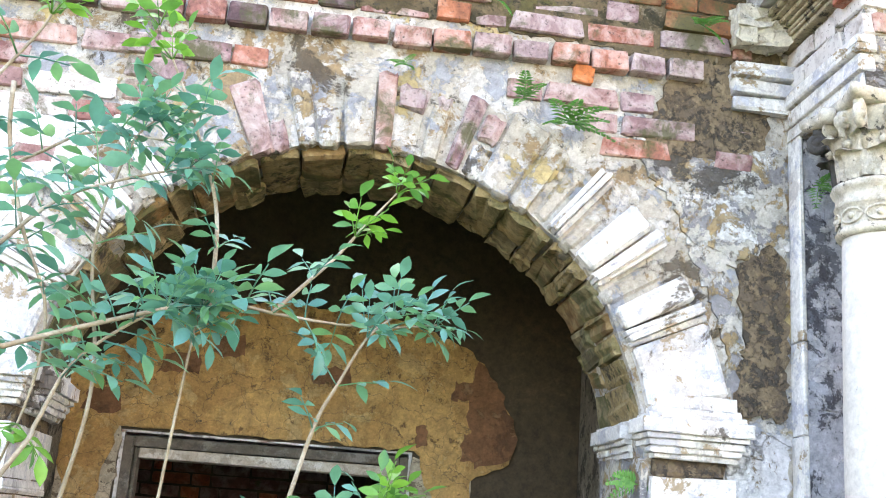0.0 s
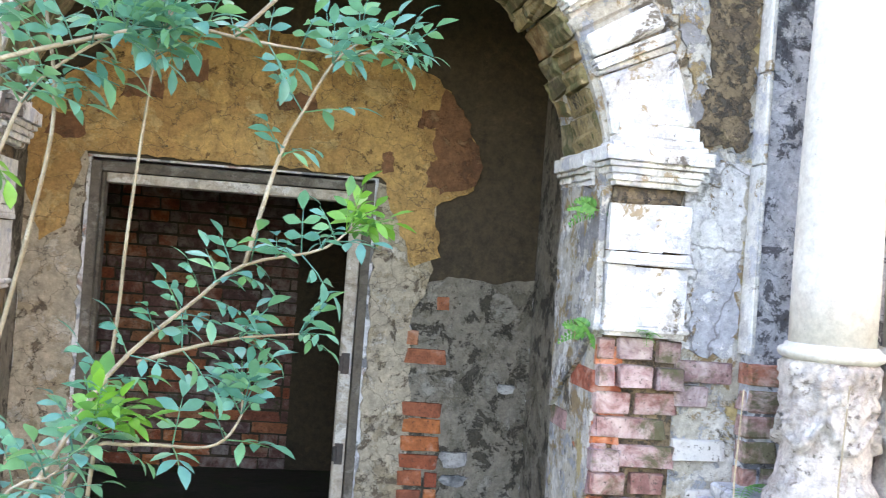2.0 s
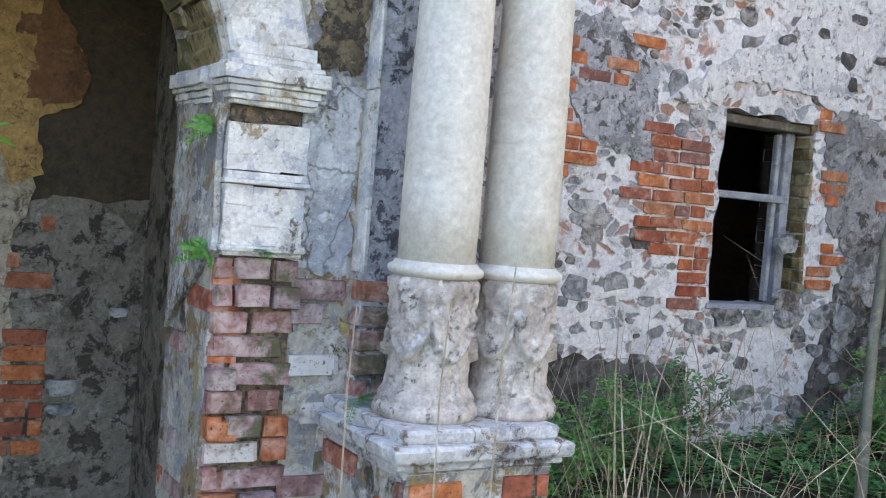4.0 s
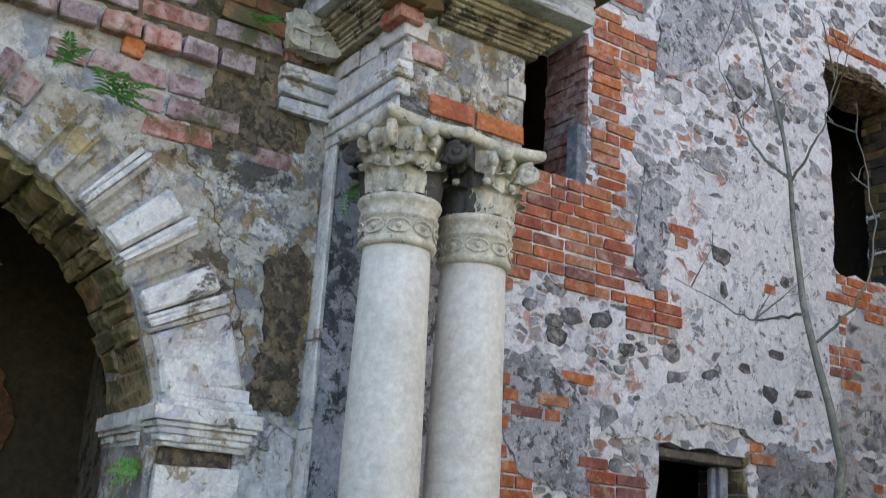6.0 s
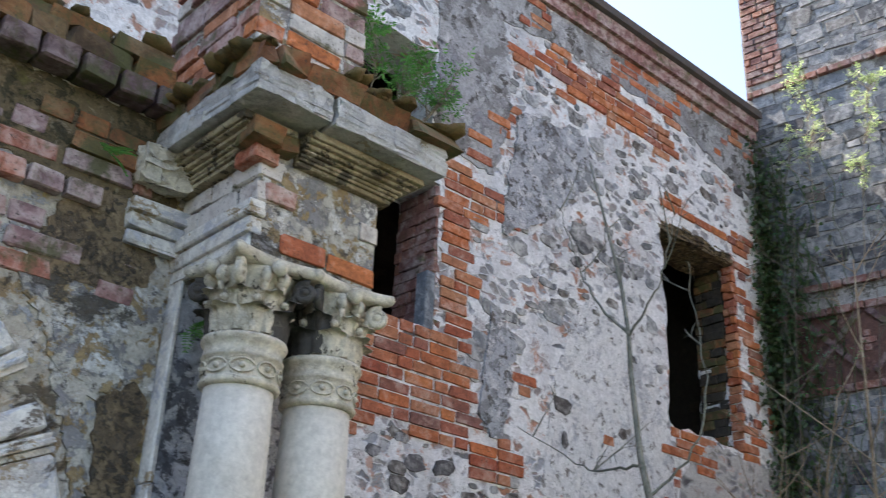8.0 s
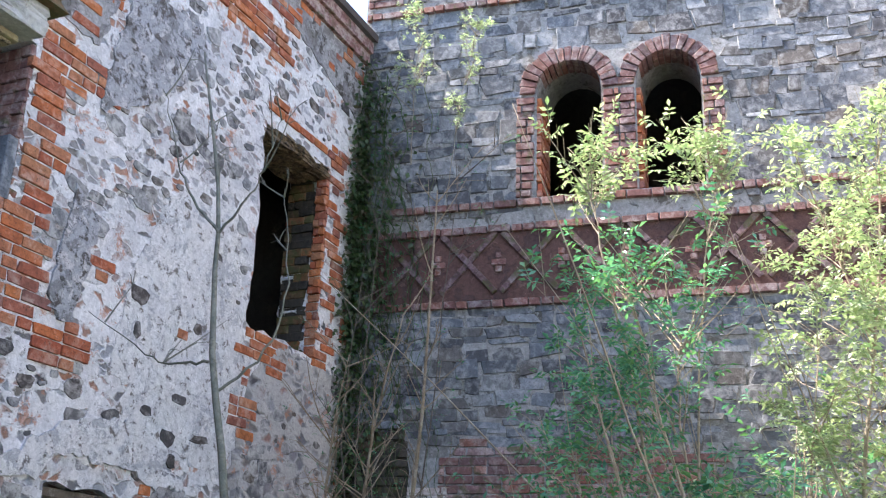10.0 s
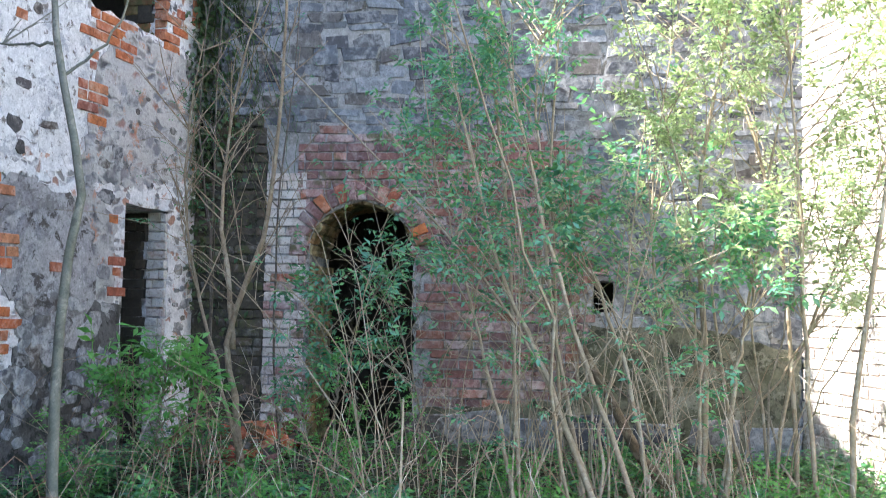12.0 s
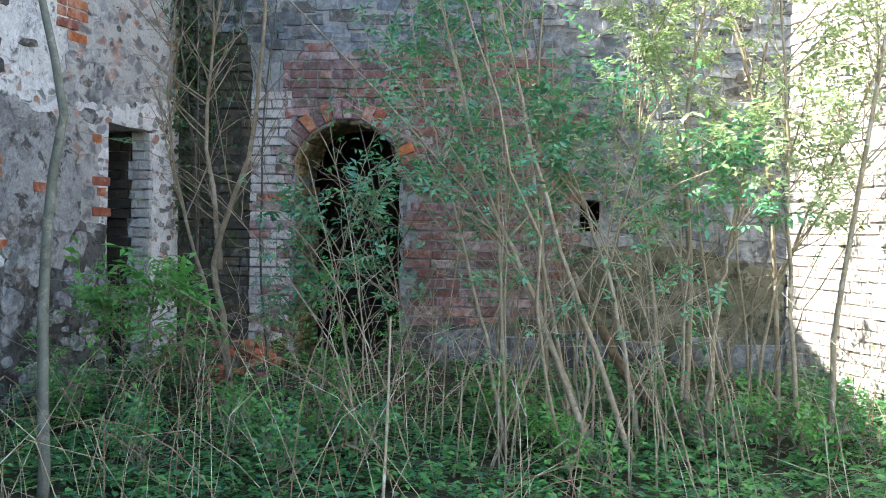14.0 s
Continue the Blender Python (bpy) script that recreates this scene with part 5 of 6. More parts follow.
part("damp_render", slab(STONE, rough_line([(2.2, 0.2), (5.5, 0.2), (5.5, 1.3), (4.6, 1.5), (3.75, 1.5), (3.55, 0.85), (2.2, 0.72)], 0.08, 0.02, rng), [], 0.038, -0.01), M_MOSSBAND, wall_tower)
# brick bands, frieze with crossing bars and stepped crosses
bm = bmesh.new()
box(bm, (0, 0, 0), (1, 1, 1))
for vtx in bm.verts:
    vtx.co = STONE.at(0.25 + vtx.co.x * 5.2, 4.66 + vtx.co.z * 0.72, -0.01 + vtx.co.y * 0.018)
bmesh.ops.recalc_face_normals(bm, faces=bm.faces[:])
part("frieze_field", bm, patchy("frieze_plaster", [(0.13, 0.065, 0.055), (0.09, 0.05, 0.047), (0.19, 0.11, 0.09)], 3.0, (0.5, 0.35), 0.6), wall_tower)
pieces = []
for v0, v1 in ((4.57, 4.74), (5.34, 5.51), (5.60, 5.69), (7.98, 8.15)):
    pieces += courses(B_DARK, STONE, 0.05 if v0 < 7 else 0.0, 5.45, v0, v1, lambda u, v: True, int(v0 * 10), front=0.05, depth=0.1, long=0.24, pitch=0.085, headers=0.6)
for k in range(8):
    c = 0.62 + 0.62 * k
    for s_ in (-1, 1):
        for i in range(3):
            q = (i - 1) * 0.26
            pieces.append(piece(B_DENT, STONE, c + s_ * q * 0.72, 5.04 + q * 0.80, 0.27, 0.058, 0.042 if s_ < 0 else 0.036, 0.06, r, -s_ * math.atan2(0.80, 0.72)))
    for i, w in enumerate((0.06, 0.15, 0.06)):
        pieces.append(piece(B_DARK, STONE, c + 0.31, 4.97 + 0.07 * i, w, 0.062, 0.024, 0.05, r))
set_pieces("brick", wall_tower, pieces, (8.9, 3.0, 5.0))
# brick arches of the tower's openings, corner bricks
for c, r0, r1, a0, a1, n, mat in (((1.625, 2.10), 0.52, 0.68, 0, 180, 19, None), ((2.25, 6.85), 0.345, 0.52, 0, 180, 17, M_BRICK_D), ((3.245, 6.85), 0.33, 0.50, 0, 180, 17, M_BRICK_D), ((2.60, 8.62), 0.37, 0.54, 0, 360, 24, M_BRICK_D)):
    q = (a1 - a0) / n
    for i in range(n):
        wedge_part("brick", mat or rng.choice((M_BRICK_O, M_BRICK_D, M_BRICK_P, M_BRICK_P)), wall_tower, a0 + i * q + 0.6, a0 + (i + 1) * q - 0.6, r0, r1 + rng.uniform(-0.02, 0.02), 0.035 + rng.uniform(-0.01, 0.01), -0.25, c, STONE)
pieces = []
for u0, u1 in ((1.71, 1.90), (2.60, 2.76), (2.76, 2.92), (3.57, 3.78)):
    pieces += courses(B_DARK, STONE, u0, u1, 5.70, 6.87, lambda u, v: True, int(u0 * 100), front=0.03, depth=0.1, long=0.22)
for u0, top in ((1.90, 6.9), (2.91, 6.9)):
    f = Face(*STONE.at(u0 + 0.02, 0, -0.5).xy, -STONE.n.x * -1, -STONE.n.y * -1)
    pieces += courses(B_ORANGE, f, 0.0, 0.5, 5.70, top, lambda u, v: True, 77, front=0.004, depth=0.05)
pieces += courses(B_DARK, STONE, 0.0, 0.42, 8.15, 10.0, lambda u, v: True, 78, front=0.03, depth=0.1)
set_pieces("brick", wall_tower, pieces, (8.9, 3.0, 6.4))
f = Face(*STONE.at(1.13, 0, -0.68).xy, STONE.n.x, STONE.n.y)
set_pieces("brick", wall_tower, courses(B_SOFF, f, 0.0, 0.66, 0.3, 2.1, lambda u, v: True, 79, front=0.004, depth=0.05, uneven=0.012))
for i in range(14):
    for d0, d1 in ((-0.02, -0.24), (-0.25, -0.46), (-0.47, -0.68)):
        wedge_part("soffit_stone", M_SOFFIT, wall_tower, i * 180 / 14 + 0.5, (i + 1) * 180 / 14 - 0.5, 0.475 + rng.uniform(-0.01, 0.01), 0.53, d0, d1, (1.625, 2.10), STONE, 0.008, 0.008)
# low stone footing and rubble
pieces = []
for i in range(120):
    u = r.triangular(0.05, 1.35, 0.6)
    q = r.uniform(0.08, 1.15)
    p = STONE.at(u, 0.36 + r.uniform(0.0, 0.22) * (1.2 - q), q)
    pieces.append((r.choice(B_MOSS + B_ORANGE + B_GREY), Matrix.Translation(p) @ Euler((r.uniform(-0.5, 0.5), r.uniform(-0.5, 0.5), r.uniform(0, 3))).to_matrix().to_4x4() @ Matrix.Diagonal((0.2, 0.11, 0.07, 1))))
heap = thing("rubble_heap", "heap of fallen mossy bricks at the foot of the tower", "rubble")
set_pieces("brick", heap, pieces)
set_pieces("stone", wall_tower, [piece(S_SLATE, STONE, 2.3 + 0.5 * i, 0.52 + 0.05 * (i % 2), 0.5, 0.34, 0.06, 0.14, r) for i in range(7)])
# sunlit wall bricks
set_pieces("brick", wall_lit, courses(B_WHITE, LIT, 0.0, 3.2, 0.0, 6.6, lambda u, v: True, 81, front=0.012, depth=0.06, pitch=0.09, long=0.28), (8.5, -0.9, 3.5), 200)

# ---------------- plants ----------------
# green leaf tones lightened and blued to include the sky's reflection
M_LEAF = leaf_mat("elder_leaf", [(0.065, 0.215, 0.18), (0.13, 0.35, 0.30), (0.17, 0.37, 0.17), (0.095, 0.285, 0.26)], 0.30)
# elder leaf with the sun's bleaching put into its tones, for lit crowns
M_LEAF_SUN = leaf_mat("sunlit_leaf", [(0.31, 0.39, 0.20), (0.50, 0.55, 0.37), (0.19, 0.29, 0.14)], 0.34)
# its darker, bluer counterpart, coloured for the crowns in shade
M_LEAF_S = leaf_mat("shade_leaf", [(0.065, 0.21, 0.14), (0.12, 0.32, 0.21), (0.16, 0.34, 0.13), (0.085, 0.25, 0.18)], 0.26)
M_HERB = leaf_mat("herb_leaf", [(0.045, 0.16, 0.075), (0.08, 0.25, 0.08), (0.14, 0.35, 0.09), (0.045, 0.16, 0.115)], 0.36)
M_IVY = leaf_mat("ivy_leaf", [(0.035, 0.08, 0.03), (0.06, 0.11, 0.04), (0.09, 0.085, 0.05)], 0.4)
M_FERN = leaf_mat("fern_leaf", [(0.08, 0.27, 0.06), (0.16, 0.39, 0.09), (0.11, 0.32, 0.09)], 0.42)
M_STEM = plain("young_stem", (0.36, 0.29, 0.20), (0.26, 0.195, 0.125), 30.0, 0.7, 0.3, (0.44, 0.38, 0.29), flake=0.0, pits=0.2)
M_BARK = plain("grey_bark", (0.30, 0.25, 0.19), (0.20, 0.165, 0.12), 22.0, 0.85, 0.8, (0.36, 0.32, 0.26))
M_STRAW = plain("dry_straw", (0.46, 0.38, 0.27), (0.34, 0.26, 0.17), 25.0, 0.7, 0.3, (0.60, 0.55, 0.47), flake=0.2, pits=0.0)
M_GREYB = plain("grey_green_bark", (0.20, 0.20, 0.165), (0.14, 0.145, 0.115), 16.0, 0.75, 0.5, (0.28, 0.27, 0.22))
M_TAN = plain("tan_bark", (0.33, 0.25, 0.17), (0.23, 0.165, 0.105), 18.0, 0.8, 0.6, (0.40, 0.33, 0.24))
M_TWIG = plain("dark_twig", (0.12, 0.095, 0.075), (0.08, 0.065, 0.05), 22.0, 0.85, 0.4, (0.17, 0.14, 0.11))


def leaflet(bm, m, length, width, rows=4, bend=0.25):
    grid = []
    for j in range(rows + 1):
        t = j / rows
        w = width * 0.5 * math.sin(math.pi * t ** 1.1) ** 1.05 if j < rows else 0.0
        z = -bend * length * t * t
        if j in (0, rows):
            grid.append([bm.verts.new(m @ Vector((0, length * t, z)))])
        else:
            grid.append([bm.verts.new(m @ Vector((x, length * t, z + (0.22 * w if x else 0)))) for x in (-w, 0, w)])
    for a, b in zip(grid, grid[1:]):
        if len(a) == 1:
            bm.faces.new((a[0], b[1], b[0]))
            bm.faces.new((a[0], b[2], b[1]))
        elif len(b) == 1:
            bm.faces.new((a[0], a[1], b[0]))
            bm.faces.new((a[1], a[2], b[0]))
        else:
            bm.faces.new((a[0], a[1], b[1], b[0]))
            bm.faces.new((a[1], a[2], b[2], b[1]))


def compound(bm, m, size, r, n=5, rows=4):
    """A leaf of five leaflets on one stalk, along +y."""
    tube(bm, [m @ Vector((0, 0, 0)), m @ Vector((0, size * 0.5, 0.02 * size)), m @ Vector((0, size, -0.05 * size))], 0.02 * size, 0.012 * size, 4)
    spots = [(1.0, 0), (0.72, 62), (0.72, -62), (0.40, 72), (0.40, -72)][:n]
    for t, a in spots:
        k = size * (0.62 if a == 0 else r.uniform(0.46, 0.58))
        leaflet(bm, m @ Matrix.Translation((0, size * t, 0)) @ Matrix.Rotation(radians(-a + r.uniform(-10, 10)), 4, "Z") @ Matrix.Rotation(radians(r.uniform(-30, 15)), 4, "X"), k, k * r.uniform(0.38, 0.52), rows, r.uniform(0.1, 0.5))


def leaf_kinds(mat, n, seed):
    r = random.Random(seed)
    out = []
    for i in range(n):
        bm = bmesh.new()
        compound(bm, Matrix(), 1.0, r)
        me = bpy.data.meshes.new("leaf")
        bm.to_mesh(me)
        bm.free()
        me.materials.append(mat)
        me.polygons.foreach_set("use_smooth", [True] * len(me.polygons))
        out.append(me)
    return out


def aim(p, way, roll):
    """A frame at p whose y runs along way."""
    y = Vector(way).normalized()
    x = y.cross(Vector((0, 0, 1)))
    x = x.normalized() if x.length > 0.05 else Vector((1, 0, 0))
    z = x.cross(y)
    return Matrix.Translation(p) @ Matrix((x, y, z)).transposed().to_4x4() @ Matrix.Rotation(roll, 4, "Y")


def along(pts, t):
    pts = [Vector(p) for p in pts]
    k = min(int(t * (len(pts) - 1)), len(pts) - 2)
    f = t * (len(pts) - 1) - k
    a, b = pts[k], pts[k + 1]
    p0, p3 = pts[max(0, k - 1)], pts[min(len(pts) - 1, k + 2)]
    return 0.5 * (2 * a + (b - p0) * f + (2 * p0 - 5 * a + 4 * b - p3) * f * f + (3 * a - p0 - 3 * b + p3) * f ** 3), (b - a).normalized()


def near_shrub():
    """The elder shoots that hang before the porch."""
    r = random.Random(91)
    shrub = thing("elder_shrub", "young elder shoots before the porch, fresh green five-part leaves tinted with sky sheen", "shrub")
    kinds = leaf_kinds(M_LEAF, 6, 92)
    fresh = leaf_kinds(leaf_mat("fresh_tip_leaf", [(0.13, 0.33, 0.05), (0.18, 0.40, 0.06), (0.08, 0.24, 0.07)], 0.3), 4, 93)
    stems = [
        [(-0.75, 1.40, 1.40), (-0.51, 1.45, 1.86), (-0.45, 1.48, 1.95), (-0.39, 1.51, 2.03), (-0.31, 1.54, 2.08), (-0.22, 1.57, 2.12)],
        [(-0.80, 1.35, 1.30), (-0.48, 1.40, 1.76), (-0.41, 1.44, 1.80), (-0.30, 1.48, 1.85), (-0.16, 1.56, 1.91), (-0.07, 1.60, 1.91), (0.03, 1.64, 1.91), (0.12, 1.68, 1.92), (0.20, 1.72, 1.94)],
        [(-0.16, 1.55, 1.89), (-0.17, 1.57, 2.05), (-0.22, 1.59, 2.19), (-0.26, 1.61, 2.28), (-0.31, 1.63, 2.38)],
        [(-0.78, 1.40, -0.02), (-0.70, 1.42, 1.10), (-0.39, 1.45, 1.63), (-0.36, 1.47, 1.70), (-0.33, 1.49, 1.79), (-0.26, 1.51, 1.86), (-0.21, 1.53, 1.89)],
        [(-0.28, 1.62, -0.02), (-0.24, 1.62, 1.10), (-0.21, 1.60, 1.45), (-0.20, 1.58, 1.62), (-0.18, 1.56, 1.85), (-0.17, 1.55, 1.90)],
        [(-0.07, 1.60, 1.91), (-0.03, 1.62, 1.96), (0.02, 1.64, 2.02), (0.06, 1.66, 2.08), (0.11, 1.68, 2.15)],
        [(-0.48, 1.50, 2.20), (-0.47, 1.50, 2.11), (-0.43, 1.50, 1.98), (-0.38, 1.50, 1.87), (-0.38, 1.50, 1.75), (-0.42, 1.50, 1.60)],
        [(-0.60, 1.45, -0.02), (-0.45, 1.45, 0.90), (-0.27, 1.50, 1.28), (-0.20, 1.54, 1.41), (-0.10, 1.56, 1.51), (-0.03, 1.58, 1.57), (0.08, 1.60, 1.60), (0.13, 1.62, 1.64)],
        [(-0.17, 1.55, 1.42), (-0.11, 1.57, 1.44), (-0.03, 1.59, 1.46), (0.06, 1.61, 1.47)],
        [(-0.03, 1.60, 1.57), (0.01, 1.61, 1.74), (0.04, 1.62, 1.81), (0.08, 1.63, 1.89), (0.12, 1.64, 1.93)],
        [(-0.35, 1.50, 1.00), (-0.24, 1.55, 1.27), (-0.17, 1.56, 1.30), (-0.06, 1.57, 1.30), (-0.02, 1.58, 1.34), (-0.02, 1.59, 1.38)],
        [(-0.40, 1.60, 1.30), (-0.34, 1.60, 1.61), (-0.32, 1.60, 1.79), (-0.35, 1.60, 1.99), (-0.32, 1.60, 2.15), (-0.29, 1.60, 2.20)],
        [(-0.70, 1.60, 1.90), (-0.55, 1.60, 2.06), (-0.45, 1.60, 2.13), (-0.38, 1.60, 2.17), (-0.27, 1.60, 2.17)],
        [(-0.75, 1.45, -0.02), (-0.60, 1.45, 0.60), (-0.36, 1.48, 1.18), (-0.26, 1.50, 1.27), (-0.21, 1.52, 1.33)],
        [(-0.62, 1.50, 2.00), (-0.52, 1.50, 2.18), (-0.46, 1.52, 2.30), (-0.44, 1.53, 2.38)],
    ]
    skip = {4: 0.8, 3: 0.6, 1: 0.4, 11: 0.35, 12: 0.4, 7: 0.3, 8: 0.3, 0: 0.25, 13: 0.35}
    leaves = []
    for i, pts in enumerate(stems):
        bm = bmesh.new()
        line = [along(pts, k / 24)[0] for k in range(25)]
        tube(bm, line, 0.0048 if i in (0, 1, 3, 7) else 0.0038, 0.0016, 7)
        part("stem", bm, M_STEM, shrub, smooth=True)
        total = sum((a - b).length for a, b in zip(line, line[1:]))
        n = max(3, int(total / 0.085))
        for k in range(n + 1):
            t = k / n
            if t < skip.get(i, 0.15):
                continue
            p, way = along(pts, min(0.999, t))
            turn_ = r.uniform(0, 3.1)
            tip = k >= n - 1
            for q in range(5 if tip else 2):
                a = turn_ + q * (1.25 if tip else math.pi)
                side_ = way.orthogonal().normalized()
                side_ = Matrix.Rotation(a, 3, way) @ side_
                out = (way * (0.7 if tip else 0.15) + side_ * 0.8 + Vector((0, -0.15, 0.35))).normalized()
                size = r.uniform(0.056, 0.086) * (0.9 if tip else 1) * (0.92 if i in (7, 8, 9, 10) else 1)
                leaves.append((r.choice(fresh if tip and i in (2, 5, 7, 14, 6, 13) else kinds), aim(p, out, r.uniform(-0.5, 0.5)) @ Matrix.Scale(size, 4)))
    r.shuffle(leaves)
    set_pieces("leaf", shrub, leaves, None, 300)


near_shrub()


def bush(label, stems, seed, twigs, leaves, size, mat, spread=0.55, r0=0.018, bare=False, category="shrub", low=0.35, bark=None, group="", side=1.0, clump=0.45):
    """A shrub: stems given as lines, twigs and leaves by chance."""
    r = random.Random(seed)
    b = thing("sapling" if category == "sapling" else "shrub", label, category, group)
    ends = []
    for pts in stems:
        bm = bmesh.new()
        line = [along(pts, k / 16)[0] + Vector([r.uniform(-0.012, 0.012) for _ in range(3)]) for k in range(17)]
        line[0] = Vector(pts[0])
        k0 = r0 * (1.0 if pts is stems[0] else side * r.uniform(0.7, 1.1))
        tube(bm, line, k0, k0 * 0.2, 8)
        part("trunk", bm, bark or M_BARK, b, smooth=True)
        for k in range(twigs):
            t = r.uniform(low, 1.0)
            p, way = along(pts, min(0.999, t))
            d = (Vector((r.uniform(-1, 1), r.uniform(-1, 1), r.uniform(-0.1, 0.9))) + way * 0.5).normalized()
            ln = spread * r.uniform(0.4, 1.2) * (1.15 - 0.5 * t)
            ends.append((p, d, ln))
    bm = bmesh.new()
    spots = []
    for p, d, ln in ends:
        side_ = Vector((r.uniform(-1, 1), r.uniform(-1, 1), r.uniform(-0.2, 1)))
        line = [p + d * ln * t + side_ * ln * 0.25 * t * t for t in (0, 0.25, 0.5, 0.75, 1.0)]
        tube(bm, line, 0.006, 0.0018, 4)
        spots += [(along(line, min(0.999, r.uniform(0.3, 1.0)))[0], d) for _ in range(5)]
        for q in range(2):
            t = r.uniform(0.3, 0.9)
            o, _ = along(line, t)
            e = (d + Vector([r.uniform(-1, 1) for _ in range(3)])).normalized() * ln * r.uniform(0.25, 0.5)
            tube(bm, [o, o + e * 0.5 + Vector((0, 0, 0.02)), o + e], 0.003, 0.0014, 4)
            spots += [(o + e * r.uniform(0.3, 1.0), e) for _ in range(5)]
    tagged(part("twig", bm, bark or M_BARK, b), kind="stuff")
    if leaves:
        bm = bmesh.new()
        spots = r.sample(spots, max(8, int(clump * len(spots))))
        for k in range(leaves):
            p, d = r.choice(spots)
            way = Vector((r.uniform(-1, 1), r.uniform(-1, 1), r.uniform(-0.3, 0.7))) + d.normalized() * 0.4
            compound(bm, aim(p + Vector([r.gauss(0, 0.04) for _ in range(3)]), way, r.uniform(-0.6, 0.6)), size * r.uniform(0.7, 1.3), r, 5 if not bare else 3, 2)
        tagged(part("crown", bm, mat, b), kind="stuff")
    return b


S = "leafy elder shrub with many pale stems, partly in sun"
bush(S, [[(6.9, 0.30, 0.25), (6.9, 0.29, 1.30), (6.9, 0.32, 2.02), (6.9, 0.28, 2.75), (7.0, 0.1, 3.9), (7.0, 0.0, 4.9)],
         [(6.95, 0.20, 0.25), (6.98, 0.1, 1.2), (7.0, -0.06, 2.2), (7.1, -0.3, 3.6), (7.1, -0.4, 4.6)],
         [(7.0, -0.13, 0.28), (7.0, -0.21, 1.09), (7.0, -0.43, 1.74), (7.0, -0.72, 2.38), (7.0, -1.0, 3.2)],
         [(6.8, 0.42, 0.25), (6.75, 0.5, 1.2), (6.8, 0.62, 2.3), (6.9, 0.5, 3.4)]], 101, 28, 1350, 0.094, M_LEAF_SUN, 0.85, 0.024, bark=M_STEM, side=0.8, clump=0.5)
bush(S, [[(6.0, 0.74, 0.25), (6.0, 1.01, 0.92), (6.0, 1.22, 1.41), (6.0, 1.43, 1.87), (6.1, 1.7, 2.8), (6.2, 1.9, 3.6)],
         [(6.0, 0.51, 0.25), (6.0, 0.75, 0.87), (6.0, 0.92, 1.32), (6.0, 1.16, 2.13), (6.1, 1.35, 2.80), (6.3, 1.47, 3.33), (6.3, 1.62, 3.75)],
         [(6.2, 0.9, 0.28), (6.25, 1.15, 1.6), (6.3, 1.28, 2.96), (6.3, 1.24, 3.39)],
         [(6.1, 1.3, 0.28), (6.1, 1.45, 1.0), (6.15, 1.7, 1.9), (6.2, 1.9, 2.5)]], 102, 19, 900, 0.098, M_LEAF_S, 1.1, 0.022, bark=M_STEM, side=0.8, clump=0.45)
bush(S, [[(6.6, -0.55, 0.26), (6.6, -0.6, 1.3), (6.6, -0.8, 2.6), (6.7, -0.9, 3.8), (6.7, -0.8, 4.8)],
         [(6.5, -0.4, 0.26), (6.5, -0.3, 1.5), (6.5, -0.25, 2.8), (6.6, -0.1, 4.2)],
         [(7.4, -0.3, 0.3), (7.4, -0.2, 2.0), (7.5, 0.2, 3.6), (7.5, 0.5, 4.8)]], 103, 30, 1500, 0.094, M_LEAF_SUN, 0.9, 0.021, bark=M_STEM, side=0.8, clump=0.5)
bush("tall sunlit elder tips with leaves coloured pale for the sun", [[(6.35, 1.35, 0.3), (6.35, 1.5, 2.6), (6.3, 1.7, 3.8), (6.3, 1.85, 4.6)], [(6.4, 1.1, 0.3), (6.4, 1.2, 2.6), (6.35, 1.1, 3.8), (6.3, 0.95, 4.5)]],
     113, 14, 300, 0.092, M_LEAF_SUN, 0.75, 0.015, low=0.72, bark=M_STEM, clump=0.4)
bush("leafy elder boughs hanging low in the shade", [[(6.5, 0.55, 0.3), (6.5, 0.7, 1.1), (6.4, 0.9, 1.75), (6.4, 1.05, 2.0)], [(6.6, 0.3, 0.3), (6.55, 0.3, 1.2), (6.5, 0.25, 1.9)], [(6.6, 0.15, 0.3), (6.5, 0.1, 1.2), (6.5, -0.05, 1.8)]],
     112, 10, 300, 0.12, M_LEAF_S, 0.8, 0.02, low=0.6, bark=M_STEM, clump=0.3)
bush("spreading elder shrub with dull green leaves against the tower", [[(7.4, 1.2, 0.34), (7.4, 1.3, 1.2), (7.5, 1.7, 2.2), (7.5, 2.0, 2.9)], [(7.5, 1.0, 0.34), (7.5, 0.8, 1.6), (7.5, 0.6, 2.6)], [(7.3, 2.2, 0.34), (7.3, 2.4, 1.2), (7.3, 2.7, 2.1)]],
     104, 16, 480, 0.10, M_LEAF_S, 1.0, 0.014, clump=0.4)
bush("low bramble bush with arching stems before the tower door", [[(7.2, 2.9, 0.34), (7.1, 2.9, 0.9), (7.0, 2.7, 1.5), (6.9, 2.4, 1.9)], [(7.3, 3.3, 0.34), (7.2, 3.2, 0.9), (7.1, 3.0, 1.3)], [(7.0, 2.5, 0.33), (6.9, 2.8, 1.2), (6.9, 3.1, 1.7)]],
     105, 13, 170, 0.115, M_LEAF_S, 0.42, 0.008, clump=0.3)
bush("bright green nettle-like bush by the side door", [[(6.3, 3.9, 0.3), (6.3, 3.85, 0.9), (6.25, 3.75, 1.25)], [(6.2, 4.1, 0.3), (6.2, 4.1, 0.8), (6.15, 4.1, 1.05)], [(6.4, 3.6, 0.3), (6.35, 3.6, 0.8), (6.3, 3.55, 1.1)]],
     106, 14, 200, 0.14, M_FERN, 0.34, 0.006)
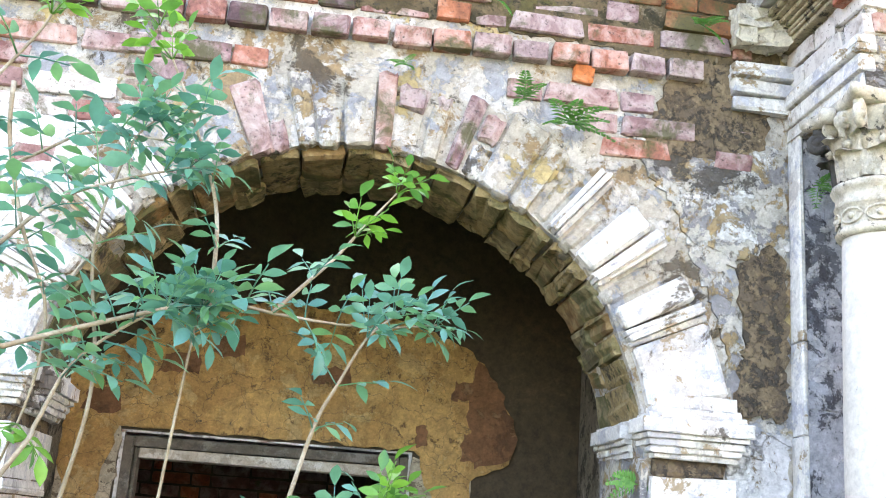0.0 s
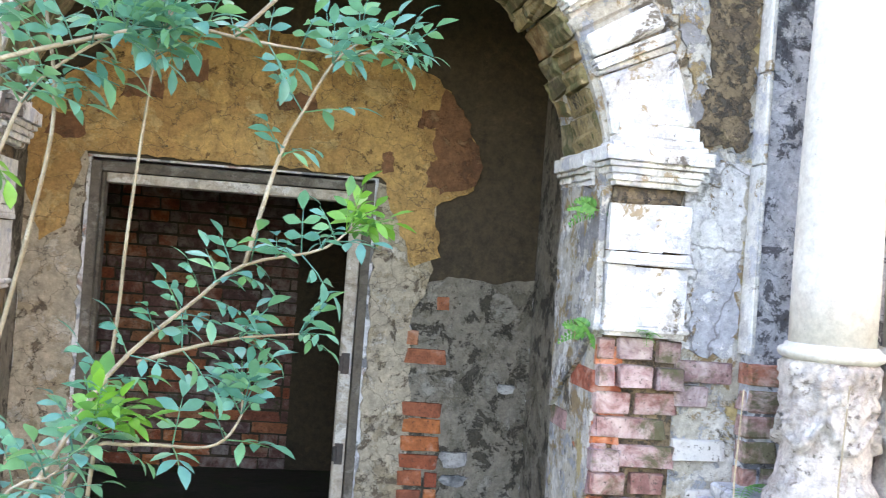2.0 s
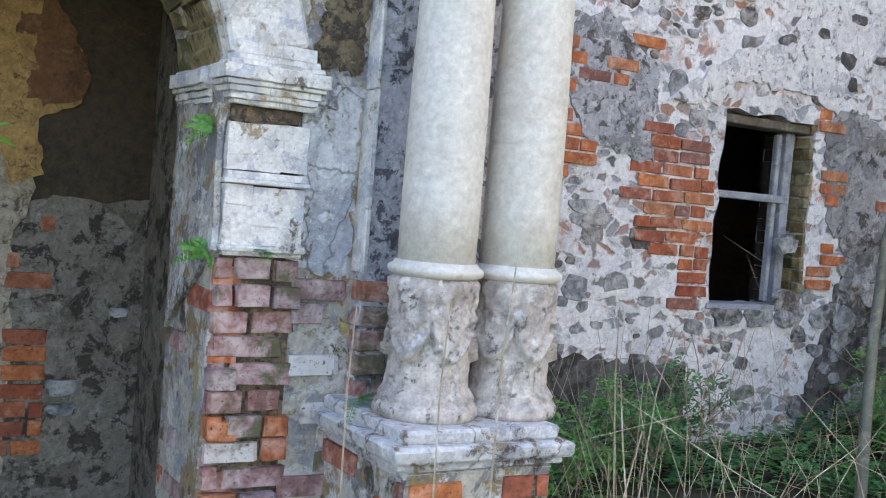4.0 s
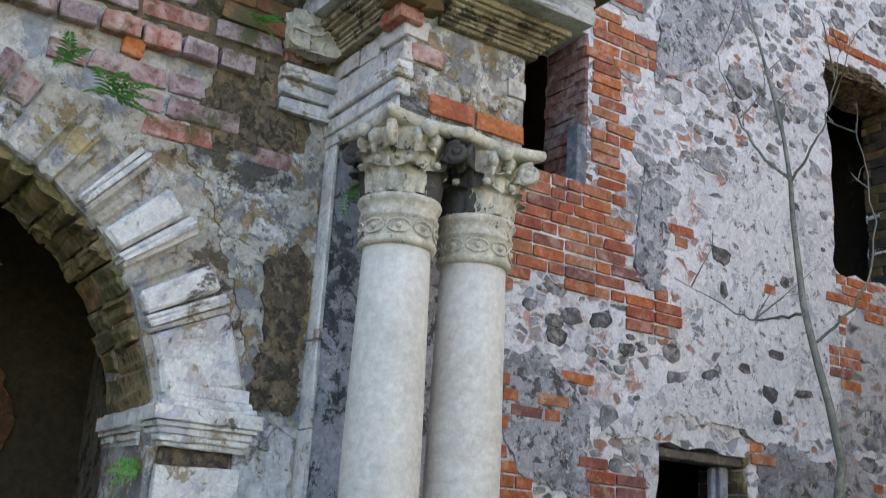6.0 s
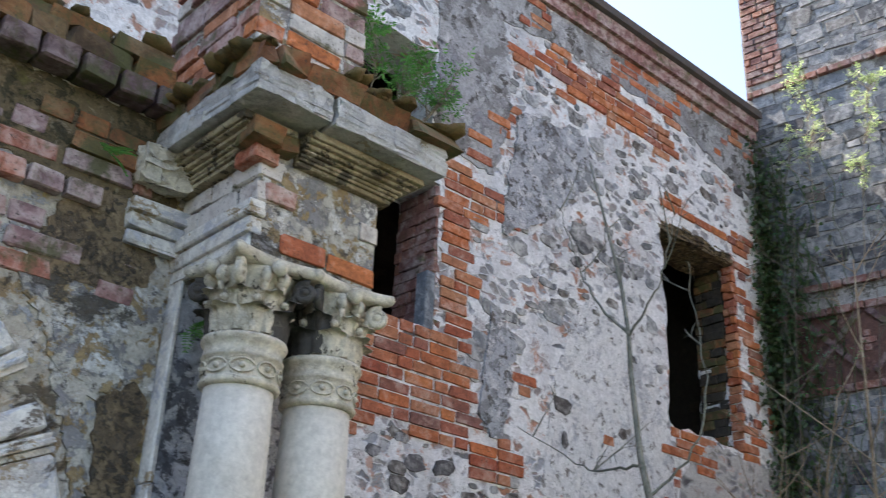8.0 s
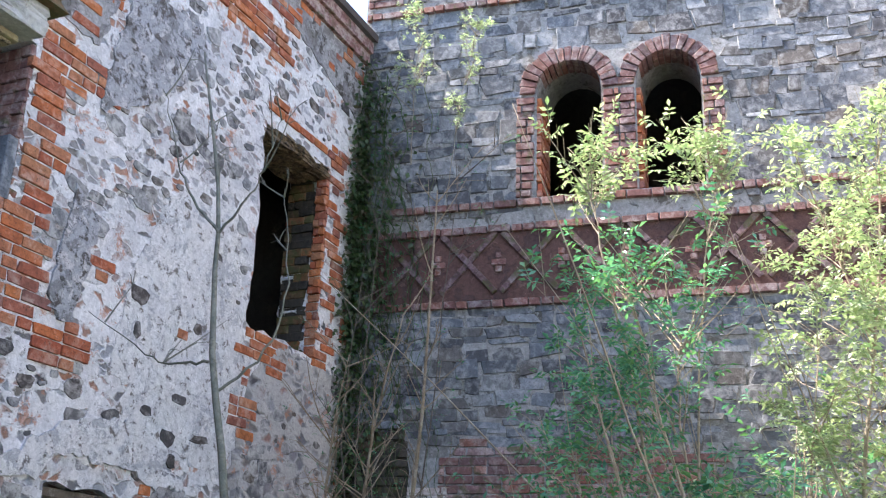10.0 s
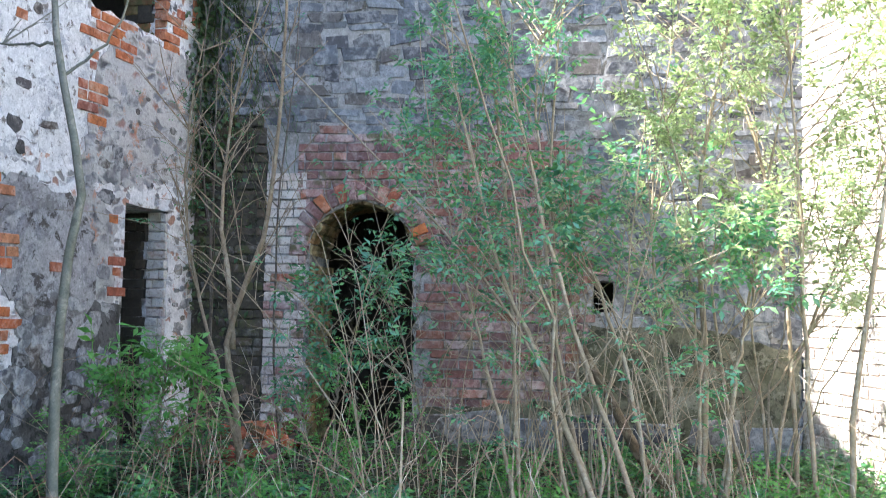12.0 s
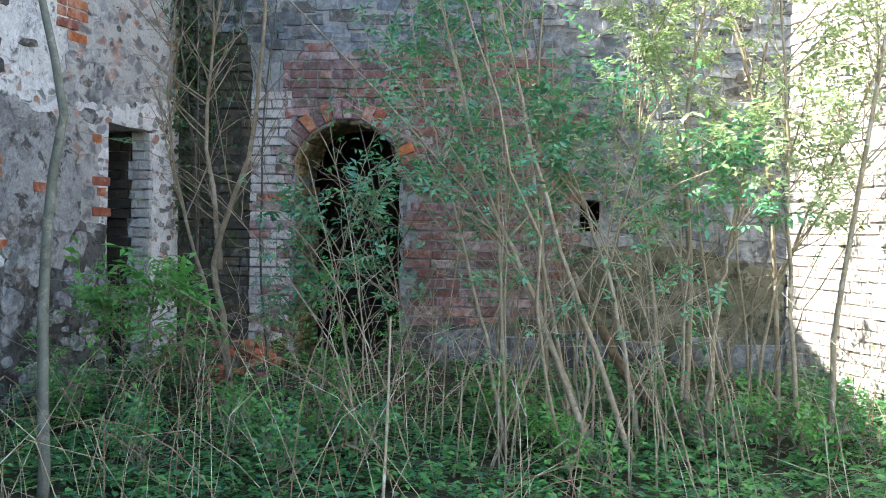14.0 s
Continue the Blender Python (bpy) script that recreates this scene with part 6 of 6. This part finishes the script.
for i, (x, y) in enumerate(((2.75, 4.55), (3.3, 4.7), (3.9, 4.6), (4.5, 4.7), (3.0, 4.1), (3.6, 4.2))):
    g = lift(x, y)
    bush("low green nettle clump at the foot of the house wall", [[(x, y, g), (x + 0.03, y, g + 0.25), (x + 0.05, y - 0.05, g + 0.5)], [(x + 0.15, y, g), (x + 0.2, y - 0.05, g + 0.2), (x + 0.25, y - 0.1, g + 0.38)], [(x - 0.15, y, g), (x - 0.2, y, g + 0.2), (x - 0.22, y - 0.1, g + 0.42)]],
         160 + i, 10, 170, 0.075, M_HERB if i % 2 else M_FERN, 0.25, 0.004, group="nettle clumps")
for i, (x, y, h) in enumerate(((6.0, 3.85, 0.95), (6.5, 3.05, 0.8), (6.6, 2.7, 0.95), (6.9, 2.35, 0.7), (5.6, 4.2, 0.7), (5.9, 2.45, 0.6))):
    g = lift(x, y)
    bush("upright fresh green shoots among the herbs", [[(x, y, g), (x + 0.03, y + 0.02, g + h * 0.5), (x + 0.02, y - 0.03, g + h)], [(x + 0.1, y - 0.12, g), (x + 0.12, y - 0.13, g + h * 0.4), (x + 0.16, y - 0.1, g + h * 0.8)]],
         180 + i, 14, 130, 0.055, M_FERN, 0.14, 0.004, group="green shoots", low=0.1, clump=0.8)
for i, (x, y) in enumerate(((5.82, 3.01), (5.24, 2.46), (5.23, 3.3), (6.39, 1.42), (6.7, 0.57), (6.35, 0.15), (6.5, -0.27), (6.11, 4.34), (5.65, 2.12), (5.67, 0.85), (6.46, -0.59), (7.2, 4.06))):
    g = lift(x, y)
    bush("lush low clump of fresh green herbs in the court", [[(x, y, g), (x + 0.03, y, g + 0.14), (x + 0.05, y - 0.05, g + 0.26)], [(x + 0.15, y + 0.1, g), (x + 0.2, y + 0.1, g + 0.12), (x + 0.22, y + 0.12, g + 0.22)], [(x - 0.15, y - 0.1, g), (x - 0.18, y - 0.15, g + 0.1), (x - 0.2, y - 0.2, g + 0.22)]],
         260 + i, 9, 90, 0.085, M_FERN if i % 3 == 0 else M_HERB, 0.26, 0.004, group="herb clumps")
bush("slender bare sapling against the house wall", [[(4.6, 3.42, 0.08), (4.6, 3.40, 0.73), (4.6, 3.42, 1.51), (4.6, 3.32, 2.17), (4.6, 3.44, 2.75), (4.6, 3.53, 3.28), (4.6, 3.55, 3.74), (4.6, 3.66, 4.34), (4.6, 3.82, 5.0)],
      [(4.6, 3.55, 3.74), (4.6, 3.78, 4.0), (4.6, 3.92, 4.29), (4.6, 4.10, 4.78)], [(4.6, 3.55, 3.74), (4.6, 3.40, 3.9), (4.6, 3.28, 4.1), (4.6, 3.19, 4.42)], [(4.6, 3.52, 2.97), (4.6, 3.75, 2.98), (4.6, 3.94, 3.04), (4.6, 4.44, 3.36)],
      [(4.6, 3.46, 2.8), (4.7, 3.25, 3.0), (4.7, 3.12, 3.4), (4.7, 3.2, 4.0)]], 107, 3, 0, 0.03, M_LEAF_SUN, 0.45, 0.033, True, "sapling", 0.5, M_GREYB, "bare saplings", 0.36)
bush("forked bare sapling with thin grey branches", [[(6.9, 3.52, 0.3), (6.9, 3.60, 0.9), (6.9, 3.66, 1.41), (6.9, 3.41, 2.11), (6.9, 3.33, 2.76), (6.9, 3.29, 3.62), (6.9, 3.23, 4.90)], [(6.9, 3.63, 1.3), (6.9, 3.70, 1.91), (6.9, 3.76, 2.44), (6.9, 3.69, 3.02), (6.9, 3.5, 3.9)],
      [(6.8, 3.48, 0.5), (6.8, 3.71, 1.21), (6.8, 3.95, 2.02), (6.8, 4.0, 2.76), (6.8, 3.9, 3.6)]], 108, 20, 120, 0.04, M_LEAF_S, 0.8, 0.031, True, "sapling", 0.35, M_TAN, "bare saplings", 0.7)
bush("thin bare twiggy sapling in the wall corner", [[(7.6, 4.2, 0.35), (7.6, 4.2, 1.8), (7.5, 4.3, 3.2), (7.5, 4.2, 4.6)], [(7.7, 3.6, 0.35), (7.7, 3.7, 2.0), (7.8, 3.6, 3.8), (7.9, 3.5, 5.6)], [(8.1, 4.5, 0.4), (8.1, 4.5, 2.5), (8.0, 4.4, 4.2), (8.1, 4.3, 6.2)]],
     109, 8, 160, 0.045, M_LEAF_S, 0.8, 0.012, True, "sapling", 0.3, M_TWIG, "bare saplings")
r = random.Random(115)
whips = thing("elder_thicket", "thicket of thin pale elder whips with scattered leaves", "thicket")
for k in range(15):
    cx, cy = r.choice(((6.9, 0.25), (7.0, -0.1), (7.05, 0.1), (6.15, 0.8), (7.4, 1.2), (6.6, -0.5)))
    x, y = cx + r.gauss(0, 0.16), cy + r.gauss(0, 0.18)
    h = r.uniform(1.4, 4.2)
    dx, dy = r.gauss(0, 0.18) * h, r.gauss(0.08, 0.30) * h
    bm = bmesh.new()
    g = lift(x, y)
    tube(bm, [along([(x, y, g), (x + dx * 0.25 + r.uniform(-0.06, 0.06), y + dy * 0.2 + r.uniform(-0.06, 0.06), g + h * 0.35), (x + dx * 0.6, y + dy * 0.6, g + h * 0.7), (x + dx, y + dy, g + h)], i / 12)[0] for i in range(13)], r.uniform(0.006, 0.014), 0.002, 5)
    part("stem", bm, r.choice((M_BARK, M_STEM, M_STEM)), whips, smooth=True)
brush = thing("twig_thicket", "tangle of thin brown twigs with sparse leaves before the tower", "thicket")
bm, leafy = bmesh.new(), bmesh.new()
for k in range(62):
    x, y = r.uniform(5.3, 7.4), r.triangular(-0.6, 3.0, 1.3)
    h, g = r.uniform(0.9, 2.5), lift(x, y)
    lean = Vector((r.gauss(0, 0.22), r.gauss(0.12, 0.42), 0)) * h
    o = Vector((x, y, g))
    line = [along([o, o + lean * 0.2 + Vector((0, 0, h * 0.38)), o + lean * 0.55 + Vector((0, 0, h * 0.75)), o + lean + Vector((0, 0, h * r.uniform(0.85, 1.0)))], i / 9)[0] + Vector([r.uniform(-0.01, 0.01) for _ in range(3)]) for i in range(10)]
    tube(bm, line, r.uniform(0.003, 0.007), 0.0014, 5)
    for q in range(4):
        p = line[r.randrange(4, 9)]
        e = Vector((r.uniform(-1, 1), r.uniform(-1, 1), r.uniform(-0.2, 0.9))).normalized() * r.uniform(0.12, 0.42)
        tube(bm, [p, p + e * 0.5 + Vector((0, 0, 0.02)), p + e], 0.0026, 0.0012, 4)
        if r.random() < 0.55:
            for _ in range(r.choice((1, 2, 3))):
                compound(leafy, aim(p + e * r.uniform(0.5, 1.0), e + Vector([r.uniform(-0.2, 0.2) for _ in range(3)]), r.uniform(-0.6, 0.6)), r.uniform(0.06, 0.11), r, 5, 2)
tagged(part("twig", bm, M_STEM, brush), kind="stuff")
tagged(part("crown", leafy, M_LEAF_S, brush), kind="stuff")
log = thing("leaning_trunk", "thick bent elder trunk lying against the shrub", "trunk")
bm = bmesh.new()
tube(bm, [along([(6.6, 0.20, 0.34), (6.6, 0.45, 0.55), (6.6, 0.64, 0.70), (6.6, 0.83, 1.04), (6.6, 1.01, 1.36), (6.62, 1.06, 1.5)], k / 16)[0] for k in range(17)], 0.045, 0.02, 10)
part("bark", bm, plain("brown_bark", (0.20, 0.14, 0.085), (0.12, 0.085, 0.05), 24.0, 0.85, 1.0, (0.26, 0.20, 0.13)), log, smooth=True)
bush("young shrub sprouting from the upper window", [[(3.9, 5.12, 5.52), (3.95, 5.0, 5.75), (4.0, 4.9, 6.0)], [(3.7, 5.12, 5.52), (3.68, 5.0, 5.8), (3.62, 4.95, 6.05)], [(4.15, 5.1, 5.52), (4.2, 5.0, 5.7), (4.25, 4.9, 5.85)]], 110, 16, 320, 0.065, M_FERN, 0.28, 0.006)
bush("sunlit young shoots over the tower corner", [[(8.3, 4.2, 5.9), (8.3, 4.2, 6.7), (8.3, 4.15, 7.6)], [(8.3, 3.8, 5.5), (8.3, 3.7, 6.4), (8.35, 3.55, 7.3)]], 111, 18, 320, 0.055, M_LEAF_SUN, 0.35, 0.006)

# ivy in the corner
r = random.Random(121)
bm = bmesh.new()
for k in range(2600):
    v = r.triangular(1.2, 7.6, 5.8)
    if r.random() < 0.4:
        p = MAIN.at(8.75 - abs(r.gauss(0, 0.14)), v, r.uniform(0.02, 0.14))
    else:
        p = STONE.at(abs(r.gauss(0, 0.26)), v, r.uniform(0.02, 0.16))
    leaflet(bm, aim(p, (r.uniform(-1, 0.3), r.uniform(-1, 0.3), r.uniform(-1.0, 0.3)), r.uniform(-1, 1)), r.uniform(0.05, 0.09), r.uniform(0.04, 0.06), 2)
for k in range(30):
    u, v = abs(r.gauss(0, 0.25)), r.uniform(5.5, 7.6)
    line = []
    while v > r.uniform(0.5, 3.5) and len(line) < 40:
        line.append(STONE.at(max(0.02, u), v, r.uniform(0.03, 0.10)))
        u += r.gauss(0.01, 0.05)
        v -= r.uniform(0.08, 0.22)
    if len(line) > 2:
        tube(bm, line, 0.006, 0.0025, 4)
tagged(part("ivy", bm, M_IVY), "dark ivy and old tendrils hanging in the wall corner", "ivy", kind="stuff")

# ground plants, straws and dead stalks
r = random.Random(131)
bm = bmesh.new()
n = 0
while n < 10500:
    x, y = (r.uniform(1.9, 9.2), r.uniform(-2.6, 4.95)) if n < 8000 else (r.uniform(-4.5, 6.5), r.uniform(-6.0, 3.1))
    if (x < 2.3 and y > 2.4) or blot(x, y, 0.8, 15) < -0.42 or (x - 8.78) > 0.13 * (5.06 - y) - 0.1 or (n >= 8000 and (math.hypot(x, y) < 0.5 or (x > 1.9 and y > -2.6))):
        continue
    if x > 6.7 and 2.0 < y < 4.3 and r.random() < 0.75:
        continue
    n += 1
    h = r.uniform(0.04, 0.22) * (1.4 if blot(x, y, 1.2, 16) > 0.15 else 0.8)
    g = lift(x, y)
    for k in range(r.choice((4, 5, 6, 8))):
        a = r.uniform(0, 6.28)
        p = Vector((x + r.uniform(-0.05, 0.05), y + r.uniform(-0.05, 0.05), g + h * r.uniform(0.3, 1.0)))
        leaflet(bm, aim(p, (math.cos(a), math.sin(a), r.uniform(-0.1, 0.6)), r.uniform(-0.4, 0.4)), r.uniform(0.035, 0.085), r.uniform(0.022, 0.05), 2)
tagged(part("ground_plants", bm, M_HERB), "low nettles and creeping green herbs over the court", "ground plants", kind="stuff")
bm = bmesh.new()
for k in range(520):
    x, y = r.uniform(2.0, 8.8), r.uniform(-2.4, 4.8)
    if x < 2.3 and y > 2.4:
        continue
    a, ln, g = r.uniform(0, 6.28), r.uniform(0.08, 0.5), lift(x, y) + 0.02
    d = Vector((math.cos(a), math.sin(a), r.uniform(-0.02, 0.25))) * ln
    tube(bm, [(x, y, g), Vector((x, y, g + 0.03)) + d * 0.5, Vector((x, y, g)) + d], 0.003, 0.0015, 3)
tagged(part("straw", bm, M_STRAW), "pale dry straws and fallen twigs on the soil", "straw", kind="stuff")
bm = bmesh.new()
n = 0
while n < 150:
    x, y = r.uniform(2.6, 7.6), r.uniform(-1.6, 4.6)
    if x < 3.0 and y > 3.2 and r.random() < 0.5:
        continue
    n += 1
    h = r.uniform(0.4, 1.35)
    lean = Vector((r.gauss(0, 0.35), r.gauss(0, 0.42), 0))
    g = Vector((x, y, lift(x, y)))
    tip = lean * h * (1.6 if r.random() < 0.2 else 1)
    tube(bm, [g, g + tip * 0.25 + Vector((0, 0, h * 0.4)), g + tip * 0.6 + Vector((0, 0, h * 0.8)), g + tip + Vector((0, 0, h * r.uniform(0.75, 1.05)))], r.uniform(0.0014, 0.003), 0.001, 5)
    if r.random() < 0.4:
        o = g + tip * 0.6 + Vector((0, 0, h * 0.8))
        tube(bm, [o, o + Vector((r.uniform(-0.15, 0.15), r.uniform(-0.15, 0.15), 0.12))], 0.002, 0.001, 4)
for k in range(60):
    x, y = r.uniform(2.15, 4.4), r.uniform(2.5, 4.7)
    g, h = Vector((x, y, lift(x, y))), r.uniform(0.5, 1.05)
    tip = Vector((r.gauss(0, 0.3), r.gauss(0, 0.2), 0)) * h
    tube(bm, [g, g + tip * 0.3 + Vector((0, 0, h * 0.5)), g + tip + Vector((0, 0, h))], r.uniform(0.0016, 0.003), 0.001, 4)
tagged(part("dead_stalks", bm, M_STRAW), "tall thin dead stalks standing among the green", "dry stalks", kind="stuff")
bm = bmesh.new()
for k in range(70):
    x, y = r.uniform(3.4, 7.6), r.uniform(-1.2, 4.3)
    g = Vector((x, y, lift(x, y)))
    a, ln, h = r.uniform(0, 6.28), r.uniform(0.4, 1.3), r.uniform(0.4, 1.2)
    d = Vector((math.cos(a), math.sin(a), 0)) * ln
    tube(bm, [along([g, g + d * 0.2 + Vector((0, 0, h * 0.7)), g + d * 0.55 + Vector((0, 0, h)), g + d * 0.9 + Vector((0, 0, h * 0.75)), g + d * 1.1 + Vector((0, 0, h * 0.35))], i / 12)[0] for i in range(13)], r.uniform(0.0018, 0.0034), 0.001, 4)
tagged(part("bramble_canes", bm, plain("red_brown_cane", (0.22, 0.12, 0.08), (0.30, 0.20, 0.13), 30.0, 0.6, 0.2, flake=0.0, pits=0.0)), "thin arching red-brown bramble canes over the herbs", "brambles", kind="stuff")
tall = thing("bleached_stalk", "single bleached white stalk standing upright", "dry stalk")
bm = bmesh.new()
tube(bm, [(4.0, 1.36, 0.05), (4.0, 1.36, 0.52), (4.0, 1.345, 0.9), (4.0, 1.34, 1.25)], 0.008, 0.004, 6)
part("stem", bm, M_STRAW, tall)
for x, y, h, dx in ((1.52, 2.5, 1.35, 0.0), (1.60, 2.35, 1.5, 0.02), (2.0, 2.3, 1.0, 0.06), (1.35, 2.75, 1.3, 0.0), (2.4, 2.6, 1.1, -0.1), (2.7, 3.0, 1.2, 0.1), (2.55, 2.9, 1.3, -0.05)):
    st = thing("dry_stalk", "thin dry plant stalk before the pedestal", "dry stalk", "dry stalks by the pedestal")
    bm = bmesh.new()
    tube(bm, [(x, y, 0), (x + dx * 0.3, y, h * 0.4), (x + dx, y + 0.02, h * 0.8), (x + dx * 1.5, y, h)], 0.0045, 0.002, 5)
    part("stem", bm, M_STRAW, st)


def fern(p, n, size, seed, way=(0, -1, 0), up=(0, 0, 1), turn_=0.0):
    r = random.Random(seed)
    f = thing("fern", "small fresh green fern rooted in a masonry joint", "fern", "ferns in the masonry")
    for k in range(n):
        bm = bmesh.new()
        d = (Vector(way) * r.uniform(0.3, 1.0) + Vector((r.uniform(-1, 1), r.uniform(-0.5, 0.2), r.uniform(-0.4, 0.9)))).normalized()
        ln = size * r.uniform(0.7, 1.2)
        line = [Vector(p) + d * ln * t + Vector((0, 0, -0.35 * ln * t * t)) for t in np.linspace(0, 1, 9)]
        tube(bm, line, 0.002, 0.001, 4)
        for i in range(1, 9):
            for s_ in (-1, 1):
                w = d.cross(Vector(up)).normalized() * s_ + d * 0.4
                leaflet(bm, aim(line[i], w, turn_ * s_), ln * 0.34 * (1.1 - i / 10), ln * 0.13, 2, 0.1)
        part("frond", bm, M_FERN, f)


for i, (p, n, size) in enumerate((((1.06, 3.30, 1.80), 6, 0.105), ((1.06, 3.30, 1.40), 6, 0.095), ((1.24, 3.24, 1.41), 4, 0.08), ((0.78, 3.25, 2.98), 7, 0.16), ((0.62, 3.25, 3.05), 5, 0.13), ((1.60, 3.10, 2.80), 5, 0.12),
                                  ((0.5, 3.22, 3.40), 4, 0.09), ((0.2, 3.24, 3.12), 4, 0.08), ((1.25, 3.25, 3.42), 5, 0.1), ((0.35, 3.2, 3.86), 4, 0.1), ((-0.1, 3.2, 3.84), 4, 0.1), ((1.55, 3.1, 0.95), 4, 0.1))):
    fern(p, n, size, 140 + i, *(((-1.2, -0.4, 0.2), (0.2, -1, 0.3), 1.1) if i < 2 else ((0, -1, 0),)))
